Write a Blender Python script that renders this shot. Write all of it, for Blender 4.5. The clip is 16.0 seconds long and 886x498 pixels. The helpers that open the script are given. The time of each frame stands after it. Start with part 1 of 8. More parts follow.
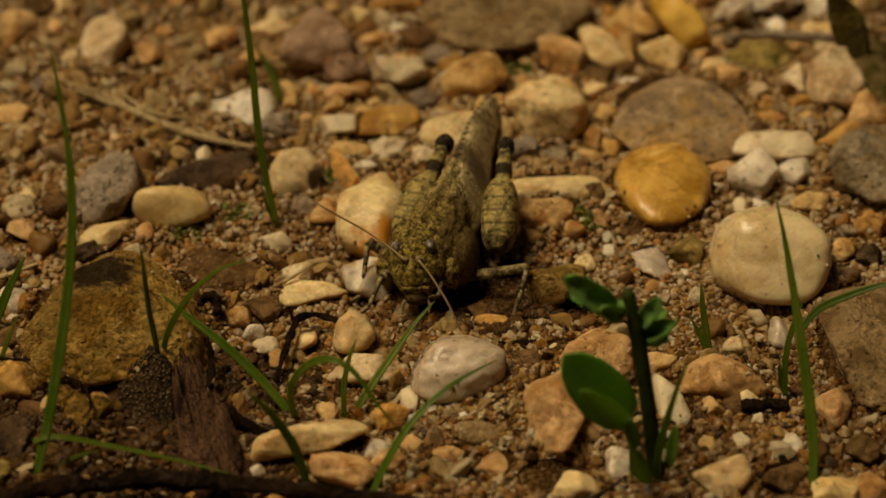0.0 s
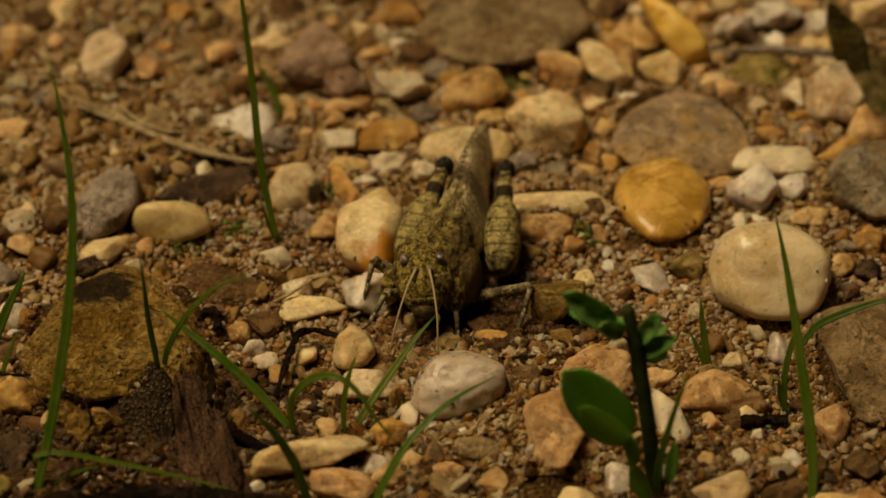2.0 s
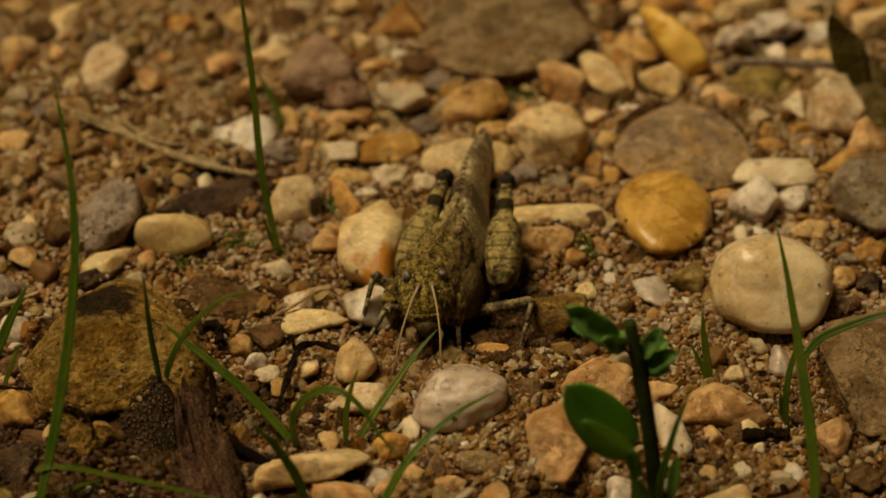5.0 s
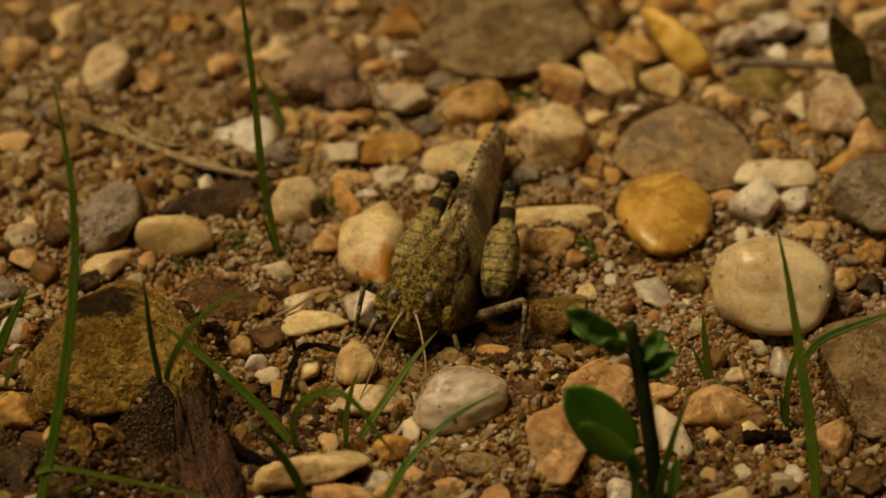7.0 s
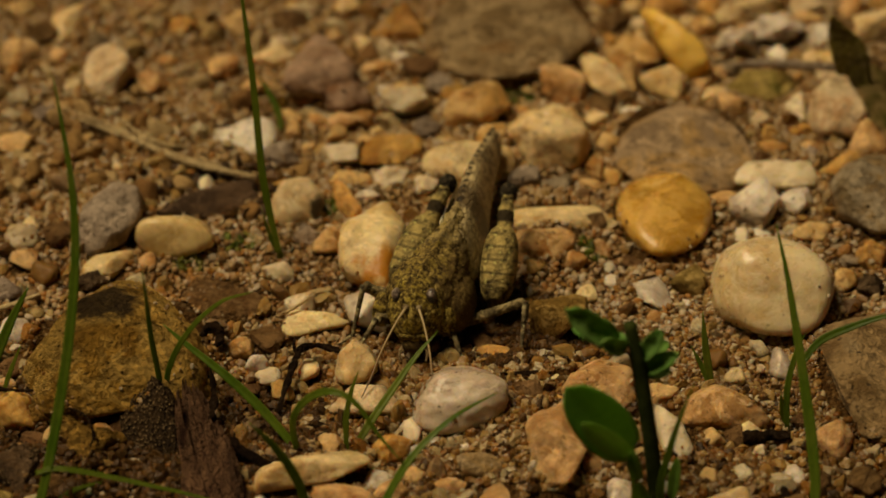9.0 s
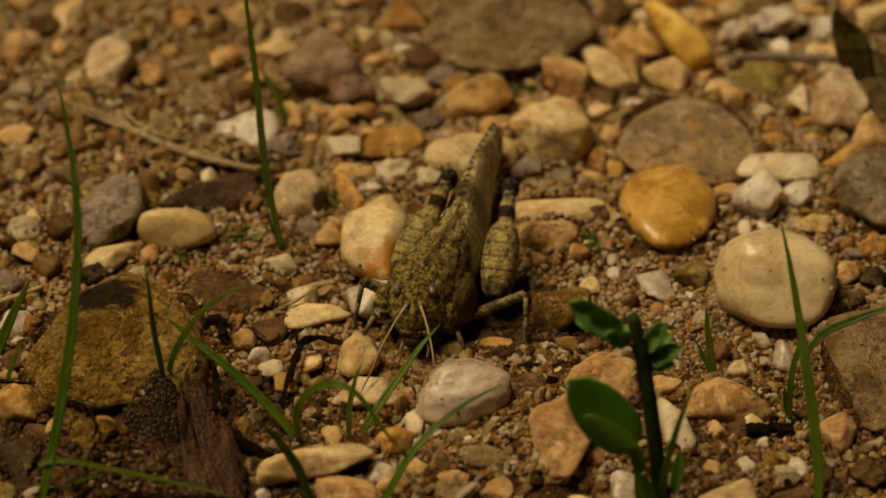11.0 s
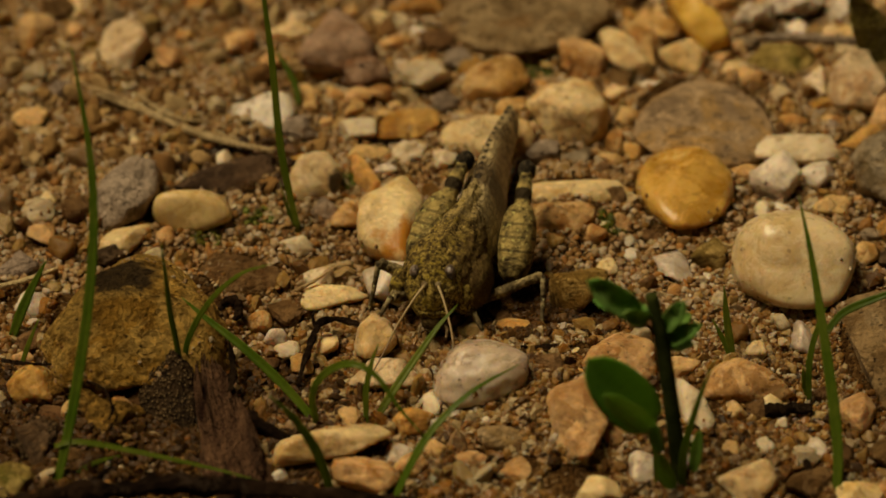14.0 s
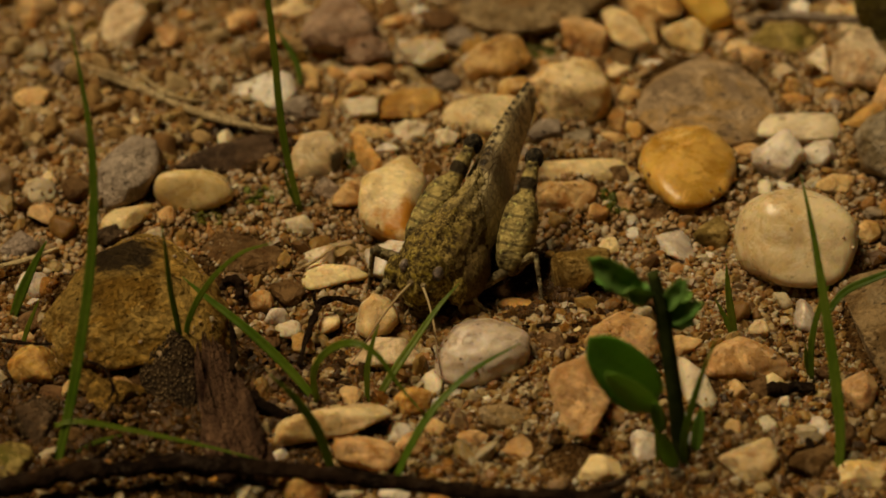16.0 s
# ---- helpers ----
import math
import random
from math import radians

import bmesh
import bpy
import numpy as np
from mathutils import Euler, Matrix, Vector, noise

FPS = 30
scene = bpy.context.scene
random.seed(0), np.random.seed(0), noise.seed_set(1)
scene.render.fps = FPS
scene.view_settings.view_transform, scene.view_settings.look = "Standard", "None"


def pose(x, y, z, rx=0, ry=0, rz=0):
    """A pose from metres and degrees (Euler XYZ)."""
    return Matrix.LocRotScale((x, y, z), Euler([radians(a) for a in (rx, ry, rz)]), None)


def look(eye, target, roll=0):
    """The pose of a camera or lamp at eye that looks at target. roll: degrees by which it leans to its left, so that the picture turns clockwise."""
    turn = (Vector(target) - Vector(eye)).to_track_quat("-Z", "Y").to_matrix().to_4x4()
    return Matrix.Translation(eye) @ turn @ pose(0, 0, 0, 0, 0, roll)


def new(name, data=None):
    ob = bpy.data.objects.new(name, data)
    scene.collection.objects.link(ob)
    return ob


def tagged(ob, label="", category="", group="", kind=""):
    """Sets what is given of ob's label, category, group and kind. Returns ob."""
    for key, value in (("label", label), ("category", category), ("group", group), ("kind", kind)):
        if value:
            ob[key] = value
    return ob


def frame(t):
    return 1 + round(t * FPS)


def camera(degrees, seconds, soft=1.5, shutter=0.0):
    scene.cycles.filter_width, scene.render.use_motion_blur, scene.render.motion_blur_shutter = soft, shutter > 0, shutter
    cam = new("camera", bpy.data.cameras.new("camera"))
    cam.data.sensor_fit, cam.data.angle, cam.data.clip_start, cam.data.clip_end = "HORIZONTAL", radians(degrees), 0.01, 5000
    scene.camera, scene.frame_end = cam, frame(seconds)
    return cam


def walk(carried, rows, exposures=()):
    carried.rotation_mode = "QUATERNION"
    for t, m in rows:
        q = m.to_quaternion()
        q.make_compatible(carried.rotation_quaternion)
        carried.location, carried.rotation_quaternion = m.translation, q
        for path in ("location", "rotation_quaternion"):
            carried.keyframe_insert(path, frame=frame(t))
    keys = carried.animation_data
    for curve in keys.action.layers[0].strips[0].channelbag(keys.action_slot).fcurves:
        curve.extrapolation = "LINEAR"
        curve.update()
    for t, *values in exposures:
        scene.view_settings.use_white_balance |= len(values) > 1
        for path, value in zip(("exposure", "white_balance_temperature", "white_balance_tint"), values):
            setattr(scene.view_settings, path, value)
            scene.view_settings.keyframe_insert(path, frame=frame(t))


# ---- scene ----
cam = camera(14, 16.0, soft=1.7, shutter=0.0)
EXPOSURE, KELVIN, TINT = 0.26, 10000, 4.3
SKY_STRENGTH, SUN_STRENGTH, SUN_ANGLE = 0.0012, 2.4, 26
cam.data.dof.use_dof, cam.data.dof.focus_distance, cam.data.dof.aperture_fstop = True, 0.271, 31.0
walk(cam, [
    (0.0, pose(0.00018, -0.22872, 0.16956, 52.983, 0.027, -0.014)),
    (0.5, pose(0.00022, -0.22861, 0.16960, 52.989, 0.027, -0.011)),
    (1.0, pose(0.00003, -0.22827, 0.17004, 52.912, -0.010, -0.034)),
    (1.5, pose(0.00022, -0.22825, 0.17040, 52.926, 0.044, -0.023)),
    (2.0, pose(0.00008, -0.22859, 0.17036, 53.081, -0.006, -0.018)),
    (2.5, pose(-0.00007, -0.22816, 0.17102, 52.980, -0.026, -0.032)),
    (3.0, pose(-0.00027, -0.22821, 0.17085, 53.086, -0.039, -0.064)),
    (3.5, pose(-0.00020, -0.22800, 0.17135, 53.023, -0.059, -0.018)),
    (4.0, pose(-0.00035, -0.22802, 0.17131, 53.059, -0.041, -0.071)),
    (6.5, pose(-0.00033, -0.22785, 0.17144, 53.036, -0.030, -0.060)),
    (7.0, pose(0.00000, -0.22765, 0.17155, 53.000, -0.000, 0.000)),
    (7.5, pose(-0.00013, -0.22777, 0.17152, 53.018, -0.007, -0.027)),
    (8.0, pose(-0.00024, -0.22791, 0.17147, 53.045, -0.024, -0.043)),
    (8.5, pose(-0.00026, -0.22768, 0.17161, 52.986, -0.034, -0.039)),
    (9.0, pose(0.00001, -0.22795, 0.17133, 53.080, 0.004, 0.003)),
    (11.5, pose(-0.00038, -0.22776, 0.17091, 53.002, -0.027, 0.002)),
    (12.0, pose(-0.00047, -0.22766, 0.17089, 52.991, -0.008, 0.018)),
    (12.5, pose(-0.00061, -0.22762, 0.17131, 52.908, 0.015, 0.034)),
    (13.0, pose(-0.00063, -0.22746, 0.17083, 52.928, 0.054, 0.090)),
    (13.5, pose(-0.00090, -0.22763, 0.17015, 52.949, 0.077, 0.082)),
    (14.0, pose(-0.00100, -0.22791, 0.16901, 53.037, 0.117, 0.044)),
    (14.5, pose(-0.00036, -0.22722, 0.16909, 52.809, 0.178, 0.172)),
    (15.0, pose(-0.00077, -0.22735, 0.16865, 52.809, 0.124, 0.112)),
    (15.5, pose(-0.00069, -0.22787, 0.16805, 52.915, 0.167, 0.100)),
    (16.0, pose(-0.00038, -0.22776, 0.16814, 52.833, 0.277, 0.117)),
], exposures=[(0.0, EXPOSURE, KELVIN, TINT), (16.0, EXPOSURE, KELVIN, TINT)])


# ---- world and light: a bright overcast sky with a weak, very wide sun ----
world = bpy.data.worlds.new("overcast_sky")
scene.world = world
world.use_nodes = True
wn = world.node_tree
sky = wn.nodes.new("ShaderNodeTexSky")
sky.sky_type = "NISHITA"
sky.sun_disc = False
sky.sun_elevation, sky.sun_rotation = radians(67), radians(-77)
sky.air_density, sky.dust_density, sky.ozone_density = 0.4, 8.0, 0.0
wn.links.new(sky.outputs[0], wn.nodes["Background"].inputs[0])
wn.nodes["Background"].inputs[1].default_value = SKY_STRENGTH
sun_data = bpy.data.lights.new("sun", "SUN")
sun_data.energy, sun_data.angle, sun_data.color = SUN_STRENGTH, radians(SUN_ANGLE), (1.0, 0.93, 0.82)
sun = new("sun", sun_data)
sun.matrix_world = look((-0.38 * 5, 0.09 * 5, 0.92 * 5), (0, 0, 0))


# ---- materials ----
DAMP = (0.73, 0.665, 0.57)  # damp surfaces give back less than dry ones, and less blue than red


class Tree:
    """Small helper round one material's node tree."""

    def __init__(self, name):
        self.m = bpy.data.materials.new(name)
        self.m.use_nodes = True
        self.t = self.m.node_tree
        self.b = self.t.nodes["Principled BSDF"]
        self.co = self.t.nodes.new("ShaderNodeTexCoord").outputs["Object"]

    def shift(self):
        """Object coordinates moved apart for each object."""
        info = self.t.nodes.new("ShaderNodeObjectInfo")
        self.rnd = info.outputs["Random"]
        v = self.t.nodes.new("ShaderNodeVectorMath")
        v.operation = "MULTIPLY_ADD"
        self.t.links.new(self.rnd, v.inputs[0])
        v.inputs[1].default_value = (0.71, 1.13, 0.37)
        self.t.links.new(self.co, v.inputs[2])
        self.co = v.outputs[0]

    def link(self, a, b):
        self.t.links.new(a, b)

    def noise(self, scale, detail=4.0, rough=0.55, distort=0.0, co=None):
        n = self.t.nodes.new("ShaderNodeTexNoise")
        n.inputs["Scale"].default_value, n.inputs["Detail"].default_value = scale, detail
        n.inputs["Roughness"].default_value, n.inputs["Distortion"].default_value = rough, distort
        self.link(co or self.co, n.inputs["Vector"])
        return n.outputs["Fac"]

    def voronoi(self, scale, feature="F1", co=None):
        n = self.t.nodes.new("ShaderNodeTexVoronoi")
        n.feature = feature
        n.inputs["Scale"].default_value = scale
        self.link(co or self.co, n.inputs["Vector"])
        return n.outputs["Distance"]

    def ramp(self, fac, stops, constant=False):
        n = self.t.nodes.new("ShaderNodeValToRGB")
        r = n.color_ramp
        r.interpolation = "CONSTANT" if constant else "LINEAR"
        while len(r.elements) < len(stops):
            r.elements.new(0.5)
        for e, (p, c) in zip(r.elements, stops):
            e.position = p
            e.color = (c, c, c, 1) if isinstance(c, (int, float)) else (*c, 1)
        self.link(fac, n.inputs[0])
        return n.outputs[0]

    def mix(self, fac, a, b, kind="MIX"):
        n = self.t.nodes.new("ShaderNodeMix")
        n.data_type, n.blend_type = "RGBA", kind
        for socket, v in ((n.inputs[0], fac), (n.inputs[6], a), (n.inputs[7], b)):
            if isinstance(v, (int, float)):
                socket.default_value = v
            elif isinstance(v, tuple):
                socket.default_value = (*v, 1)
            else:
                self.link(v, socket)
        return n.outputs[2]

    def math(self, op, a, b=0.0):
        n = self.t.nodes.new("ShaderNodeMath")
        n.operation = op
        for socket, v in zip(n.inputs, (a, b)):
            if isinstance(v, (int, float)):
                socket.default_value = v
            else:
                self.link(v, socket)
        return n.outputs[0]

    def split(self, axis):
        n = self.t.nodes.new("ShaderNodeSeparateXYZ")
        self.link(self.co, n.inputs[0])
        return n.outputs[axis]

    def bump(self, height, distance, strength=1.0, under=None):
        n = self.t.nodes.new("ShaderNodeBump")
        n.inputs["Distance"].default_value, n.inputs["Strength"].default_value = distance, strength
        self.link(height, n.inputs["Height"])
        if under:
            self.link(under, n.inputs["Normal"])
        self.link(n.outputs[0], self.b.inputs["Normal"])
        return n.outputs[0]

    def vary(self, colour, hue=0.02, value=0.3):
        """Hue and value vary from object to object."""
        n = self.t.nodes.new("ShaderNodeHueSaturation")
        self.link(self.math("MULTIPLY_ADD", self.rnd, hue), n.inputs["Hue"])
        h = n.inputs["Hue"].links[0].from_node
        h.inputs[2].default_value = 0.5 - hue / 2
        other = self.math("FRACT", self.math("MULTIPLY", self.rnd, 7.31))
        v = self.math("MULTIPLY_ADD", other, value)
        v.node.inputs[2].default_value = 1 - value / 2
        self.link(v, n.inputs["Value"])
        self.link(colour, n.inputs["Color"])
        return n.outputs[0]

    def done(self, colour, rough, spec=0.5, sss=0.0, wet=0.76):
        self.link(self.mix(1.0, colour, tuple(wet * v for v in DAMP), "MULTIPLY"), self.b.inputs["Base Color"])
        if isinstance(rough, (int, float)):
            self.b.inputs["Roughness"].default_value = rough
        else:
            self.link(rough, self.b.inputs["Roughness"])
        self.b.inputs["Specular IOR Level"].default_value = spec
        if sss:
            self.b.inputs["Subsurface Weight"].default_value = sss
            self.b.inputs["Subsurface Radius"].default_value = (1.0, 0.5, 0.2)
            self.b.inputs["Subsurface Scale"].default_value = 0.0007
        return self.m


def stone_material(name, light, dark, stain, stain_amount=0.45, rough=0.6, spec=0.4, grit=0.00012, sss=0.0, speck=0.35, dirt=0.5, patch=None, grains=0.16):
    """Water-worn stone: two tones in broad patches, iron stains with crisp edges, hair cracks, pits and a film of brown earth."""
    k = Tree(name)
    own = k.co
    pale = tuple(v * min(1.2, 0.98 / max(light)) + 0.03 * (0.98 - v) for v in light)
    k.shift()
    fine = k.noise(2600, 5, 0.75)
    med = k.noise(1000, 6, 0.7)
    base = k.mix(k.ramp(k.noise(230, 7, 0.62, 0.5), [(0.42, 0.0), (0.54, 1.0)]), tuple(0.85 * v for v in dark), light)
    # iron stains: a broad wash and a crisp darker core
    wash = k.noise(180, 8, 0.68, 0.7)
    edge = 0.66 - stain_amount * 0.36
    col = k.mix(k.ramp(wash, [(edge, 0.0), (edge + 0.10, 0.75)]), base, stain)
    col = k.mix(k.ramp(wash, [(edge + 0.11, 0.0), (edge + 0.14, 0.5)]), col, tuple(0.55 * v for v in stain))
    # paler chalky or crystalline places
    col = k.mix(k.ramp(k.noise(340, 8, 0.7, 0.9), [(0.53, 0.0), (0.57, 0.8)]), col, pale)
    col = k.mix(k.ramp(med, [(0.33, min(1, 1.6 * speck)), (0.45, 0.0)]), col, tuple(0.4 * v for v in dark))
    col = k.mix(k.ramp(fine, [(0.32, speck), (0.46, 0.0)]), col, tuple(0.3 * v for v in dark))
    # hair cracks, broken here and there
    crack = k.t.nodes.new("ShaderNodeTexVoronoi")
    crack.feature = "DISTANCE_TO_EDGE"
    crack.inputs["Scale"].default_value = 230
    bent = k.t.nodes.new("ShaderNodeVectorMath")
    bent.operation = "MULTIPLY_ADD"
    wander = k.t.nodes.new("ShaderNodeTexNoise")
    wander.inputs["Scale"].default_value, wander.inputs["Detail"].default_value = 420, 5
    k.link(k.co, wander.inputs["Vector"])
    k.link(wander.outputs["Color"], bent.inputs[0])
    bent.inputs[1].default_value = (0.004, 0.004, 0.004)
    k.link(k.co, bent.inputs[2])
    k.link(bent.outputs[0], crack.inputs["Vector"])
    gap = k.math("MULTIPLY", k.ramp(crack.outputs["Distance"], [(0.006, 1.0), (0.03, 0.0)]), k.ramp(k.noise(260, 3, 0.5), [(0.57, 0.0), (0.64, min(0.5, 2 * speck - 0.2))]))
    col = k.mix(gap, col, tuple(0.5 * v for v in stain))
    # brown earth clinging in patches
    earth = k.ramp(k.math("ADD", k.math("MULTIPLY", k.noise(260, 9, 0.8, 0.6), 0.8), k.math("MULTIPLY", fine, 0.2)), [(0.555, 0.0), (0.59, dirt)])
    col = k.mix(earth, col, k.mix(fine, (0.075, 0.032, 0.009), (0.30, 0.145, 0.045)))
    pits = k.ramp(k.voronoi(1500), [(0.06, 0.0), (0.20, 1.0)])
    pits = k.math("MAXIMUM", pits, k.ramp(k.noise(300, 3), [(0.42, 0.0), (0.50, 1.0)]))
    col = k.mix(min(0.6, speck), col, pits, "MULTIPLY")
    col = k.mix(k.ramp(k.noise(1400, 3, 0.55), [(0.29, min(0.85, 4 * speck)), (0.33, 0.0)]), col, (0.05, 0.026, 0.011))
    # crystal grains of slightly different tone
    cell = k.t.nodes.new("ShaderNodeTexVoronoi")
    cell.inputs["Scale"].default_value = 2300
    k.link(k.co, cell.inputs["Vector"])
    tone = k.t.nodes.new("ShaderNodeSeparateColor")
    k.link(cell.outputs["Color"], tone.inputs[0])
    col = k.mix(grains, col, k.ramp(tone.outputs[0], [(0.0, 0.0), (0.35, 0.7), (0.7, 1.0), (1.0, 1.9)]), "MULTIPLY")
    if patch:
        # one weathered patch: its middle and reach in millimetres, and its colour
        x, y, z, reach, tone = patch
        n = k.t.nodes.new("ShaderNodeVectorMath")
        n.operation = "DISTANCE"
        k.link(own, n.inputs[0])
        n.inputs[1].default_value = (x / 1000, y / 1000, z / 1000)
        d = k.math("ADD", k.math("DIVIDE", n.outputs["Value"], reach / 1000), k.math("MULTIPLY", k.math("SUBTRACT", k.noise(420, 6, 0.7), 0.5), 1.6))
        col = k.mix(k.ramp(d, [(0.72, 0.92), (1.0, 0.0)]), col, k.mix(med, tuple(0.6 * v for v in tone), tuple(1.4 * v for v in tone)))
    col = k.vary(col, 0.014, 0.20)
    h = k.math("ADD", k.math("MULTIPLY", fine, 0.45), k.math("ADD", k.math("MULTIPLY", med, 1.2), k.math("MULTIPLY", pits, 1.2 * speck)))
    h = k.math("SUBTRACT", k.math("ADD", h, k.math("MULTIPLY", earth, 0.4)), k.math("MULTIPLY", gap, 0.5))
    k.bump(k.math("ADD", h, k.math("MULTIPLY", k.noise(380, 5, 0.6), 2.2)), grit * 8, 0.95)
    r = k.math("ADD", k.math("MULTIPLY", med, 0.5), rough - 0.22)
    r = k.math("ADD", r, k.math("MULTIPLY", earth, 0.35))
    m = k.done(col, r, spec * (0.6 if rough < 0.45 else 0.35), min(0.7, 2.2 * sss), 1.0 if sss > 0.1 else 0.88)
    k.b.inputs["Subsurface Scale"].default_value = 0.0011
    return m


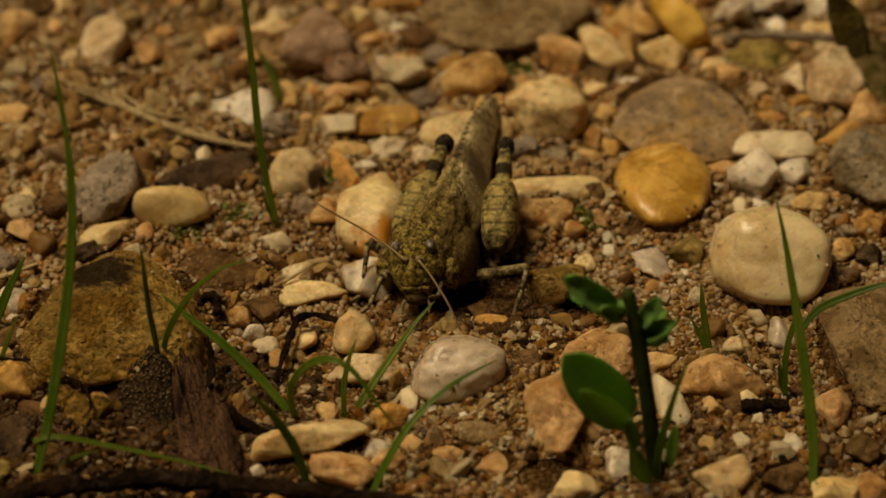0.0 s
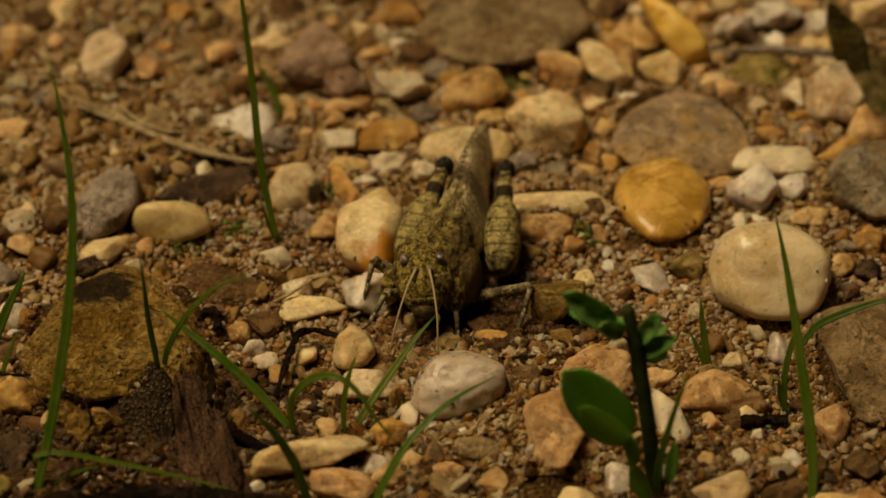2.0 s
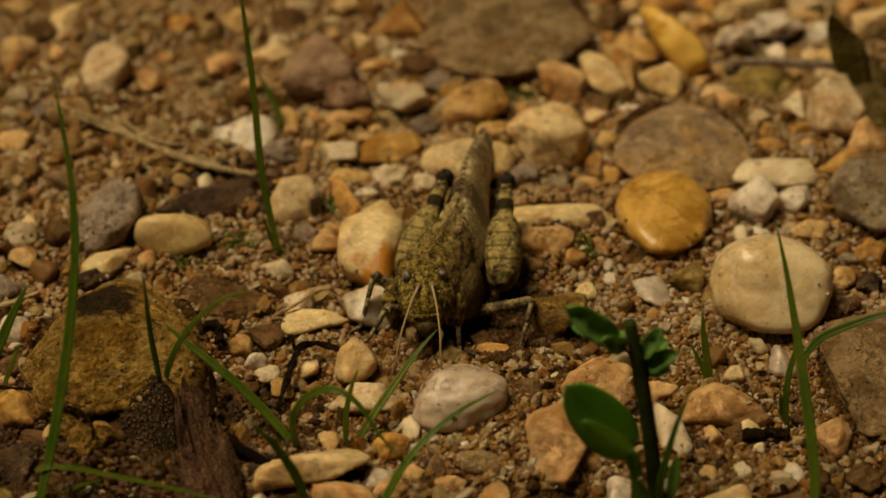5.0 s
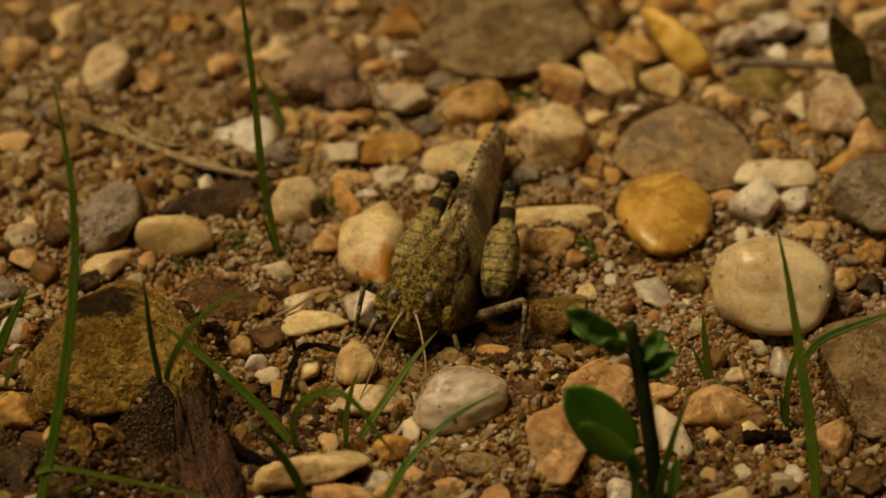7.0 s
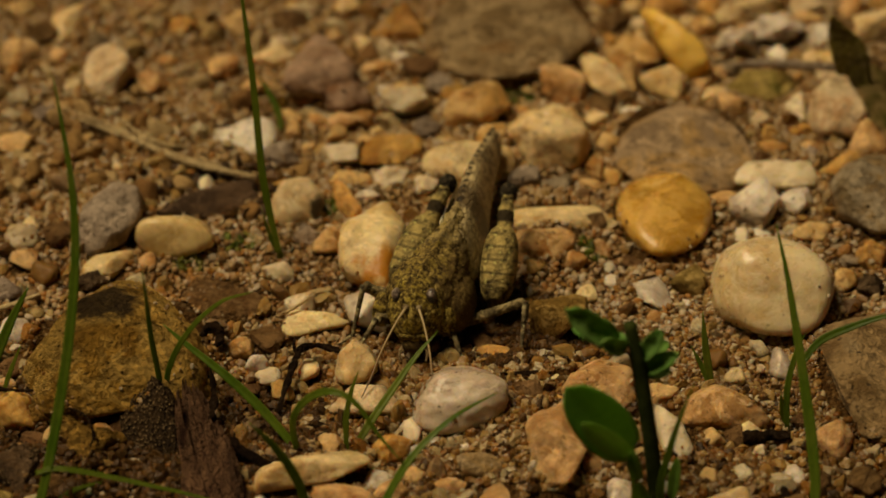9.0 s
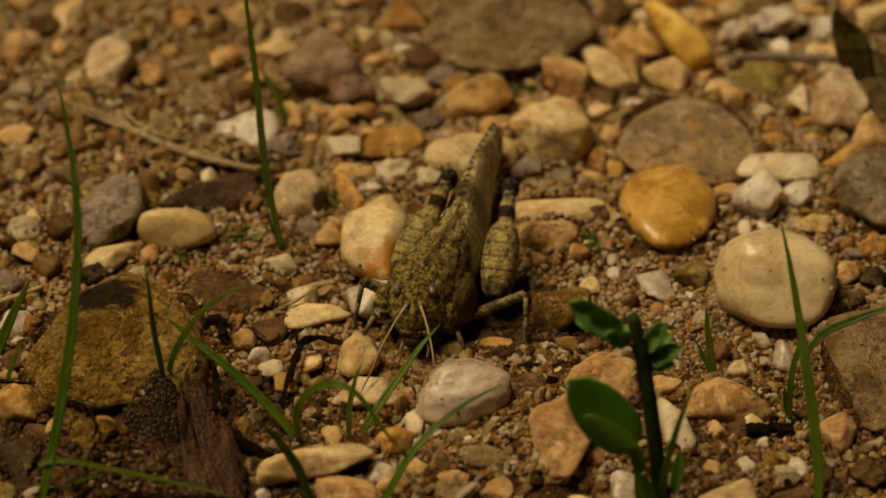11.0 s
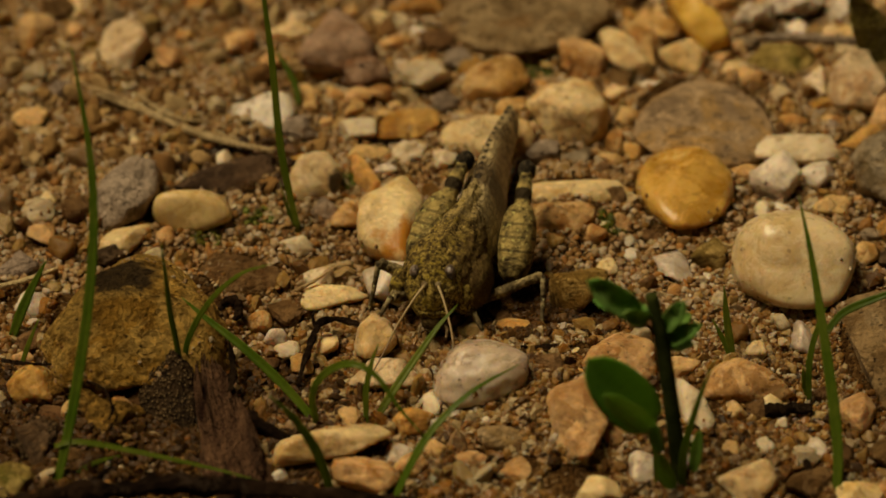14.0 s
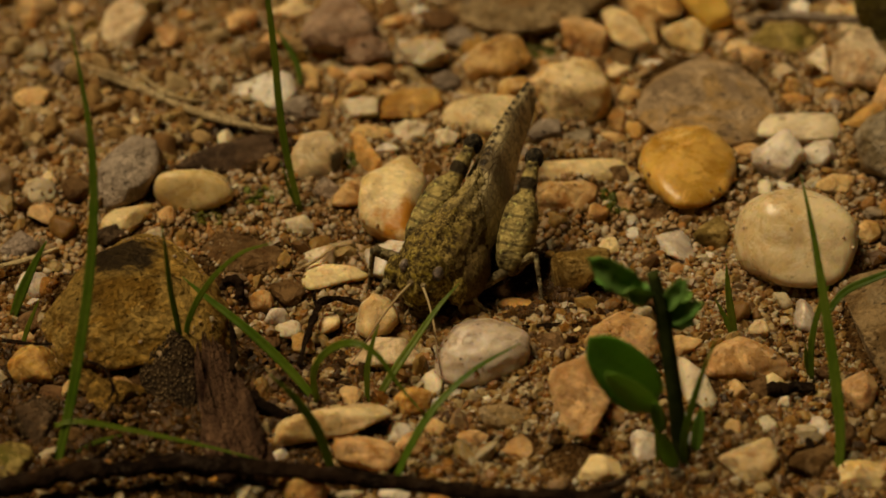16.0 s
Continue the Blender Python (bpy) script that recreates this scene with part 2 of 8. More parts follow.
MAT = {
    "cream": stone_material("cream_quartz", (0.98, 0.78, 0.49), (0.93, 0.63, 0.31), (0.70, 0.32, 0.08), 0.28, 0.36, 0.5, grit=0.000022, sss=0.20, speck=0.14, dirt=0.42),
    "white": stone_material("white_quartz", (0.90, 0.79, 0.63), (0.76, 0.62, 0.44), (0.64, 0.40, 0.16), 0.2, 0.34, 0.5, grit=0.00002, sss=0.22, speck=0.12, dirt=0.4, grains=0.06),
    "milky": stone_material("milky_grey_quartz", (0.88, 0.81, 0.74), (0.62, 0.53, 0.46), (0.50, 0.30, 0.14), 0.30, 0.30, 0.5, grit=0.00001, sss=0.22, speck=0.2, dirt=0.5, grains=0.06),
    "tan": stone_material("tan_sandstone", (0.92, 0.62, 0.33), (0.68, 0.38, 0.15), (0.54, 0.21, 0.05), 0.36, 0.45, 0.5, grit=0.00005, sss=0.14, speck=0.24, dirt=0.5),
    "orange": stone_material("orange_stone", (0.760, 0.440, 0.160), (0.577, 0.269, 0.063), (0.360, 0.121, 0.025), 0.34, 0.42, 0.5, grit=0.00004, sss=0.25, speck=0.25, dirt=0.5),
    "peach": stone_material("peach_sandstone", (0.95, 0.63, 0.32), (0.80, 0.45, 0.16), (0.52, 0.19, 0.04), 0.30, 0.42, 0.5, grit=0.00004, sss=0.17, speck=0.18, dirt=0.45),
    "amber": stone_material("amber_chalcedony", (0.70, 0.42, 0.125), (0.54, 0.285, 0.06), (0.92, 0.70, 0.40), 0.26, 0.27, 0.7, grit=0.000005, sss=0.28, speck=0.05, dirt=0.15, grains=0.05),
    "yellow": stone_material("yellow_quartz", (0.95, 0.63, 0.18), (0.84, 0.45, 0.07), (0.94, 0.70, 0.34), 0.3, 0.34, 0.5, grit=0.00001, sss=0.17, speck=0.1, dirt=0.25, grains=0.06),
    "butter": stone_material("buff_jasper", (0.88, 0.71, 0.38), (0.82, 0.6, 0.27), (0.594, 0.298, 0.068), 0.2, 0.24, 0.5, grit=0.000007, sss=0.19, speck=0.04, dirt=0.15, grains=0.06),
    # front stones: shade over the foreground is mixed into this tan
    "shaded_muddy": stone_material("shaded_muddy_tan_stone", (0.82, 0.53, 0.29), (0.68, 0.38, 0.17), (0.50, 0.22, 0.055), 0.32, 0.45, 0.5, grit=0.00004, sss=0.2, speck=0.2, dirt=0.5),
    "buff": stone_material("beige_limestone", (0.94, 0.77, 0.55), (0.80, 0.58, 0.36), (0.62, 0.32, 0.12), 0.26, 0.5, 0.4, grit=0.00005, sss=0.12, speck=0.22, dirt=0.42),
    "clay": stone_material("ochre_claystone", (0.80, 0.54, 0.20), (0.56, 0.34, 0.10), (0.34, 0.17, 0.04), 0.4, 0.7, 0.3, grit=0.00014, speck=0.45, dirt=0.5),
    "rose": stone_material("rose_brown_stone", (0.62, 0.43, 0.32), (0.47, 0.29, 0.19), (0.46, 0.20, 0.07), 0.3, 0.6, grit=0.00008, sss=0.06, speck=0.3, dirt=0.4),
    "brown": stone_material("brown_stone", (0.380, 0.215, 0.103), (0.258, 0.130, 0.050), (0.201, 0.079, 0.025), 0.35, 0.68, speck=0.3, dirt=0.5),
    "speckled": stone_material("speckled_brown_stone", (0.78, 0.57, 0.38), (0.56, 0.40, 0.27), (0.90, 0.55, 0.20), 0.50, 0.6, grit=0.0001, speck=0.5, dirt=0.3),
    "mauve": stone_material("mauve_stone", (0.76, 0.62, 0.54), (0.58, 0.46, 0.39), (0.54, 0.31, 0.16), 0.26, 0.66, speck=0.35, dirt=0.4),
    "grey": stone_material("grey_stone", (0.62, 0.51, 0.40), (0.42, 0.31, 0.20), (0.60, 0.34, 0.12), 0.46, 0.5, grit=0.00008, speck=0.35, dirt=0.45),
    "olive": stone_material("olive_stone", (0.74, 0.55, 0.22), (0.50, 0.35, 0.11), (0.20, 0.21, 0.035), 0.36, 0.68, speck=0.3, dirt=0.4),
    "ochre": stone_material("ochre_sandstone", (0.64, 0.38, 0.11), (0.44, 0.215, 0.045), (0.20, 0.095, 0.030), 0.28, 0.9, 0.2, grit=0.0004, speck=0.6, dirt=0.3, grains=0.6),
    "dark": stone_material("dark_stone", (0.2, 0.125, 0.075), (0.105, 0.064, 0.038), (0.201, 0.102, 0.043), 0.25, 0.7, dirt=0.4),
    "slab": stone_material("brown_slab", (0.70, 0.51, 0.31), (0.48, 0.32, 0.17), (0.58, 0.30, 0.12), 0.34, 0.6, grit=0.00012, speck=0.5, dirt=0.35),
    "crusted": stone_material("crusted_ochre_sandstone", (0.96, 0.60, 0.20), (0.70, 0.37, 0.09), (0.28, 0.125, 0.03), 0.2, 0.9, 0.2, grit=0.00045, speck=0.5, dirt=0.3, patch=(-1.2, 1.5, 3.5, 3.3, (0.06, 0.040, 0.028)), grains=0.35),
    "twotone": stone_material("cream_and_orange_quartz", (0.97, 0.78, 0.50), (0.92, 0.66, 0.36), (0.66, 0.30, 0.07), 0.22, 0.34, 0.5, grit=0.00001, sss=0.19, speck=0.08, dirt=0.25, patch=(0.6, -4.4, 0.0, 2.9, (0.58, 0.22, 0.03))),
    "stained": stone_material("stained_cream_quartz", (0.98, 0.83, 0.58), (0.98, 0.75, 0.45), (0.86, 0.46, 0.14), 0.16, 0.28, 0.8, grit=0.000005, sss=0.25, speck=0.10, dirt=0.3, patch=(-0.6, -4.3, -0.4, 1.3, (0.16, 0.08, 0.03)), grains=0.05),
    "shale": stone_material("layered_brown_slab", (0.66, 0.45, 0.24), (0.40, 0.245, 0.11), (0.88, 0.68, 0.44), 0.30, 0.42, 0.6, grit=0.00014, speck=0.5, dirt=0.4),
    "smudged": stone_material("smudged_cream_quartz", (0.98, 0.84, 0.58), (0.95, 0.74, 0.44), (0.68, 0.36, 0.10), 0.06, 0.4, 0.5, grit=0.00002, sss=0.20, speck=0.10, dirt=0.15, patch=(-1.3, -1.9, 0.2, 1.25, (0.035, 0.028, 0.014))),
    "greyquartz": stone_material("grey_milky_quartz", (0.66, 0.56, 0.48), (0.46, 0.375, 0.31), (0.34, 0.19, 0.085), 0.26, 0.28, 0.7, grit=0.000006, sss=0.25, speck=0.2, dirt=0.45, patch=(0.9, -2.7, 0.5, 2.1, (0.78, 0.70, 0.62)), grains=0.06),
    "moss": stone_material("mossy_stone", (0.52, 0.38, 0.17), (0.24, 0.16, 0.045), (0.12, 0.17, 0.02), 0.5, 0.85, 0.2, grit=0.0004, dirt=0.3),
}


def bark_material(name, base, dark, dots, stretch, grain):
    """Rotting bark or wood: dark fibres with pale gritty dots."""
    k = Tree(name)
    v = k.t.nodes.new("ShaderNodeVectorMath")
    v.operation = "MULTIPLY"
    k.link(k.co, v.inputs[0])
    v.inputs[1].default_value = stretch
    fibre = k.noise(500, 7, 0.7, 0.3, v.outputs[0])
    col = k.mix(k.ramp(fibre, [(0.38, 0.0), (0.62, 1.0)]), dark, base)
    cells = k.voronoi(3600)
    dot = k.math("MULTIPLY", k.ramp(cells, [(0.22, 1.0), (0.40, 0.0)]), k.ramp(k.noise(300, 4), [(0.30, 0.0), (0.42, grain)]))
    col = k.mix(dot, col, dots)
    h = k.math("SUBTRACT", k.math("MULTIPLY", fibre, 2.4), cells)
    k.bump(h, 0.0006, 0.95)
    return k.done(col, 0.7, 0.10)


MAT["bark"] = bark_material("dark_bark", (0.115, 0.068, 0.034), (0.018, 0.010, 0.005), (0.46, 0.33, 0.19), (1, 1, 1), 0.8)
MAT["mossy"] = bark_material("mossy_leaf", (0.44, 0.38, 0.08), (0.14, 0.11, 0.03), (0.85, 0.70, 0.40), (1, 1, 1), 0.7)
MAT["wood"] = bark_material("weathered_wood", (0.36, 0.20, 0.125), (0.055, 0.019, 0.011), (0.26, 0.17, 0.11), (2.6, 0.5, 1.5), 0.35)


def grain_material(name, stops, film=0.6, rough=0.22, sss=0.25, gloss=0.16):
    """Loose grains: each grain has its own colour, half clear where it is quartz, with a damp gloss."""
    k = Tree(name)
    n = k.t.nodes.new("ShaderNodeNewGeometry")
    col = k.ramp(n.outputs["Random Per Island"], [(p, (c[0], 1.06 * c[1], 1.08 * c[2])) for p, c in stops], True)
    fine = k.noise(3000, 4, 0.7)
    col = k.mix(k.ramp(fine, [(0.36, film), (0.52, 0.0)]), col, (0.13, 0.060, 0.020))
    col = k.mix(k.ramp(k.noise(150, 4, 0.6, 0.5), [(0.46, 0.25), (0.58, 0.0)]), col, (0.20, 0.095, 0.032))
    k.bump(fine, 0.00016, 0.6)
    m = k.done(col, k.math("ADD", k.math("MULTIPLY", fine, 0.5), rough - 0.1), gloss, sss, 0.80)
    k.b.inputs["Subsurface Scale"].default_value = 0.0003
    return m


MAT["sand"] = grain_material("sand", [
    (0.0, (0.56, 0.34, 0.17)), (0.16, (0.40, 0.20, 0.075)), (0.28, (0.66, 0.44, 0.25)), (0.46, (0.27, 0.13, 0.05)),
    (0.53, (0.56, 0.25, 0.08)), (0.62, (0.70, 0.50, 0.34)), (0.78, (0.46, 0.26, 0.12)), (0.86, (0.82, 0.67, 0.53))], 0.3)
MAT["fine_sand"] = grain_material("fine_sand", [
    (0.0, (0.56, 0.35, 0.18)), (0.22, (0.38, 0.20, 0.085)), (0.38, (0.66, 0.46, 0.28)), (0.54, (0.30, 0.155, 0.065)),
    (0.66, (0.70, 0.51, 0.34)), (0.82, (0.52, 0.26, 0.10)), (0.92, (0.84, 0.71, 0.58))], 0.25)
MAT["dry_sand"] = grain_material("dry_sand", [
    (0.0, (0.72, 0.49, 0.27)), (0.25, (0.56, 0.36, 0.18)), (0.45, (0.82, 0.62, 0.40)), (0.62, (0.46, 0.27, 0.12)),
    (0.74, (0.70, 0.42, 0.19)), (0.88, (0.90, 0.75, 0.58))], 0.2)
MAT["clear_sand"] = grain_material("clear_sand", [
    (0.0, (0.40, 0.255, 0.14)), (0.25, (0.29, 0.165, 0.08)), (0.45, (0.52, 0.38, 0.25)), (0.65, (0.36, 0.185, 0.075)),
    (0.76, (0.64, 0.52, 0.39)), (0.92, (0.82, 0.73, 0.61))], 0.2, 0.16, 0.5, 0.4)
MAT["gravel"] = grain_material("gravel", [
    (0.0, (0.530, 0.320, 0.123)), (0.16, (0.306, 0.155, 0.053)), (0.28, (0.632, 0.446, 0.220)), (0.46, (0.194, 0.097, 0.040)),
    (0.53, (0.490, 0.223, 0.066)), (0.62, (0.469, 0.310, 0.194)), (0.74, (0.714, 0.543, 0.334)), (0.87, (0.80, 0.66, 0.47))], 0.4, 0.2, 0.5)
MAT["humus"] = grain_material("humus", [(0.0, (0.05, 0.026, 0.011)), (0.4, (0.095, 0.048, 0.018)), (0.7, (0.03, 0.016, 0.008)), (0.86, (0.18, 0.095, 0.036))])
MAT["clod"] = grain_material("earth_clods", [(0.0, (0.50, 0.29, 0.12)), (0.3, (0.38, 0.20, 0.08)), (0.55, (0.62, 0.40, 0.20)), (0.75, (0.30, 0.15, 0.06)), (0.9, (0.74, 0.53, 0.30))], 0.5, 0.7, 0.0)
MAT["quartz"] = grain_material("quartz_crystals", [(0.0, (0.54, 0.34, 0.14)), (0.25, (0.45, 0.23, 0.07)), (0.45, (0.62, 0.46, 0.26)), (0.70, (0.42, 0.175, 0.04)), (0.82, (0.68, 0.53, 0.35))], 0.2, 0.14, 0.25, 0.45)
MAT["moss_tuft"] = grain_material("moss", [(0.0, (0.09, 0.13, 0.02)), (0.4, (0.16, 0.20, 0.035)), (0.7, (0.06, 0.08, 0.014)), (0.88, (0.24, 0.24, 0.06))], 0.3)
# wet front sand, its tones also lowered to carry the foreground shade
MAT["shaded_damp_sand"] = grain_material("shaded_damp_sand", [
    (0.0, (0.25, 0.112, 0.030)), (0.18, (0.155, 0.062, 0.015)), (0.32, (0.33, 0.165, 0.052)), (0.48, (0.085, 0.035, 0.009)),
    (0.56, (0.29, 0.108, 0.022)), (0.64, (0.41, 0.235, 0.090)), (0.76, (0.18, 0.076, 0.020)), (0.84, (0.58, 0.41, 0.22)), (0.94, (0.70, 0.56, 0.38))], 0.3)


def earth_material():
    """Damp earth packed with fine sand: every grain has its own tone."""
    k = Tree("damp_sandy_earth")
    n = k.t.nodes.new("ShaderNodeTexVoronoi")
    n.inputs["Scale"].default_value = 3400
    k.link(k.co, n.inputs["Vector"])
    tone = k.t.nodes.new("ShaderNodeSeparateColor")
    k.link(n.outputs["Color"], tone.inputs[0])
    grain = k.ramp(tone.outputs[0], [(0.0, (0.08, 0.037, 0.012)), (0.35, (0.17, 0.082, 0.027)), (0.65, (0.28, 0.15, 0.055)), (0.88, (0.40, 0.25, 0.12)), (1.0, (0.62, 0.47, 0.31))])
    a = k.noise(130, 8, 0.7, 0.5)
    fine = k.noise(2600, 6, 0.75)
    col = k.mix(k.ramp(a, [(0.40, 0.65), (0.62, 0.1)]), grain, (0.085, 0.042, 0.016))
    col = k.mix(k.ramp(k.noise(900, 6, 0.7), [(0.32, 0.6), (0.46, 0.0)]), col, (0.028, 0.014, 0.007))
    h = k.math("ADD", k.math("MULTIPLY", n.outputs["Distance"], -1.4), k.math("MULTIPLY", k.noise(700, 5, 0.7), 1.6))
    k.bump(k.math("ADD", h, fine), 0.00045, 0.9)
    return k.done(col, 0.8, 0.06)


MAT["earth"] = earth_material()


def leaf_material(name, a, b, rough=0.45, trans=0.35, scale=260, gloss=0.18):
    k = Tree(name)
    k.shift()
    col = k.mix(k.ramp(k.noise(scale, 5, 0.6, 0.6), [(0.35, 0.0), (0.7, 1.0)]), a, b)
    col = k.mix(k.ramp(k.noise(2400, 4, 0.7), [(0.34, 0.4), (0.5, 0.0)]), col, tuple(0.5 * v for v in a))
    col = k.vary(col, 0.03, 0.4)
    h = k.noise(1500, 4, 0.6)
    k.bump(h, 0.0001, 0.5)
    m = k.done(col, rough, gloss)
    t = k.t.nodes.new("ShaderNodeBsdfTranslucent")
    through_light = k.t.nodes.new("ShaderNodeGamma")
    through_light.inputs[1].default_value = 0.5
    k.link(col, through_light.inputs[0])
    k.link(k.mix(1.0, through_light.outputs[0], (0.64, 0.65, 0.40), "MULTIPLY"), t.inputs[0])
    mx = k.t.nodes.new("ShaderNodeMixShader")
    mx.inputs[0].default_value = trans
    k.link(k.b.outputs[0], mx.inputs[1])
    k.link(t.outputs[0], mx.inputs[2])
    k.link(mx.outputs[0], k.t.nodes["Material Output"].inputs[0])
    return m


MAT["grass"] = leaf_material("grass", (0.16, 0.31, 0.038), (0.29, 0.41, 0.075), rough=0.32, trans=0.55)
MAT["leaf"] = leaf_material("leaf", (0.26, 0.70, 0.15), (0.36, 0.82, 0.21), rough=0.34, trans=0.5)
MAT["pale_leaf"] = leaf_material("pale_leaf", (0.36, 0.72, 0.16), (0.46, 0.80, 0.22), rough=0.4, trans=0.45)
MAT["fuzzy"] = leaf_material("young_leaf", (0.20, 0.58, 0.13), (0.40, 0.76, 0.25), rough=0.8, trans=0.35, scale=900)
MAT["stem"] = leaf_material("dark_stem", (0.022, 0.036, 0.011), (0.055, 0.080, 0.022), rough=0.8, trans=0.02, scale=700, gloss=0.04)
MAT["straw"] = stone_material("dry_straw", (0.95, 0.76, 0.48), (0.8, 0.58, 0.32), (0.32, 0.19, 0.09), 0.2, 0.6, grit=0.00008, dirt=0.3)
MAT["twig"] = stone_material("dark_twig", (0.06, 0.035, 0.022), (0.025, 0.015, 0.010), (0.12, 0.08, 0.055), 0.15, 0.7, 0.1, grit=0.0002, dirt=0.1)


# ---- builders ----
def finish(bm, name, material, smooth=True):
    me = bpy.data.meshes.new(name)
    bm.to_mesh(me)
    bm.free()
    me.materials.append(material)
    for p in me.polygons:
        p.use_smooth = smooth
    return me


def part(name, bm, material, parent, label=""):
    ob = new(name, finish(bm, name, material))
    ob.parent = parent
    if label:
        ob["label"] = label
    return ob


def height(x, y):
    """The lie of the sandy ground, a millimetre or so up and down."""
    far = min(1.0, max(0.0, (0.30 - math.hypot(x, y)) / 0.15))
    n = noise.noise(Vector((x * 55, y * 55, 3.1))) * 0.0013 + noise.noise(Vector((x * 170, y * 170, 8.7))) * 0.0009
    return n * (0.3 + 0.7 * far)


SPHERE = {}


def unit_sphere(level):
    if level not in SPHERE:
        bm = bmesh.new()
        if level == 0:
            tips = [bm.verts.new(p) for p in ((1, 0, 0), (-1, 0, 0), (0, 1, 0), (0, -1, 0), (0, 0, 1), (0, 0, -1))]
            for x in (0, 1):
                for y in (2, 3):
                    for z in (4, 5):
                        bm.faces.new((tips[x], tips[y], tips[z]))
            bmesh.ops.recalc_face_normals(bm, faces=bm.faces)
            bm.verts.index_update()
        else:
            bmesh.ops.create_icosphere(bm, subdivisions=level, radius=1.0)
        SPHERE[level] = (np.array([v.co[:] for v in bm.verts]), [[v.index for v in f.verts] for f in bm.faces])
        bm.free()
    return SPHERE[level]


def worn_stone(rx, ry, rz, rng, facets, sharp, lumps, level, cuts=()):
    """Vertices of a worn stone: a rounded many-sided block, lumped by noise, that fills its three half-widths.
    cuts: broken faces, each as its direction (degrees, seen from the front and above) and its share of the half-width there."""
    dirs, faces = unit_sphere(level)
    half = np.array([rx, ry, rz])
    normals, reach = [], []
    count = 8 + facets
    for i in range(count):
        z = 1 - 2 * (i + 0.5) / count
        th = i * 2.39996 + rng.uniform(-0.5, 0.5)
        v = np.array([math.sqrt(1 - z * z) * math.cos(th), math.sqrt(1 - z * z) * math.sin(th), z]) + rng.normal(size=3) * 0.22
        normals.append(v / np.linalg.norm(v))
        reach.append(rng.uniform(0.98, 1.12) if cuts else rng.uniform(0.72, 1.1))
    for angle, share in cuts:
        c, s = math.cos(radians(angle)), math.sin(radians(angle))
        v = np.array([c, s * 0.6, s * 0.8]) * half
        normals.append(v / np.linalg.norm(v))
        reach.append(share)
    d = np.maximum(dirs @ np.array(normals).T, 1e-6) / np.array(reach)
    r = (d ** sharp).sum(1) ** (-1.0 / sharp)
    off = Vector(rng.uniform(-50, 50, 3))
    n1 = np.array([noise.noise(Vector(v) * 1.5 + off) for v in dirs])
    n2 = np.array([noise.fractal(Vector(v) * 4.0 + off, 0.9, 2.1, 4) for v in dirs])
    n3 = np.array([noise.noise(Vector(v) * 11.0 + off) for v in dirs]) if level > 3 else 0.0
    r = r * (1 + lumps * n1 + (0.006 + 0.42 * lumps) * n2 + 0.2 * lumps * n3)
    v = dirs * r[:, None]
    if not cuts:
        lo, hi = v.min(0), v.max(0)
        v = (v - (lo + hi) / 2) / ((hi - lo) / 2)
    return v * half, faces


def stone(name, kind, x, y, z, rx, ry, rz, turn, label, seed, facets=9, sharp=7, lumps=0.10, tilt=0, level=4, category="pebble", group="", cuts=()):
    """One stone with its middle at x, y, z; half-widths rx, ry, rz in millimetres, turned about the upright."""
    v, faces = worn_stone(rx / 1000, ry / 1000, rz / 1000, np.random.default_rng(seed), facets, sharp, lumps, level, cuts)
    me = bpy.data.meshes.new(name)
    me.from_pydata(v.tolist(), [], faces)
    me.materials.append(MAT[kind])
    for p in me.polygons:
        p.use_smooth = True
    ob = new(name, me)
    ob.matrix_world = pose(x / 1000, y / 1000, z / 1000, tilt, 0, turn)
    fill = 0.88 if cuts else 0.96
    TAKEN.append((x / 1000, y / 1000, fill * rx / 1000, fill * ry / 1000, radians(turn), (z + rz) / 1000))
    if rx + ry > 2.6:
        m = np.array(ob.matrix_world)
        STONE_SKIN.append(v @ m[:3, :3].T + m[:3, 3])
    return tagged(ob, label, category, group)


TAKEN, STONE_SKIN = [], []


def is_free(x, y, grow):
    """Which of the places x, y lie clear of every stone by at least grow (arrays or numbers)."""
    clear = np.ones(np.shape(x), bool)
    for cx, cy, a, b, th, _ in TAKEN:
        dx, dy = x - cx, y - cy
        u, v = dx * math.cos(th) + dy * math.sin(th), -dx * math.sin(th) + dy * math.cos(th)
        clear &= (u / (a + grow)) ** 2 + (v / (b + grow)) ** 2 >= 1
    return clear


def smooth_line(points, steps):
    """A soft curve through the points, and how far along each place lies, from 0 to 1."""
    p = [Vector(q) / 1000 for q in points]
    p = [2 * p[0] - p[1]] + p + [2 * p[-1] - p[-2]]
    n, out = len(p) - 3, []
    for s in range(steps + 1):
        u = s / steps * n
        i = min(int(u), n - 1)
        u -= i
        a, b, c, d = p[i : i + 4]
        out.append(0.5 * (2 * b + (c - a) * u + (2 * a - 5 * b + 4 * c - d) * u * u + (3 * b - a - 3 * c + d) * u ** 3))
    return out


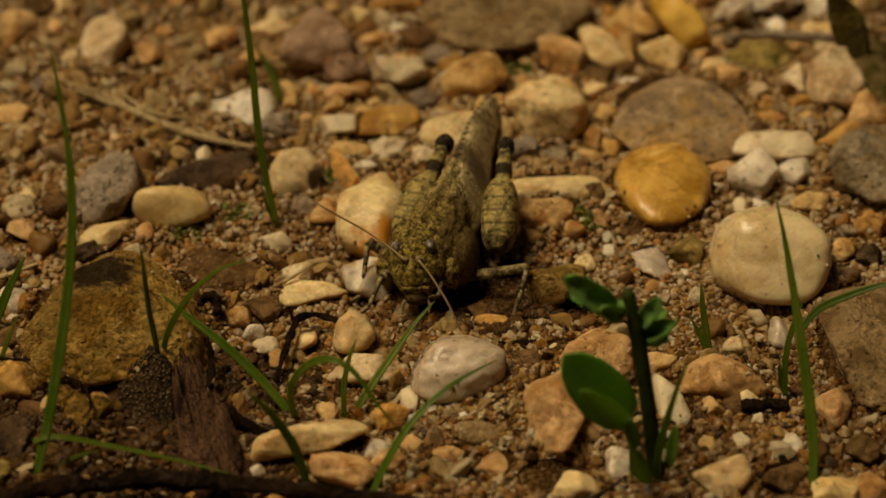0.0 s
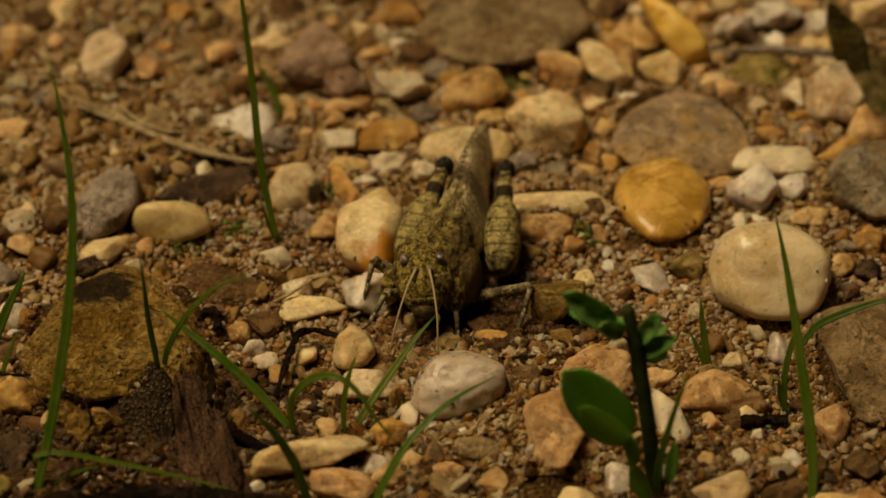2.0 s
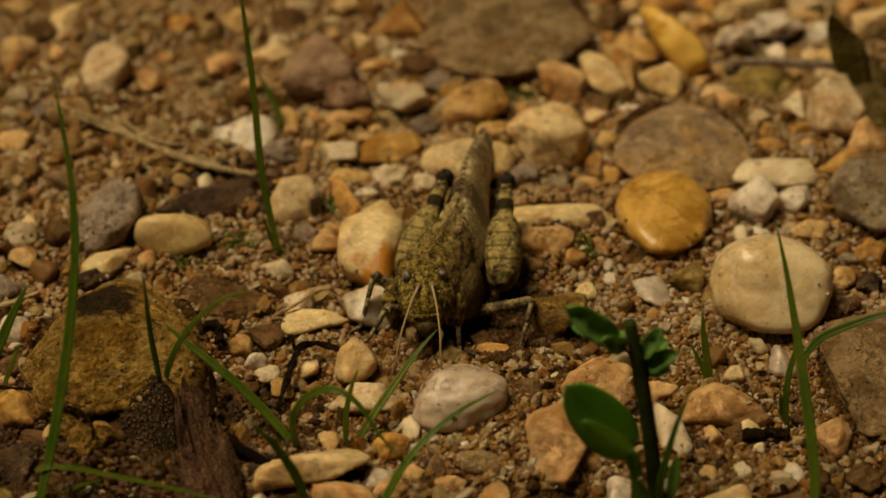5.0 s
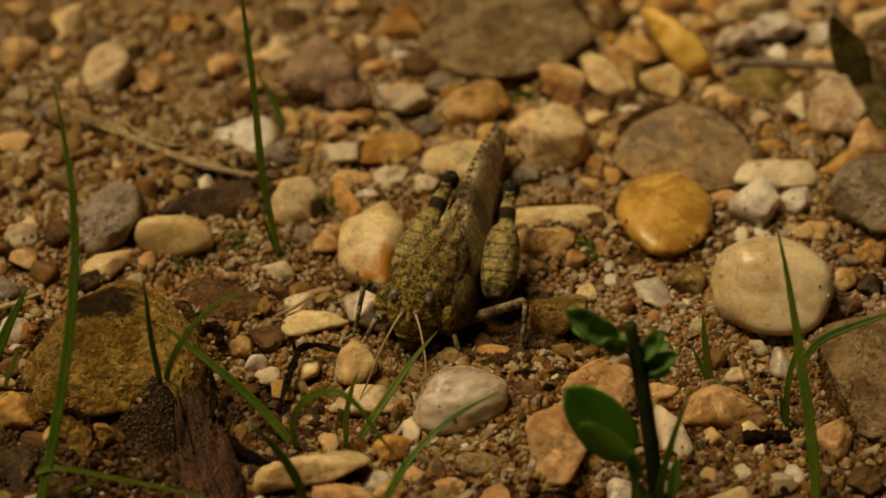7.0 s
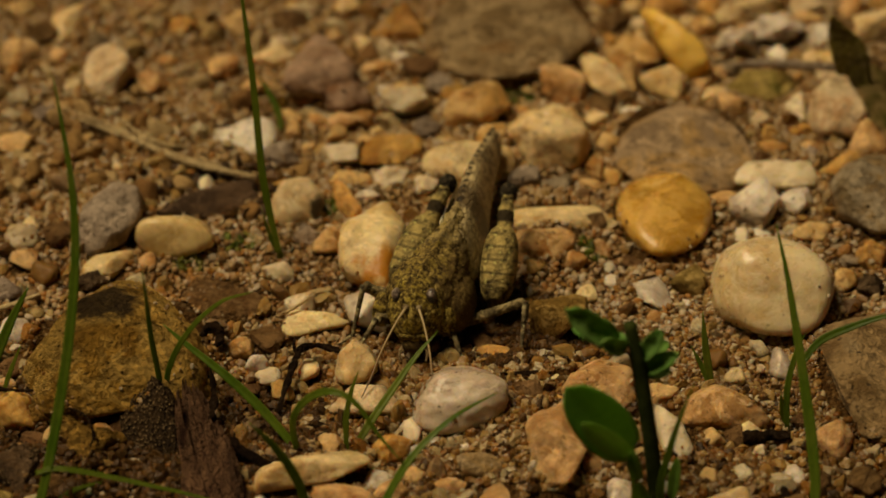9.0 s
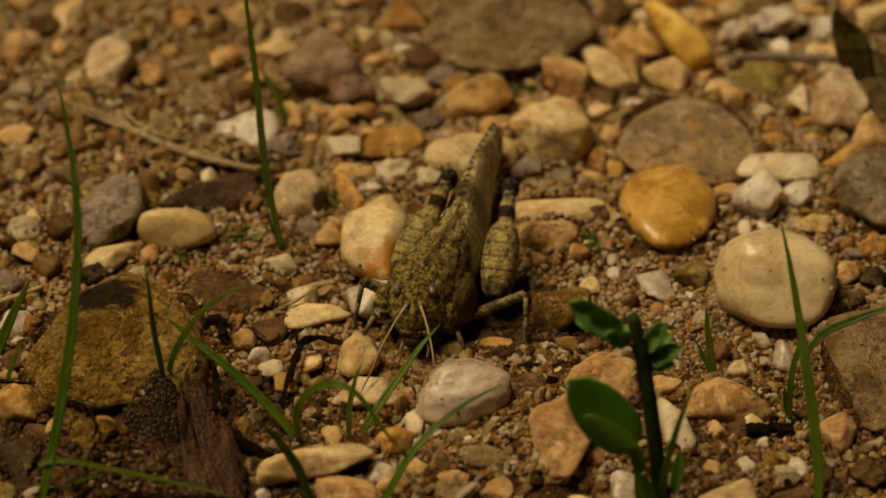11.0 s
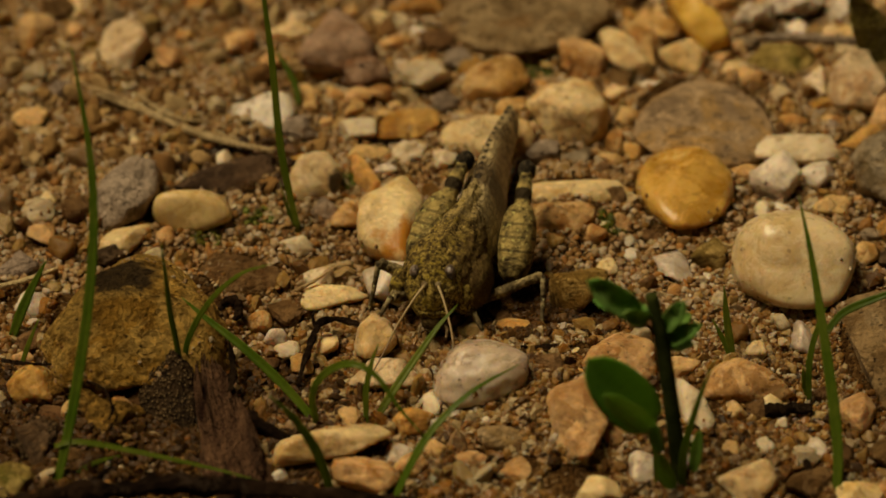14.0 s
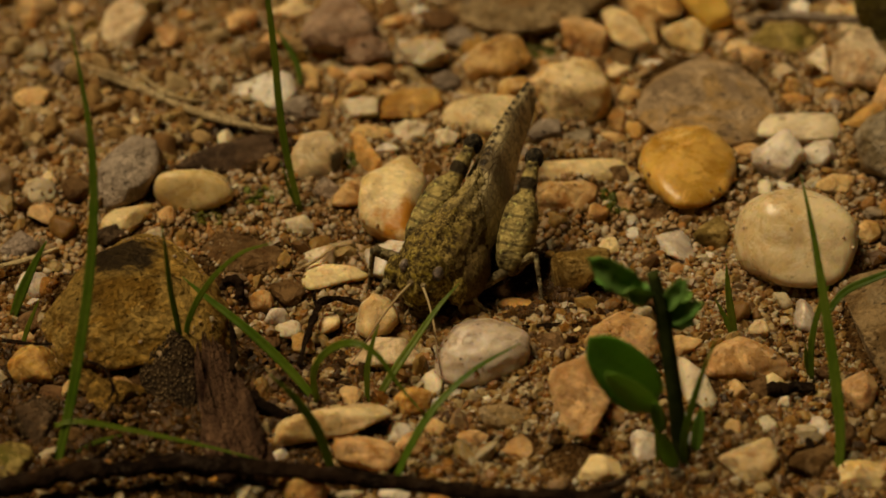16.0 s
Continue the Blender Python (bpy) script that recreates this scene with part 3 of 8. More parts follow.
def ribbon(points, width, fold=0.35, base=0.75, steps=22, lean=0.0):
    """A grass blade: a folded strip with thickness that narrows to its tip; width in millimetres."""
    line = smooth_line(points, steps)
    bm = bmesh.new()
    rows = []
    for i, c in enumerate(line):
        t = i / steps
        w = width / 2000 * (base + (1 - base) * min(1, t / 0.3)) * (1 - max(0, (t - 0.35) / 0.65) ** 1.6 * 0.93)
        along = (line[min(i + 1, steps)] - line[max(i - 1, 0)]).normalized()
        side = along.cross(Vector((lean - 0.25, -0.65, 0.72)))
        side = (side if side.length > 0.05 else Vector((1, 0, 0))).normalized()
        up = side.cross(along).normalized()
        up = up if up.y < 0 else -up
        thick = up * (0.00009 + 0.00006 * (1 - t))
        ring = [c - side * w + up * w * fold, c - side * w * 0.5 + up * w * fold * 0.45, c, c + side * w * 0.5 + up * w * fold * 0.45, c + side * w + up * w * fold]
        rows.append([bm.verts.new(q) for q in ring] + [bm.verts.new(q - thick) for q in reversed(ring)])
    for a, b in zip(rows, rows[1:]):
        for j in range(10):
            bm.faces.new((a[j], a[(j + 1) % 10], b[(j + 1) % 10], b[j]))
    bm.faces.new(rows[0]), bm.faces.new(list(reversed(rows[-1])))
    bmesh.ops.recalc_face_normals(bm, faces=bm.faces)
    return bm


def tube(points, radii, steps=24, sides=10, rough=0.0, seed=0, metres=False):
    """A round stem through the points; radii in millimetres from its start to its end."""
    line = smooth_line(points, steps)
    bm = bmesh.new()
    rows = []
    ref = Vector((0.12, 0.3, 0.94))
    for i, c in enumerate(line):
        t = i / steps * (len(radii) - 1)
        j = min(int(t), len(radii) - 2)
        r = (radii[j] + (radii[j + 1] - radii[j]) * (t - j)) / 1000
        along = (line[min(i + 1, steps)] - line[max(i - 1, 0)]).normalized()
        a = along.cross(ref).normalized()
        b = along.cross(a)
        ring = []
        for s in range(sides):
            th = 2 * math.pi * s / sides
            d = a * math.cos(th) + b * math.sin(th)
            k = 1 + rough * (0.75 * noise.noise((c + d * r) * 900 + Vector((seed, 0, 0))) + 0.4 * noise.noise((c + d * r) * 2600))
            ring.append(bm.verts.new(c + d * r * k))
        rows.append(ring)
    for p, q in zip(rows, rows[1:]):
        for s in range(sides):
            bm.faces.new((p[s], p[(s + 1) % sides], q[(s + 1) % sides], q[s]))
    bm.faces.new(rows[0]), bm.faces.new(list(reversed(rows[-1])))
    bmesh.ops.recalc_face_normals(bm, faces=bm.faces)
    return bm


def blend_rows(rows, steps):
    """Smoothly fills in between the given rows of numbers."""
    out = []
    for i in range(len(rows) - 1):
        a, b = rows[i], rows[i + 1]
        p, q = rows[max(i - 1, 0)], rows[min(i + 2, len(rows) - 1)]
        for s in range(steps):
            u = s / steps
            out.append([0.5 * (2 * y + (z - x) * u + (2 * x - 5 * y + 4 * z - w) * u * u + (3 * y - x - 3 * z + w) * u ** 3) for x, y, z, w in zip(p, a, b, q)])
    return out + [list(rows[-1])]


def twig(name, kind, points, radii, label, category="twig", rough=0.35, seed=0):
    ob = new(name, finish(tube(points, radii, 90, 14, rough, seed), name, MAT[kind]))
    return tagged(ob, label, category)


def tuft(label, x, y):
    root = new("grass_tuft")
    root.matrix_world = pose(x / 1000, y / 1000, 0)
    return tagged(root, label, "grass", "tufts of grass")


def blade(root, points, width, kind="grass", **more):
    here = root.matrix_world.translation * 1000
    return part("blade", ribbon([Vector(p) - here for p in points], width, **more), MAT[kind], root)


def leaf_shape(length, width, cup=0.25, steps=12, sides=8, droop=0.0, thick=0.00012):
    """A leaf from its base along +y, with a midrib, cupped across and drooping; metres."""
    bm = bmesh.new()
    top, low = [], []
    for i in range(steps + 1):
        t = i / steps
        w = width / 2 * max(0.04, math.sqrt(max(0.0, 1 - (2 * t ** 0.9 - 1) ** 2)))
        ra, rb = [], []
        for j in range(sides + 1):
            s = j / sides * 2 - 1
            z = cup * w * s * s - droop * length * t * t - 0.02 * width * (1 - min(1, abs(s) * 4))
            q = Vector((w * s, length * t, z))
            ra.append(bm.verts.new(q))
            rb.append(bm.verts.new(q - Vector((0, 0, thick))))
        top.append(ra), low.append(rb)
    for i in range(steps):
        for j in range(sides):
            bm.faces.new((top[i][j], top[i][j + 1], top[i + 1][j + 1], top[i + 1][j]))
            bm.faces.new((low[i][j], low[i + 1][j], low[i + 1][j + 1], low[i][j + 1]))
        bm.faces.new((top[i][0], top[i + 1][0], low[i + 1][0], low[i][0]))
        bm.faces.new((top[i][sides], low[i][sides], low[i + 1][sides], top[i + 1][sides]))
    return bm


# ---- the ground, one sheet to the horizon ----
def bank(x, y):
    """How far sand and earth are heaped against the stones at the places x, y (arrays), metres."""
    up = np.zeros(np.shape(x))
    for cx, cy, a, b, th, top in TAKEN:
        if a + b > 0.0026:
            dx, dy = x - cx, y - cy
            near = (abs(dx) < a + b + 0.003) & (abs(dy) < a + b + 0.003)
            u, v = dx * math.cos(th) + dy * math.sin(th), -dx * math.sin(th) + dy * math.cos(th)
            out = (np.sqrt((u / a) ** 2 + (v / b) ** 2) - 0.96) * (a + b) / 2
            rise = min(0.0016, 0.2 * min(a, b), 0.3 * top) * (0.75 + 0.6 * np.sin(u * 900 + cx * 5000) * np.sin(v * 1100 + cy * 3000))
            up = np.where(near, np.maximum(up, rise * np.exp(-(np.maximum(out, 0) / 0.0011) ** 2)), up)
    return up


def build_ground():
    fine = np.arange(-0.062, 0.0621, 0.0005)
    out, step = [], 0.0008
    v = 0.062
    while v < 60:
        step *= 1.22
        v += step
        out.append(v)
    xs = np.array([-q for q in reversed(out)] + list(fine) + out)
    n = len(xs)
    gx, gy = np.meshgrid(xs, xs)
    lift = bank(gx, gy)
    verts = [(x, y, height(x, y) + lift[j, i]) for j, y in enumerate(xs) for i, x in enumerate(xs)]
    faces = [(j * n + i, j * n + i + 1, (j + 1) * n + i + 1, (j + 1) * n + i) for j in range(n - 1) for i in range(n - 1)]
    me = bpy.data.meshes.new("ground")
    me.from_pydata(verts, [], faces)
    me.materials.append(MAT["earth"])
    for p in me.polygons:
        p.use_smooth = True
    tagged(new("ground", me), "damp brown sandy earth strewn with gravel", "ground", kind="structure")


# ---- stones, one by one: kind, middle, half-widths and turn in millimetres and degrees ----
stone("pebble", "buff", -28.19, 23.06, 0.81, 3.18, 2.34, 2.24, 90, "beige limestone pebble with a worn face", 101, 4, 17, .1, level=4, category="pebble", group="stones on the sand")
stone("pebble", "tan", -35.87, 26.36, 0.58, 2.72, 1.93, 1.62, 90, "tan sandstone pebble with worn faces", 102, 4, 17, 0.16, level=4, category="pebble", group="stones on the sand")
stone("pebble", "cream", -32.25, 32.79, 0.36, 4.04, 1.21, 1.00, 80, "cream quartz pebble with ochre stains", 103, 4, 20.4, .1, level=4, category="pebble", group="stones on the sand")
stone("pebble", "grey", -29.52, 28.88, 0.28, 1.07, 0.97, 0.77, 90, "grey stone with brown earth on it", 104, 4, 20.4, .1, level=3, category="pebble", group="stones on the sand")
stone("pebble", "orange", -22.28, 31.50, 0.34, 1.46, 1.31, 0.94, 0, "orange-brown pebble with a smooth worn face", 105, 4, 20.4, .1, level=4, category="pebble", group="stones on the sand")
stone("pebble", "cream", -14.59, 26.94, 0.31, 1.99, 1.00, 0.86, -158, "cream quartz pebble with ochre stains", 106, 4, 20.4, .1, level=4, category="pebble", group="stones on the sand")
stone("stone", "rose", -10.23, 24.21, 0.83, 3.79, 4.23, 2.30, 0, "large rose-brown stone with angular faces", 107, 8, 26, .12, level=4, category="stone", group="stones on the sand", cuts=[(161, 0.71), (136, 0.66), (73, 0.79), (43, 0.62), (12, 0.78), (-77, 0.83), (-96, 0.9), (-153, 1.04)])
stone("pebble", "rose", -8.14, 20.68, 0.46, 2.29, 1.76, 1.28, 0, "reddish brown stone beside a mauve stone", 108, 8, 26, .1, level=4, category="pebble", group="stones on the sand", cuts=[(142, 0.77), (100, 0.76), (51, 0.85), (6, 0.85), (-79, 0.84), (-95, 0.89), (-162, 0.89)])
stone("pebble", "orange", -3.83, 30.99, 0.67, 2.58, 1.79, 1.86, -171, "orange-brown pebble with a smooth worn face", 109, 4, 20.4, .1, level=4, category="pebble", group="stones on the sand")
stone("stone", "slab", 5.79, 30.64, 0.47, 8.21, 8.34, 2.37, 0, "large flat grey-brown slab of stone", 110, 10, 26, .08, level=5, category="stone", group="stones on the sand", cuts=[(155, 0.81), (109, 0.79), (70, 0.76), (31, 0.76), (-59, 0.78), (-83, 0.82), (-103, 0.93), (-162, 0.91)])
stone("pebble", "white", -3.25, 19.82, 0.56, 2.16, 1.52, 1.56, 0, "white quartz pebble, chalky and chipped", 111, 6, 23.8, .16, level=4, category="pebble", group="stones on the sand")
stone("pebble", "cream", -8.41, 34.46, 0.31, 1.27, 1.20, 0.86, 0, "cream quartz pebble with ochre stains", 112, 4, 20.4, .1, level=3, category="pebble", group="stones on the sand")
stone("stone", "peach", 2.79, 18.79, 0.82, 3.23, 2.67, 2.28, 0, "light orange-tan stone with flat worn faces", 113, 8, 26, .06, level=4, category="stone", group="stones on the sand", cuts=[(153, 0.74), (113, 0.66), (79, 0.92), (27, 0.84), (-49, 0.66), (-90, 0.89), (-151, 0.93)])
stone("stone", "cream", 8.55, 13.42, 1.06, 3.94, 3.43, 2.94, 0, "large cream-tan block of stone with angular faces and brown stains", 114, 9, 26, 0.12, level=4, category="stone", group="stones on the sand", cuts=[(126, 0.85), (95, 0.83), (36, 0.86), (5, 0.85), (-63, 0.95), (-98, 0.82), (-148, 0.65)])
stone("pebble", "tan", 9.97, 21.41, 0.62, 2.31, 1.94, 1.71, 156, "tan sandstone pebble with worn faces", 115, 5, 30.6, 0.14, level=4, category="pebble", group="stones on the sand")
stone("pebble", "cream", 13.63, 22.72, 0.75, 2.47, 3.35, 2.08, 0, "cream quartz pebble with ochre stains", 116, 8, 26, .06, level=4, category="pebble", group="stones on the sand", cuts=[(108, 0.98), (57, 0.53), (31, 0.47), (-24, 1.04), (-96, 0.82), (-131, 0.53), (-163, 0.63)])
stone("pebble", "tan", 15.45, 24.70, 0.44, 3.72, 1.18, 1.22, 110, "tan sandstone pebble with worn faces", 117, 4, 23.8, 0.14, level=4, category="pebble", group="stones on the sand")
stone("pebble", "cream", 18.59, 21.73, 0.74, 2.13, 2.02, 2.05, 0, "cream-pink quartz pebble with worn faces", 118, 4, 17, .08, level=4, category="pebble", group="stones on the sand")
stone("stone", "yellow", 19.63, 27.11, 1.15, 3.32, 4.36, 3.18, 0, "bright yellow quartz pebble", 119, 8, 26, .08, level=4, category="stone", group="stones on the sand", cuts=[(80, 0.74), (54, 0.41), (24, 0.58), (-28, 1.03), (-103, 0.73), (-143, 0.37), (-157, 0.43)])
stone("pebble", "tan", 22.67, 23.99, 0.28, 1.36, 0.96, 0.79, -148, "tan sandstone pebble with worn faces", 120, 4, 20.4, .1, level=3, category="pebble", group="stones on the sand")
stone("pebble", "milky", 24.93, 28.35, 0.63, 1.93, 1.71, 1.75, 0, "grey lumpy knobbed stone", 121, 6, 17, .4, level=4, category="pebble", group="stones on the sand")
stone("pebble", "milky", 28.47, 30.53, 0.46, 2.83, 1.51, 1.27, -157, "grey lumpy curved stone", 122, 6, 17, .4, level=4, category="pebble", group="stones on the sand")
stone("stone", "olive", 26.80, 21.93, 0.43, 3.35, 2.14, 1.20, -168, "olive-brown stone with green algae", 123, 5, 27.2, .1, level=4, category="stone", group="stones on the sand")
stone("stone", "buff", 32.51, 18.56, 0.84, 2.77, 4.03, 2.33, 0, "pale beige quartz stone with ochre stains", 124, 7, 26, .08, level=4, category="stone", group="stones on the sand", cuts=[(163, 0.72), (138, 0.72), (84, 0.88), (23, 0.7), (-14, 0.93), (-94, 0.85), (-149, 0.98)])
stone("pebble", "white", 29.30, 18.72, 0.36, 1.82, 1.03, 0.99, 90, "white quartz pebble, chalky and chipped", 125, 4, 20.4, .1, level=3, category="pebble", group="stones on the sand")
stone("pebble", "cream", 37.04, 30.14, 0.65, 2.55, 2.16, 1.82, 79, "cream quartz pebble with ochre stains", 126, 4, 23.8, .1, level=4, category="pebble", group="stones on the sand")
stone("rock", "moss", 36.71, 20.63, 0.35, 5.86, 1.90, 0.97, 94, "dark stone grown over with moss", 127, 5, 30.6, .3, level=4, category="rock", group="")
stone("stone", "speckled", 19.58, 13.04, 0.36, 6.60, 6.68, 1.82, 0, "large round brown stone with dark speckles", 128, 6, 15, .04, level=5, category="stone", group="stones on the sand", cuts=[(155, 0.78), (117, 0.77), (86, 0.87), (51, 0.8), (20, 0.81), (-35, 0.93), (-88, 0.87), (-128, 0.87)])
stone("stone", "white", 26.96, 9.35, 0.41, 3.85, 2.01, 1.13, 0, "oblong off-white stone with a crusty face", 129, 10, 26, .1, level=4, category="stone", group="stones on the sand", cuts=[(141, 0.95), (91, 0.85), (45, 0.95), (-15, 0.85), (-76, 0.92), (-99, 0.72), (-175, 0.88)])
stone("pebble", "orange", 32.36, 9.88, 0.48, 2.52, 1.71, 1.32, -163, "orange-brown pebble with a smooth worn face", 130, 4, 30.6, .08, level=4, category="pebble", group="stones on the sand")
stone("stone", "grey", 34.12, 5.88, 0.96, 3.70, 5.29, 2.67, 0, "large grey-brown stone with a blunt edge", 131, 10, 26, .08, level=4, category="stone", group="stones on the sand", cuts=[(142, 0.78), (107, 0.78), (81, 0.92), (0, 0.89), (-97, 0.78), (-117, 0.73), (-163, 0.81)])
stone("stone", "amber", 17.67, 3.55, 0.76, 4.87, 6.17, 2.12, 0, "glossy amber pebble with pale patches", 132, 4, 7, .05, level=5, category="stone", group="stones on the sand", cuts=[(167, 0.86), (124, 0.88), (92, 0.87), (48, 0.87), (11, 0.87), (-29, 0.83), (-63, 0.82), (-98, 0.86), (-133, 0.86), (-162, 0.88)])
stone("pebble", "milky", 24.88, 4.56, 0.69, 2.13, 1.87, 1.92, 0, "milky grey-white quartz pebble", 133, 5, 20.4, .1, level=4, category="pebble", group="stones on the sand")
stone("pebble", "milky", 28.35, 5.47, 0.47, 1.46, 1.36, 1.31, 90, "milky grey-white quartz pebble", 134, 5, 23.8, .1, level=4, category="pebble", group="stones on the sand")
stone("pebble", "tan", 22.50, 6.04, 0.28, 1.30, 0.99, 0.77, -157, "tan sandstone pebble with worn faces", 135, 4, 20.4, .1, level=3, category="pebble", group="stones on the sand")
stone("pebble", "tan", 29.27, 1.67, 0.37, 1.62, 1.38, 1.03, 0, "tan sandstone pebble with worn faces", 136, 4, 20.4, .1, level=4, category="pebble", group="stones on the sand")
stone("stone", "stained", 25.35, -6.43, 1.42, 5.62, 4.98, 3.96, 0, "large smooth cream-white pebble with ochre stains", 137, 5, 10, .04, level=5, category="stone", group="stones on the sand", cuts=[(153, 0.85), (113, 0.88), (83, 0.85), (45, 0.83), (3, 0.88), (-43, 0.94), (-90, 0.89), (-118, 0.93), (-171, 0.88)])
stone("pebble", "orange", 33.78, -1.66, 0.47, 1.47, 1.27, 1.30, 0, "orange-brown pebble with a smooth worn face", 138, 4, 30.6, .08, level=4, category="pebble", group="stones on the sand")
stone("pebble", "tan", 31.40, -4.58, 0.37, 1.06, 1.01, 1.02, 0, "tan sandstone pebble with worn faces", 139, 4, 20.4, .1, level=3, category="pebble", group="stones on the sand")
stone("stone", "shale", 31.85, -15.84, 0.30, 4.26, 8.31, 1.49, 0, "large flat brown-grey slab with straight broken edges", 140, 9, 26, .05, level=5, category="stone", group="stones on the sand", cuts=[(115, 0.87), (100, 0.78), (5, 0.79), (-92, 0.86), (-159, 0.6), (-162, 0.6)])
stone("pebble", "milky", 16.27, -6.09, 0.31, 2.17, 1.58, 0.86, 90, "milky grey-white quartz pebble", 141, 6, 30.6, .14, level=4, category="pebble", group="stones on the sand")
stone("pebble", "olive", 19.08, -5.16, 0.48, 1.41, 1.30, 1.33, 0, "olive-brown stone set in sand", 142, 4, 17, .1, level=4, category="pebble", group="stones on the sand")
stone("pebble", "white", 23.59, 1.19, 0.28, 1.28, 0.81, 0.77, 90, "white quartz pebble, chalky and chipped", 143, 4, 20.4, .1, level=3, category="pebble", group="stones on the sand")
stone("stone", "twotone", -5.40, -1.07, 1.09, 2.96, 5.37, 3.02, 0, "large cream and orange stone with angular faces", 144, 7, 15, .09, level=4, category="stone", group="stones on the sand", cuts=[(120, 0.72), (43, 0.86), (-4, 0.85), (-35, 0.92), (-94, 0.87), (-145, 0.98), (179, 0.88)])
stone("pebble", "tan", -8.89, 0.62, 0.42, 1.58, 1.43, 1.18, 90, "tan sandstone pebble with worn faces", 145, 4, 23.8, .1, level=4, category="pebble", group="stones on the sand")
stone("pebble", "smudged", -11.67, 5.30, 0.77, 2.25, 2.22, 2.13, 90, "cream quartz pebble with a dark mossy smudge", 146, 5, 8, .08, level=4, category="pebble", group="stones on the sand")
stone("stone", "milky", -16.10, 14.54, 0.55, 2.98, 1.88, 1.53, 157, "whitish lumpy quartz pebble", 147, 6, 14, .2, level=4, category="stone", group="stones on the sand")
stone("pebble", "mauve", -13.25, 12.39, 0.37, 1.61, 1.33, 1.03, 152, "small mauve-grey stone beside a beige pebble", 148, 4, 20.4, .1, level=4, category="pebble", group="stones on the sand")
stone("pebble", "white", -8.35, 12.20, 0.40, 1.72, 1.47, 1.10, 164, "white quartz pebble, chalky and chipped", 149, 4, 20.4, .14, level=4, category="pebble", group="stones on the sand")
stone("pebble", "white", -4.07, 8.62, 0.43, 1.73, 1.48, 1.19, -137, "white quartz pebble, chalky and chipped", 150, 8, 20.4, .3, level=4, category="pebble", group="stones on the sand")
stone("pebble", "orange", -4.25, 12.73, 0.41, 2.63, 2.06, 1.15, 0, "orange-brown flat stone behind a white chip", 151, 4, 30.6, .08, level=4, category="pebble", group="stones on the sand")
stone("stone", "cream", 1.88, 10.41, 0.77, 4.62, 2.48, 2.13, 0, "cream quartz pebble with ochre stains", 152, 9, 15, .1, level=4, category="stone", group="stones on the sand", cuts=[(150, 0.78), (102, 0.8), (83, 0.88), (23, 0.88), (-23, 0.87), (-86, 0.79), (-140, 0.93)])
stone("pebble", "white", -3.14, 12.75, 0.17, 1.16, 0.51, 0.49, 90, "white quartz pebble, chalky and chipped", 153, 4, 20.4, .1, level=3, category="pebble", group="stones on the sand")
stone("pebble", "peach", -7.41, 9.04, 0.29, 1.74, 1.07, 0.81, 170, "flat peach-tan pebble with worn edges", 154, 4, 23.8, .1, level=4, category="pebble", group="stones on the sand")
stone("pebble", "orange", -7.98, 5.74, 0.38, 2.61, 0.86, 1.06, 112, "orange-brown pebble with a smooth worn face", 155, 4, 23.8, .08, level=4, category="pebble", group="stones on the sand")
stone("pebble", "grey", 9.17, 7.95, 0.35, 1.23, 0.94, 0.96, 172, "grey stone with brown earth on it", 156, 4, 20.4, .08, level=3, category="pebble", group="stones on the sand")
stone("pebble", "mauve", 6.44, 8.44, 0.45, 1.37, 1.21, 1.24, 0, "mauve-grey stone with rough faces", 157, 4, 20.4, .08, level=4, category="pebble", group="stones on the sand")
stone("pebble", "tan", 12.22, 10.68, 0.35, 1.91, 1.01, 0.98, 84, "tan sandstone pebble with worn faces", 158, 4, 34, .08, level=4, category="pebble", group="stones on the sand")
stone("pebble", "brown", 11.64, 2.68, 0.46, 1.39, 1.24, 1.27, 0, "brown pebble half sunk in sand", 159, 4, 37.4, .06, level=4, category="pebble", group="stones on the sand")
stone("stone", "cream", 9.20, 3.30, 0.50, 4.50, 1.90, 1.45, 0, "long pale tan stone like a broken stick", 160, 9, 10, .08, level=4, category="stone", group="stones on the sand", cuts=[(96, 0.72), (90, 0.70), (27, 0.9), (-75, 0.66), (-84, 0.66), (-168, 0.87)])
stone("pebble", "tan", 7.80, -0.70, 0.60, 2.70, 2.00, 1.75, 0, "tan stone block under a pale long stone", 161, 9, 26, 0.14, level=4, category="pebble", group="stones on the sand", cuts=[(91, 0.86), (4, 0.89), (-51, 0.7), (-94, 0.86), (-176, 0.85)])
stone("pebble", "orange", 13.16, 3.49, 0.25, 0.88, 0.72, 0.69, 90, "orange-brown pebble with a smooth worn face", 162, 4, 23.8, .08, level=3, category="pebble", group="stones on the sand")
stone("stone", "butter", -21.21, 0.61, 0.72, 3.70, 2.30, 1.99, 0, "smooth buff pebble with a waxy sheen", 163, 5, 10, .03, level=4, category="stone", group="stones on the sand", cuts=[(164, 0.86), (105, 0.91), (88, 0.88), (49, 0.83), (7, 0.87), (-68, 0.77), (-88, 0.86), (-137, 0.84)])
stone("stone", "mauve", -26.41, 2.89, 0.92, 2.83, 4.22, 2.55, 0, "lilac-grey stone with a pitted face", 164, 9, 26, .08, level=4, category="stone", group="stones on the sand", cuts=[(176, 0.83), (134, 0.69), (81, 0.88), (8, 0.89), (-28, 0.72), (-70, 0.73), (-108, 0.97)])
stone("pebble", "cream", -26.29, -2.82, 0.41, 1.87, 1.50, 1.14, 168, "cream quartz pebble with ochre stains", 165, 4, 23.8, .1, level=4, category="pebble", group="stones on the sand")
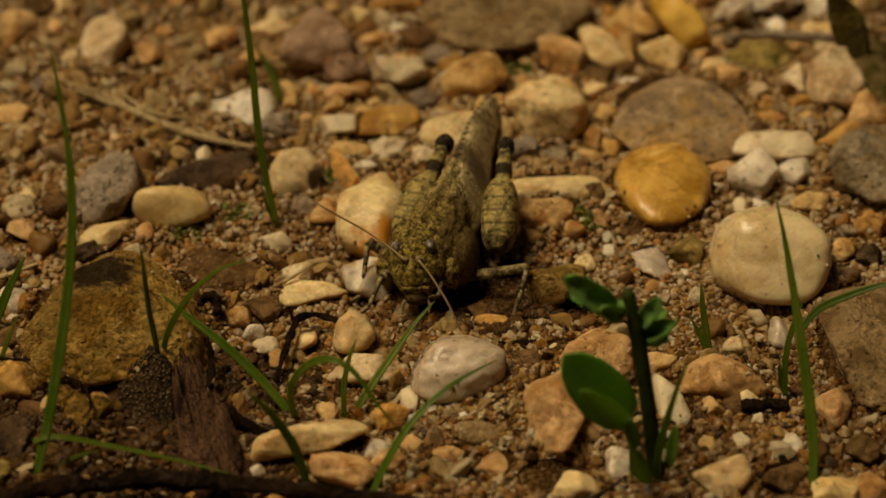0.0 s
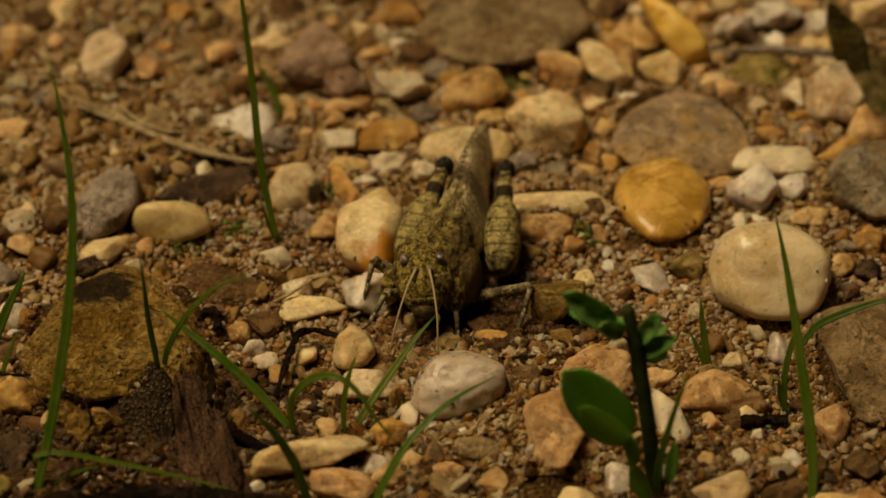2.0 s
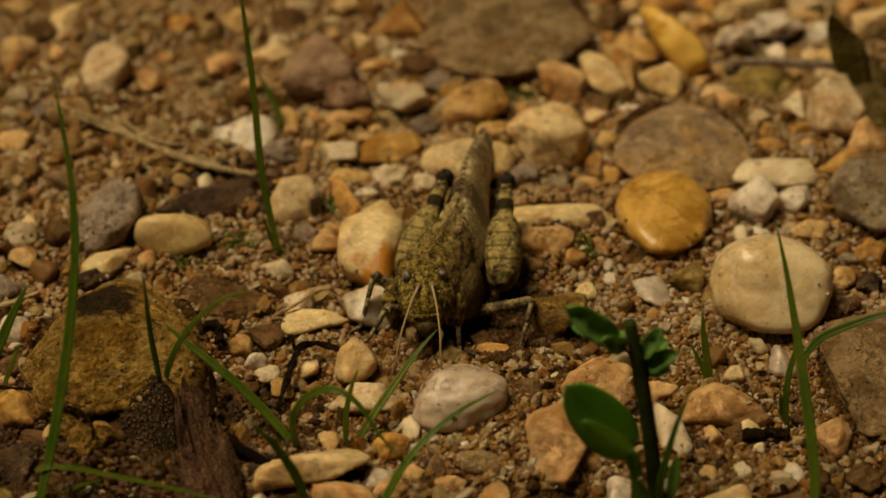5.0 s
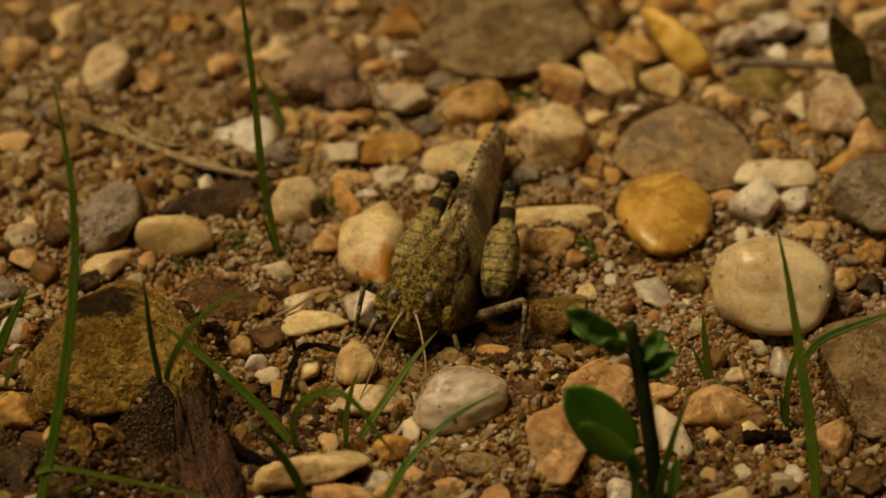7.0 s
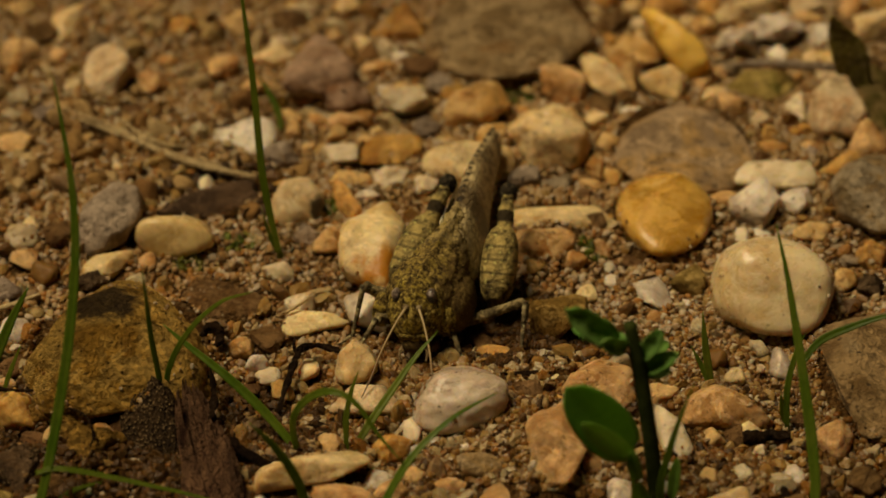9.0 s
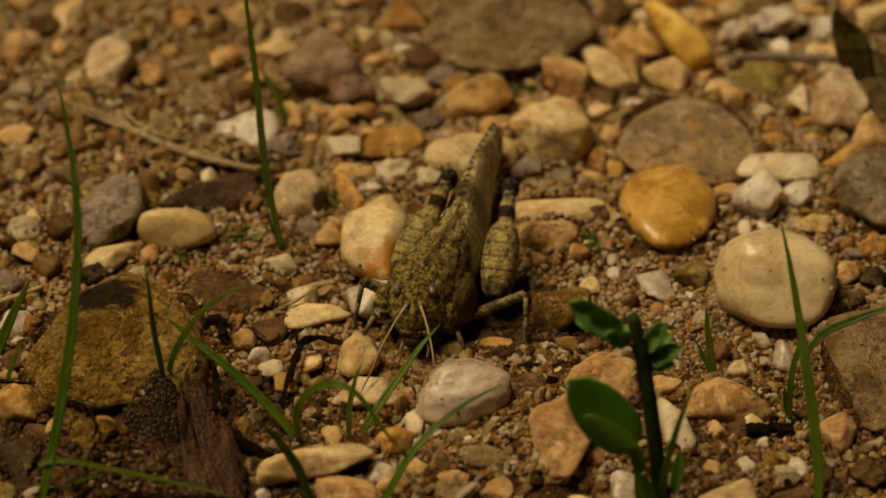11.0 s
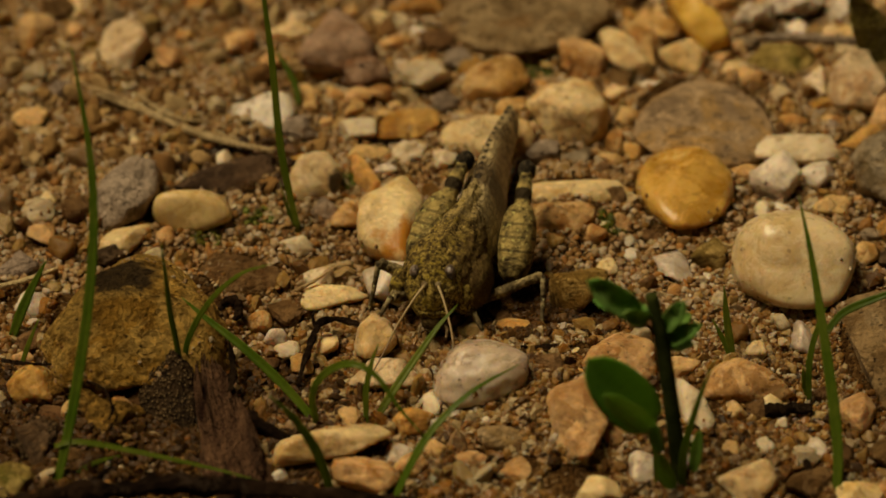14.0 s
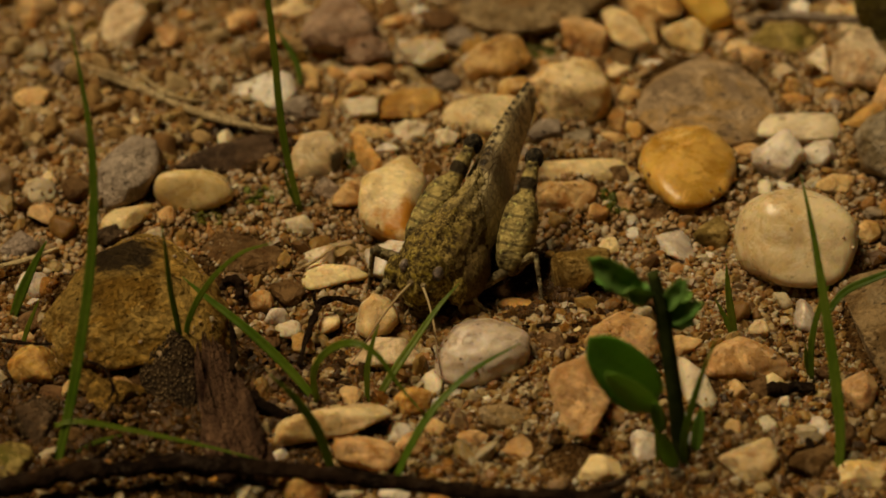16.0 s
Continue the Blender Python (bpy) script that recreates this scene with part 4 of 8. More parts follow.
stone("pebble", "tan", -23.12, -2.00, 0.28, 1.05, 0.93, 0.78, 90, "tan sandstone pebble with worn faces", 166, 4, 20.4, .1, level=3, category="pebble", group="stones on the sand")
stone("stone", "dark", -19.02, 6.05, 0.16, 4.30, 2.30, 0.79, -159, "dark grey-brown flat stone", 167, 5, 27.2, .1, level=4, category="stone", group="stones on the sand")
stone("pebble", "dark", -27.58, -4.47, 0.28, 1.92, 1.20, 0.77, -156, "dark earthy stone on sand", 168, 5, 23.8, .1, level=4, category="pebble", group="stones on the sand")
stone("rock", "crusted", -24.45, -14.0, 0.55, 7.80, 8.28, 4.25, 0, "large rough ochre sandstone rock", 169, 8, 26, .11, level=5, category="rock", group="stones on the sand", cuts=[(142, 0.69), (103, 0.85), (70, 0.81), (55, 0.76), (26, 0.78), (-24, 0.9), (-79, 0.72), (-79, 0.72), (-149, 0.88)])
stone("stone", "brown", -17.46, -7.01, 0.13, 3.43, 2.90, 0.65, 128, "flat mauve-brown stone set in the earth", 170, 4, 30.6, .06, level=4, category="stone", group="stones on the sand")
stone("pebble", "cream", -9.70, -10.26, 0.36, 2.52, 1.67, 0.99, 171, "long rounded cream pebble with ochre stains", 171, 4, 20.4, .08, level=4, category="pebble", group="stones on the sand")
stone("pebble", "milky", -5.57, -8.79, 0.58, 2.13, 2.13, 1.61, 90, "milky grey-white quartz pebble", 172, 4, 23.8, .08, level=4, category="pebble", group="stones on the sand")
stone("pebble", "cream", -6.58, -14.93, 0.66, 1.91, 1.91, 1.83, 0, "cream quartz pebble, broken and faceted", 173, 8, 26, .1, level=4, category="pebble", group="stones on the sand", cuts=[(166, 0.73), (135, 0.7), (59, 0.7), (25, 0.71), (-39, 0.86), (-86, 0.86), (-123, 0.99)])
stone("stone", "buff", -5.98, -19.67, 0.41, 3.04, 1.92, 1.15, -172, "pale beige pebble lying in sand", 174, 4, 20.4, .08, level=4, category="stone", group="stones on the sand")
stone("stone", "greyquartz", 1.24, -19.90, 0.96, 4.31, 3.31, 2.67, 0, "large smooth milky quartz pebble with grey veins", 175, 7, 10, .07, level=5, category="stone", group="stones on the sand", cuts=[(162, 0.75), (144, 0.75), (97, 0.82), (66, 0.94), (14, 0.89), (-27, 0.83), (-69, 0.81), (-90, 0.89), (-144, 1.04)])
stone("pebble", "clay", 8.83, -10.07, 0.81, 2.52, 2.20, 2.25, 0, "ochre-brown block of stone", 176, 9, 26, .1, level=4, category="pebble", group="stones on the sand", cuts=[(165, 0.96), (96, 0.79), (96, 0.78), (9, 0.94), (-43, 0.43), (-47, 0.42), (-75, 0.62), (-177, 0.87)])
stone("pebble", "tan", -15.42, -13.17, 0.40, 1.03, 0.75, 1.11, 0, "tan sandstone pebble with worn faces", 177, 2, 40.8, .05, level=3, category="pebble", group="stones on the sand")
stone("pebble", "milky", 7.55, -13.82, 0.15, 1.80, 0.71, 0.43, 173, "milky grey-white quartz pebble", 178, 4, 23.8, .1, level=4, category="pebble", group="stones on the sand")
stone("pebble", "cream", 8.82, -17.46, 0.35, 1.14, 0.96, 0.98, 0, "cream quartz pebble with ochre stains", 179, 4, 20.4, .08, level=3, category="pebble", group="stones on the sand")
stone("stone", "shaded_muddy", 8.44, -24.84, 0.87, 2.67, 4.77, 2.41, 0, "large knobbed tan stone with a film of mud, darkened for foreground shade", 180, 8, 26, .14, level=4, category="stone", group="stones on the sand", cuts=[(149, 0.88), (116, 0.77), (67, 0.91), (5, 0.89), (-33, 0.64), (-79, 0.77), (-173, 0.87), (-175, 0.86)])
stone("pebble", "shaded_muddy", 10.76, -27.06, 0.47, 1.76, 1.36, 1.32, 81, "tan stone with a film of mud, darkened for foreground shade", 181, 4, 30.6, .08, level=4, category="pebble", group="stones on the sand")
stone("stone", "shaded_muddy", 11.68, -18.14, 0.61, 3.08, 2.89, 1.70, 0, "tan stone with a film of mud behind a seedling, darkened for foreground shade", 182, 8, 26, 0.16, level=4, category="stone", group="stones on the sand", cuts=[(153, 0.82), (112, 0.78), (80, 0.87), (11, 0.85), (-40, 0.88), (-87, 0.84), (-162, 0.88)])
stone("stone", "white", 17.12, -23.45, 0.69, 2.01, 3.59, 1.93, 0, "bright white angular quartz chip", 183, 9, 26, .06, level=4, category="stone", group="stones on the sand", cuts=[(151, 1.0), (99, 0.9), (22, 0.34), (53, 0.39), (-27, 0.76), (-45, 0.72), (-123, 0.81), (-165, 0.68)])
stone("stone", "shaded_muddy", 20.85, -20.37, 0.61, 4.01, 2.23, 1.71, 0, "peach-brown stone with flat worn faces", 184, 8, 26, .08, level=4, category="stone", group="stones on the sand", cuts=[(145, 0.68), (111, 0.77), (68, 0.62), (45, 0.58), (-64, 1.0), (-90, 0.89), (-124, 1.03)])
stone("pebble", "shaded_muddy", 16.12, -18.48, 0.31, 1.58, 1.00, 0.86, -155, "tan stone with a film of mud, darkened for foreground shade", 185, 4, 20.4, .08, level=4, category="pebble", group="stones on the sand")
stone("pebble", "tan", 20.04, -23.59, 0.30, 0.92, 0.88, 0.84, 90, "tan sandstone pebble with worn faces", 186, 4, 27.2, .08, level=3, category="pebble", group="stones on the sand")
stone("pebble", "tan", 19.19, -28.74, 0.40, 1.39, 1.15, 1.10, 90, "tan sandstone pebble with worn faces", 187, 4, 20.4, .08, level=4, category="pebble", group="stones on the sand")
stone("pebble", "white", 23.27, -25.11, 0.23, 0.58, 0.51, 0.63, 0, "white quartz pebble, chalky and chipped", 188, 3, 40.8, .06, level=3, category="pebble", group="stones on the sand")
stone("pebble", "shaded_muddy", 28.69, -24.09, 0.50, 2.01, 1.55, 1.39, 90, "tan stone with a film of mud, darkened for foreground shade", 189, 4, 27.2, .08, level=4, category="pebble", group="stones on the sand")
stone("pebble", "cream", 22.58, -23.03, 0.27, 1.13, 0.96, 0.74, 0, "cream quartz pebble with ochre stains", 190, 4, 20.4, .08, level=3, category="pebble", group="stones on the sand")
stone("pebble", "cream", 21.97, -16.29, 0.28, 0.86, 0.81, 0.78, 90, "cream quartz pebble with ochre stains", 191, 4, 27.2, .08, level=3, category="pebble", group="stones on the sand")
stone("pebble", "white", 24.06, -15.16, 0.13, 0.41, 0.38, 0.37, 90, "white quartz pebble, chalky and chipped", 192, 4, 20.4, .08, level=3, category="pebble", group="stones on the sand")
stone("stone", "cream", -9.42, -28.21, 0.75, 4.95, 2.05, 2.09, 0, "long rounded ochre-cream stone", 193, 6, 15, .08, level=5, category="stone", group="stones on the sand", cuts=[(144, 0.8), (105, 0.65), (96, 0.7), (48, 1.02), (-16, 0.83), (-81, 0.3), (-67, 0.32), (-82, 0.62), (-147, 0.91)])
stone("pebble", "orange", -3.69, -25.35, 0.48, 1.57, 1.31, 1.33, 0, "orange-brown pebble with a smooth worn face", 194, 4, 20.4, .08, level=4, category="pebble", group="stones on the sand")
stone("pebble", "orange", -31.73, -20.87, 0.65, 1.95, 1.75, 1.79, 167, "orange-brown pebble with a smooth worn face", 195, 4, 27.2, .08, level=4, category="pebble", group="stones on the sand")
stone("pebble", "ochre", -25.59, -24.35, 0.61, 2.37, 2.17, 1.70, -152, "rough ochre sandstone rock", 196, 6, 27.2, .16, level=4, category="pebble", group="stones on the sand")
for place in ((-30.2, -21.4, 1.3, "ochre"), (-27.6, -22.9, 1.5, "ochre"), (-25.4, -23.3, 1.2, "tan"), (-23.9, -22.6, 1.0, "brown"), (-18.2, -18.6, 1.1, "ochre"), (-28.9, -23.6, 0.8, "tan"), (-26.6, -24.4, 0.9, "brown")):
    stone("pebble", place[3], place[0], place[1], 0.5, place[2], 0.85 * place[2], 0.8 * place[2], 30 * place[0], "crumb of stone at the foot of an ochre rock", int(300 - place[0] * 10), 6, 22, .18, level=3, category="pebble", group="stones on the sand")
stone("pebble", "tan", -30.06, -17.83, 0.22, 1.10, 0.79, 0.60, 0, "tan sandstone pebble with worn faces", 197, 4, 20.4, .1, level=3, category="pebble", group="stones on the sand")
stone("pebble", "cream", 9.54, -33.20, 0.51, 2.04, 1.33, 1.41, -166, "cream quartz pebble with ochre stains", 200, 4, 37.4, .06, level=4, category="pebble", group="stones on the sand")
stone("pebble", "cream", 19.88, -32.72, 0.62, 2.44, 1.95, 1.73, 0, "cream quartz pebble with ochre stains", 201, 3, 20.4, .08, level=4, category="pebble", group="stones on the sand")
stone("pebble", "shaded_muddy", 4.12, -30.42, 0.23, 1.71, 1.63, 0.64, 90, "tan stone with a film of mud, darkened for foreground shade", 202, 4, 20.4, .08, level=4, category="pebble", group="stones on the sand")
stone("stone", "slab", 8.16, -32.11, 0.09, 3.04, 2.15, 0.46, 0, "flat brown stone slab", 203, 4, 27.2, .08, level=4, category="stone", group="stones on the sand")
stone("stone", "shaded_muddy", -6.99, -31.45, 0.59, 2.52, 1.61, 1.64, 0, "tan stone with a film of mud, darkened for foreground shade", 204, 4, 20.4, 0.14, level=4, category="stone", group="stones on the sand")
stone("pebble", "cream", 28.22, -33.34, 0.47, 2.11, 1.48, 1.31, 0, "cream quartz pebble with ochre stains", 205, 4, 20.4, .08, level=4, category="pebble", group="stones on the sand")
stone("pebble", "orange", -11.42, -35.11, 0.58, 1.93, 1.59, 1.62, 0, "orange-brown pebble with a smooth worn face", 206, 4, 20.4, .1, level=4, category="pebble", group="stones on the sand")
stone("pebble", "shaded_muddy", -3.84, -29.98, 0.39, 1.39, 1.05, 1.07, 0, "tan stone with a film of mud, darkened for foreground shade", 207, 4, 23.8, .1, level=4, category="pebble", group="stones on the sand")
stone("pebble", "milky", 13.29, -30.70, 0.53, 1.73, 1.64, 1.47, -150, "milky grey-white quartz pebble", 208, 4, 23.8, .1, level=4, category="pebble", group="stones on the sand")
stone("pebble", "dark", -31.04, -27.52, 0.43, 2.74, 1.66, 1.19, 90, "dark earthy stone on sand", 209, 5, 27.2, .12, level=4, category="pebble", group="stones on the sand")
stone("pebble", "olive", -32.30, -32.14, 0.49, 1.84, 1.77, 1.37, 0, "olive-brown stone set in sand", 210, 4, 20.4, .1, level=4, category="pebble", group="stones on the sand")
stone("pebble", "white", -25.63, -29.96, 0.21, 0.61, 0.57, 0.58, 0, "white quartz pebble, chalky and chipped", 211, 4, 23.8, .1, level=3, category="pebble", group="stones on the sand")
stone("pebble", "brown", -28.24, -29.05, 0.28, 1.04, 0.82, 0.79, 90, "brown pebble half sunk in sand", 212, 4, 23.8, .1, level=3, category="pebble", group="stones on the sand")
stone("pebble", "brown", 24.61, -31.93, 0.47, 1.83, 1.67, 1.29, 0, "brown pebble half sunk in sand", 213, 4, 20.4, .1, level=4, category="pebble", group="stones on the sand")
stone("pebble", "tan", 30.80, -33.06, 0.39, 1.55, 1.39, 1.08, 0, "tan sandstone pebble with worn faces", 214, 4, 20.4, .1, level=4, category="pebble", group="stones on the sand")
stone("pebble", "milky", 25.33, -27.94, 0.25, 1.18, 1.03, 0.69, 115, "milky grey-white quartz pebble", 215, 8, 27.2, .25, level=3, category="pebble", group="stones on the sand")
stone("pebble", "orange", -12.75, 8.58, 0.17, 1.09, 0.65, 0.48, 0, "orange-brown pebble with a smooth worn face", 216, 4, 23.8, .1, level=3, category="pebble", group="stones on the sand")
stone("pebble", "mauve", -10.93, 1.52, 0.31, 1.16, 1.07, 0.87, 90, "mauve-grey stone with rough faces", 217, 4, 23.8, .1, level=3, category="pebble", group="stones on the sand")
stone("pebble", "tan", -6.22, 14.46, 0.21, 0.83, 0.78, 0.57, 0, "tan sandstone pebble with worn faces", 218, 4, 23.8, .1, level=3, category="pebble", group="stones on the sand")
stone("pebble", "mauve", -1.35, 16.36, 0.30, 1.21, 1.12, 0.82, 0, "mauve-grey stone with rough faces", 219, 4, 20.4, .1, level=3, category="pebble", group="stones on the sand")
stone("pebble", "brown", -2.10, 25.02, 0.33, 1.62, 1.28, 0.92, 0, "brown pebble half sunk in sand", 220, 4, 20.4, .1, level=4, category="pebble", group="stones on the sand")
stone("pebble", "orange", 0.76, 21.33, 0.27, 1.13, 1.03, 0.75, 0, "orange-brown pebble with a smooth worn face", 221, 4, 20.4, .1, level=3, category="pebble", group="stones on the sand")
stone("pebble", "brown", -26.04, 18.97, 0.18, 1.41, 0.91, 0.50, 0, "brown pebble half sunk in sand", 222, 4, 20.4, .1, level=4, category="pebble", group="stones on the sand")
stone("pebble", "tan", -18.56, 24.93, 0.39, 1.51, 1.34, 1.09, 90, "tan sandstone pebble with worn faces", 223, 4, 20.4, .1, level=3, category="pebble", group="stones on the sand")
stone("pebble", "tan", -24.37, 22.40, 0.39, 1.50, 1.42, 1.09, 90, "tan sandstone pebble with worn faces", 224, 4, 20.4, .1, level=4, category="pebble", group="stones on the sand")
stone("pebble", "brown", -34.31, 30.22, 0.32, 1.65, 1.64, 0.88, 0, "brown pebble half sunk in sand", 225, 4, 20.4, .1, level=4, category="pebble", group="stones on the sand")
stone("pebble", "tan", -15.61, 22.54, 0.30, 1.42, 1.15, 0.84, 0, "tan sandstone pebble with worn faces", 226, 4, 20.4, .1, level=4, category="pebble", group="stones on the sand")
stone("pebble", "white", -19.14, 8.53, 0.21, 1.15, 0.68, 0.57, 90, "white quartz pebble, chalky and chipped", 227, 4, 20.4, .1, level=3, category="pebble", group="stones on the sand")
stone("pebble", "tan", -17.45, 31.94, 0.34, 1.65, 1.31, 0.94, 0, "tan sandstone pebble with worn faces", 228, 4, 20.4, .1, level=4, category="pebble", group="stones on the sand")
stone("pebble", "brown", -13.07, 31.84, 0.40, 1.65, 1.55, 1.11, 0, "brown pebble half sunk in sand", 229, 4, 20.4, .1, level=4, category="pebble", group="stones on the sand")
stone("pebble", "brown", 14.86, 31.50, 0.34, 1.46, 1.31, 0.94, 0, "brown pebble half sunk in sand", 230, 4, 20.4, .1, level=4, category="pebble", group="stones on the sand")
stone("pebble", "tan", 11.42, 30.18, 0.34, 1.93, 1.76, 0.95, 0, "tan sandstone pebble with worn faces", 231, 4, 20.4, .1, level=4, category="pebble", group="stones on the sand")
stone("pebble", "cream", 24.68, 33.31, 0.31, 1.27, 1.20, 0.86, 0, "cream quartz pebble with ochre stains", 232, 4, 20.4, .1, level=3, category="pebble", group="stones on the sand")
stone("pebble", "tan", 31.24, 32.91, 0.28, 1.47, 1.09, 0.78, 0, "tan sandstone pebble with worn faces", 233, 4, 20.4, .1, level=4, category="pebble", group="stones on the sand")
stone("pebble", "cream", 31.45, 26.49, 0.21, 1.25, 1.08, 0.58, 0, "cream quartz pebble with ochre stains", 234, 4, 20.4, .1, level=3, category="pebble", group="stones on the sand")
stone("pebble", "brown", 25.29, 27.68, 0.27, 1.44, 1.06, 0.76, 0, "brown pebble half sunk in sand", 235, 4, 20.4, .1, level=4, category="pebble", group="stones on the sand")
stone("pebble", "brown", -30.41, 1.44, 0.37, 1.38, 1.26, 1.03, 90, "brown pebble half sunk in sand", 236, 4, 20.4, .1, level=3, category="pebble", group="stones on the sand")
stone("pebble", "milky", -14.08, -14.56, 0.31, 0.94, 0.84, 0.86, 0, "milky grey-white quartz pebble", 237, 5, 27.2, .1, level=3, category="pebble", group="stones on the sand")
stone("pebble", "white", -13.15, -16.55, 0.27, 1.02, 0.98, 0.75, 0, "white quartz pebble, chalky and chipped", 238, 5, 27.2, .12, level=3, category="pebble", group="stones on the sand")
stone("pebble", "white", -2.46, -22.88, 0.30, 1.36, 1.00, 0.84, 90, "white quartz pebble, chalky and chipped", 239, 5, 30.6, .12, level=3, category="pebble", group="stones on the sand")
stone("pebble", "milky", -2.65, -25.09, 0.26, 1.08, 0.95, 0.73, 0, "milky grey-white quartz pebble", 240, 5, 30.6, .1, level=3, category="pebble", group="stones on the sand")
stone("pebble", "milky", -0.58, -23.08, 0.20, 1.40, 0.67, 0.56, 90, "milky grey-white quartz pebble", 241, 5, 30.6, .1, level=3, category="pebble", group="stones on the sand")
stone("pebble", "milky", 1.50, -24.67, 0.18, 0.58, 0.49, 0.50, 0, "milky grey-white quartz pebble", 242, 4, 23.8, .1, level=3, category="pebble", group="stones on the sand")
stone("pebble", "white", 2.74, -24.98, 0.17, 0.52, 0.50, 0.48, 90, "white quartz pebble, chalky and chipped", 243, 4, 23.8, .1, level=3, category="pebble", group="stones on the sand")
stone("pebble", "milky", -4.68, -28.64, 0.31, 1.15, 1.12, 0.87, 0, "milky grey-white quartz pebble", 244, 5, 27.2, .12, level=3, category="pebble", group="stones on the sand")
stone("pebble", "shaded_muddy", -2.22, -27.98, 0.29, 1.07, 1.03, 0.80, 0, "tan stone with a film of mud, darkened for foreground shade", 245, 4, 23.8, .1, level=3, category="pebble", group="stones on the sand")
stone("pebble", "shaded_muddy", 0.66, -28.88, 0.24, 1.39, 1.13, 0.68, 0, "tan stone with a film of mud, darkened for foreground shade", 246, 4, 23.8, .1, level=4, category="pebble", group="stones on the sand")
stone("pebble", "brown", 21.53, -23.14, 0.25, 1.00, 0.83, 0.70, 90, "brown pebble half sunk in sand", 247, 4, 23.8, .1, level=3, category="pebble", group="stones on the sand")
stone("pebble", "grey", 18.15, -27.61, 0.24, 0.70, 0.65, 0.66, 0, "grey stone with brown earth on it", 248, 4, 23.8, .1, level=3, category="pebble", group="stones on the sand")
stone("pebble", "brown", 30.63, -28.36, 0.34, 1.40, 1.23, 0.95, 0, "brown pebble half sunk in sand", 249, 4, 20.4, .1, level=4, category="pebble", group="stones on the sand")
stone("pebble", "brown", 27.36, -28.28, 0.27, 1.08, 0.91, 0.76, 90, "brown pebble half sunk in sand", 250, 4, 20.4, .1, level=3, category="pebble", group="stones on the sand")
stone("pebble", "mauve", -0.19, 22.41, 0.39, 1.49, 1.42, 1.08, 90, "mauve-grey stone with rough faces", 251, 4, 20.4, .1, level=4, category="pebble", group="stones on the sand")
stone("pebble", "tan", -8.61, 17.21, 0.27, 1.26, 1.01, 0.74, 0, "tan sandstone pebble with worn faces", 252, 4, 20.4, .1, level=3, category="pebble", group="stones on the sand")
stone("pebble", "tan", -6.75, 17.91, 0.24, 1.03, 0.90, 0.66, 0, "tan sandstone pebble with worn faces", 253, 4, 20.4, .1, level=3, category="pebble", group="stones on the sand")
stone("pebble", "tan", -9.90, 13.18, 0.21, 0.98, 0.69, 0.58, 90, "tan sandstone pebble with worn faces", 254, 4, 20.4, .1, level=3, category="pebble", group="stones on the sand")
stone("pebble", "cream", 6.04, 11.89, 0.33, 1.38, 1.10, 0.93, 90, "cream quartz pebble with ochre stains", 255, 4, 27.2, .1, level=3, category="pebble", group="stones on the sand")
stone("pebble", "brown", 4.72, 17.05, 0.21, 1.02, 0.79, 0.58, 0, "brown pebble half sunk in sand", 256, 4, 20.4, .1, level=3, category="pebble", group="stones on the sand")
stone("pebble", "tan", 16.62, 27.40, 0.34, 2.15, 1.38, 0.96, 138, "tan sandstone pebble with worn faces", 257, 4, 20.4, .1, level=4, category="pebble", group="stones on the sand")
stone("pebble", "milky", 16.15, 18.53, 0.20, 1.59, 1.03, 0.57, 0, "milky grey-white quartz pebble", 258, 4, 20.4, .1, level=4, category="pebble", group="stones on the sand")
stone("pebble", "tan", 13.63, 13.86, 0.29, 1.20, 1.11, 0.82, 0, "tan sandstone pebble with worn faces", 259, 4, 20.4, .1, level=3, category="pebble", group="stones on the sand")
stone("pebble", "brown", 12.98, 19.33, 0.39, 1.48, 1.41, 1.08, 90, "brown pebble half sunk in sand", 260, 4, 20.4, .1, level=4, category="pebble", group="stones on the sand")
stone("pebble", "tan", 22.39, 31.54, 0.31, 1.19, 1.17, 0.86, 90, "tan sandstone pebble with worn faces", 261, 4, 20.4, .1, level=3, category="pebble", group="stones on the sand")
stone("pebble", "grey", 24.06, 24.99, 0.24, 1.05, 0.93, 0.67, 0, "grey stone with brown earth on it", 262, 4, 20.4, .1, level=3, category="pebble", group="stones on the sand")
stone("pebble", "cream", 32.90, 26.72, 0.22, 1.35, 1.14, 0.62, 0, "cream quartz pebble with ochre stains", 263, 4, 20.4, .1, level=3, category="pebble", group="stones on the sand")
stone("pebble", "tan", 30.01, 13.46, 0.24, 1.11, 0.89, 0.65, 0, "tan sandstone pebble with worn faces", 264, 4, 20.4, .1, level=3, category="pebble", group="stones on the sand")
stone("pebble", "orange", 27.02, 13.24, 0.28, 1.67, 1.39, 0.77, 0, "orange-brown pebble with a smooth worn face", 265, 4, 20.4, .1, level=4, category="pebble", group="stones on the sand")
stone("pebble", "brown", 28.40, 11.87, 0.18, 0.92, 0.66, 0.49, 0, "brown pebble half sunk in sand", 266, 4, 20.4, .1, level=3, category="pebble", group="stones on the sand")
stone("pebble", "orange", 10.48, 1.32, 0.18, 2.11, 0.60, 0.51, 90, "orange-brown pebble with a smooth worn face", 267, 4, 27.2, .1, level=4, category="pebble", group="stones on the sand")
stone("pebble", "tan", 19.86, -0.70, 0.19, 1.07, 0.94, 0.54, 0, "tan sandstone pebble with worn faces", 268, 4, 27.2, .1, level=3, category="pebble", group="stones on the sand")
stone("pebble", "brown", 14.91, -2.03, 0.19, 1.15, 0.93, 0.53, 0, "brown pebble half sunk in sand", 269, 4, 27.2, .1, level=3, category="pebble", group="stones on the sand")
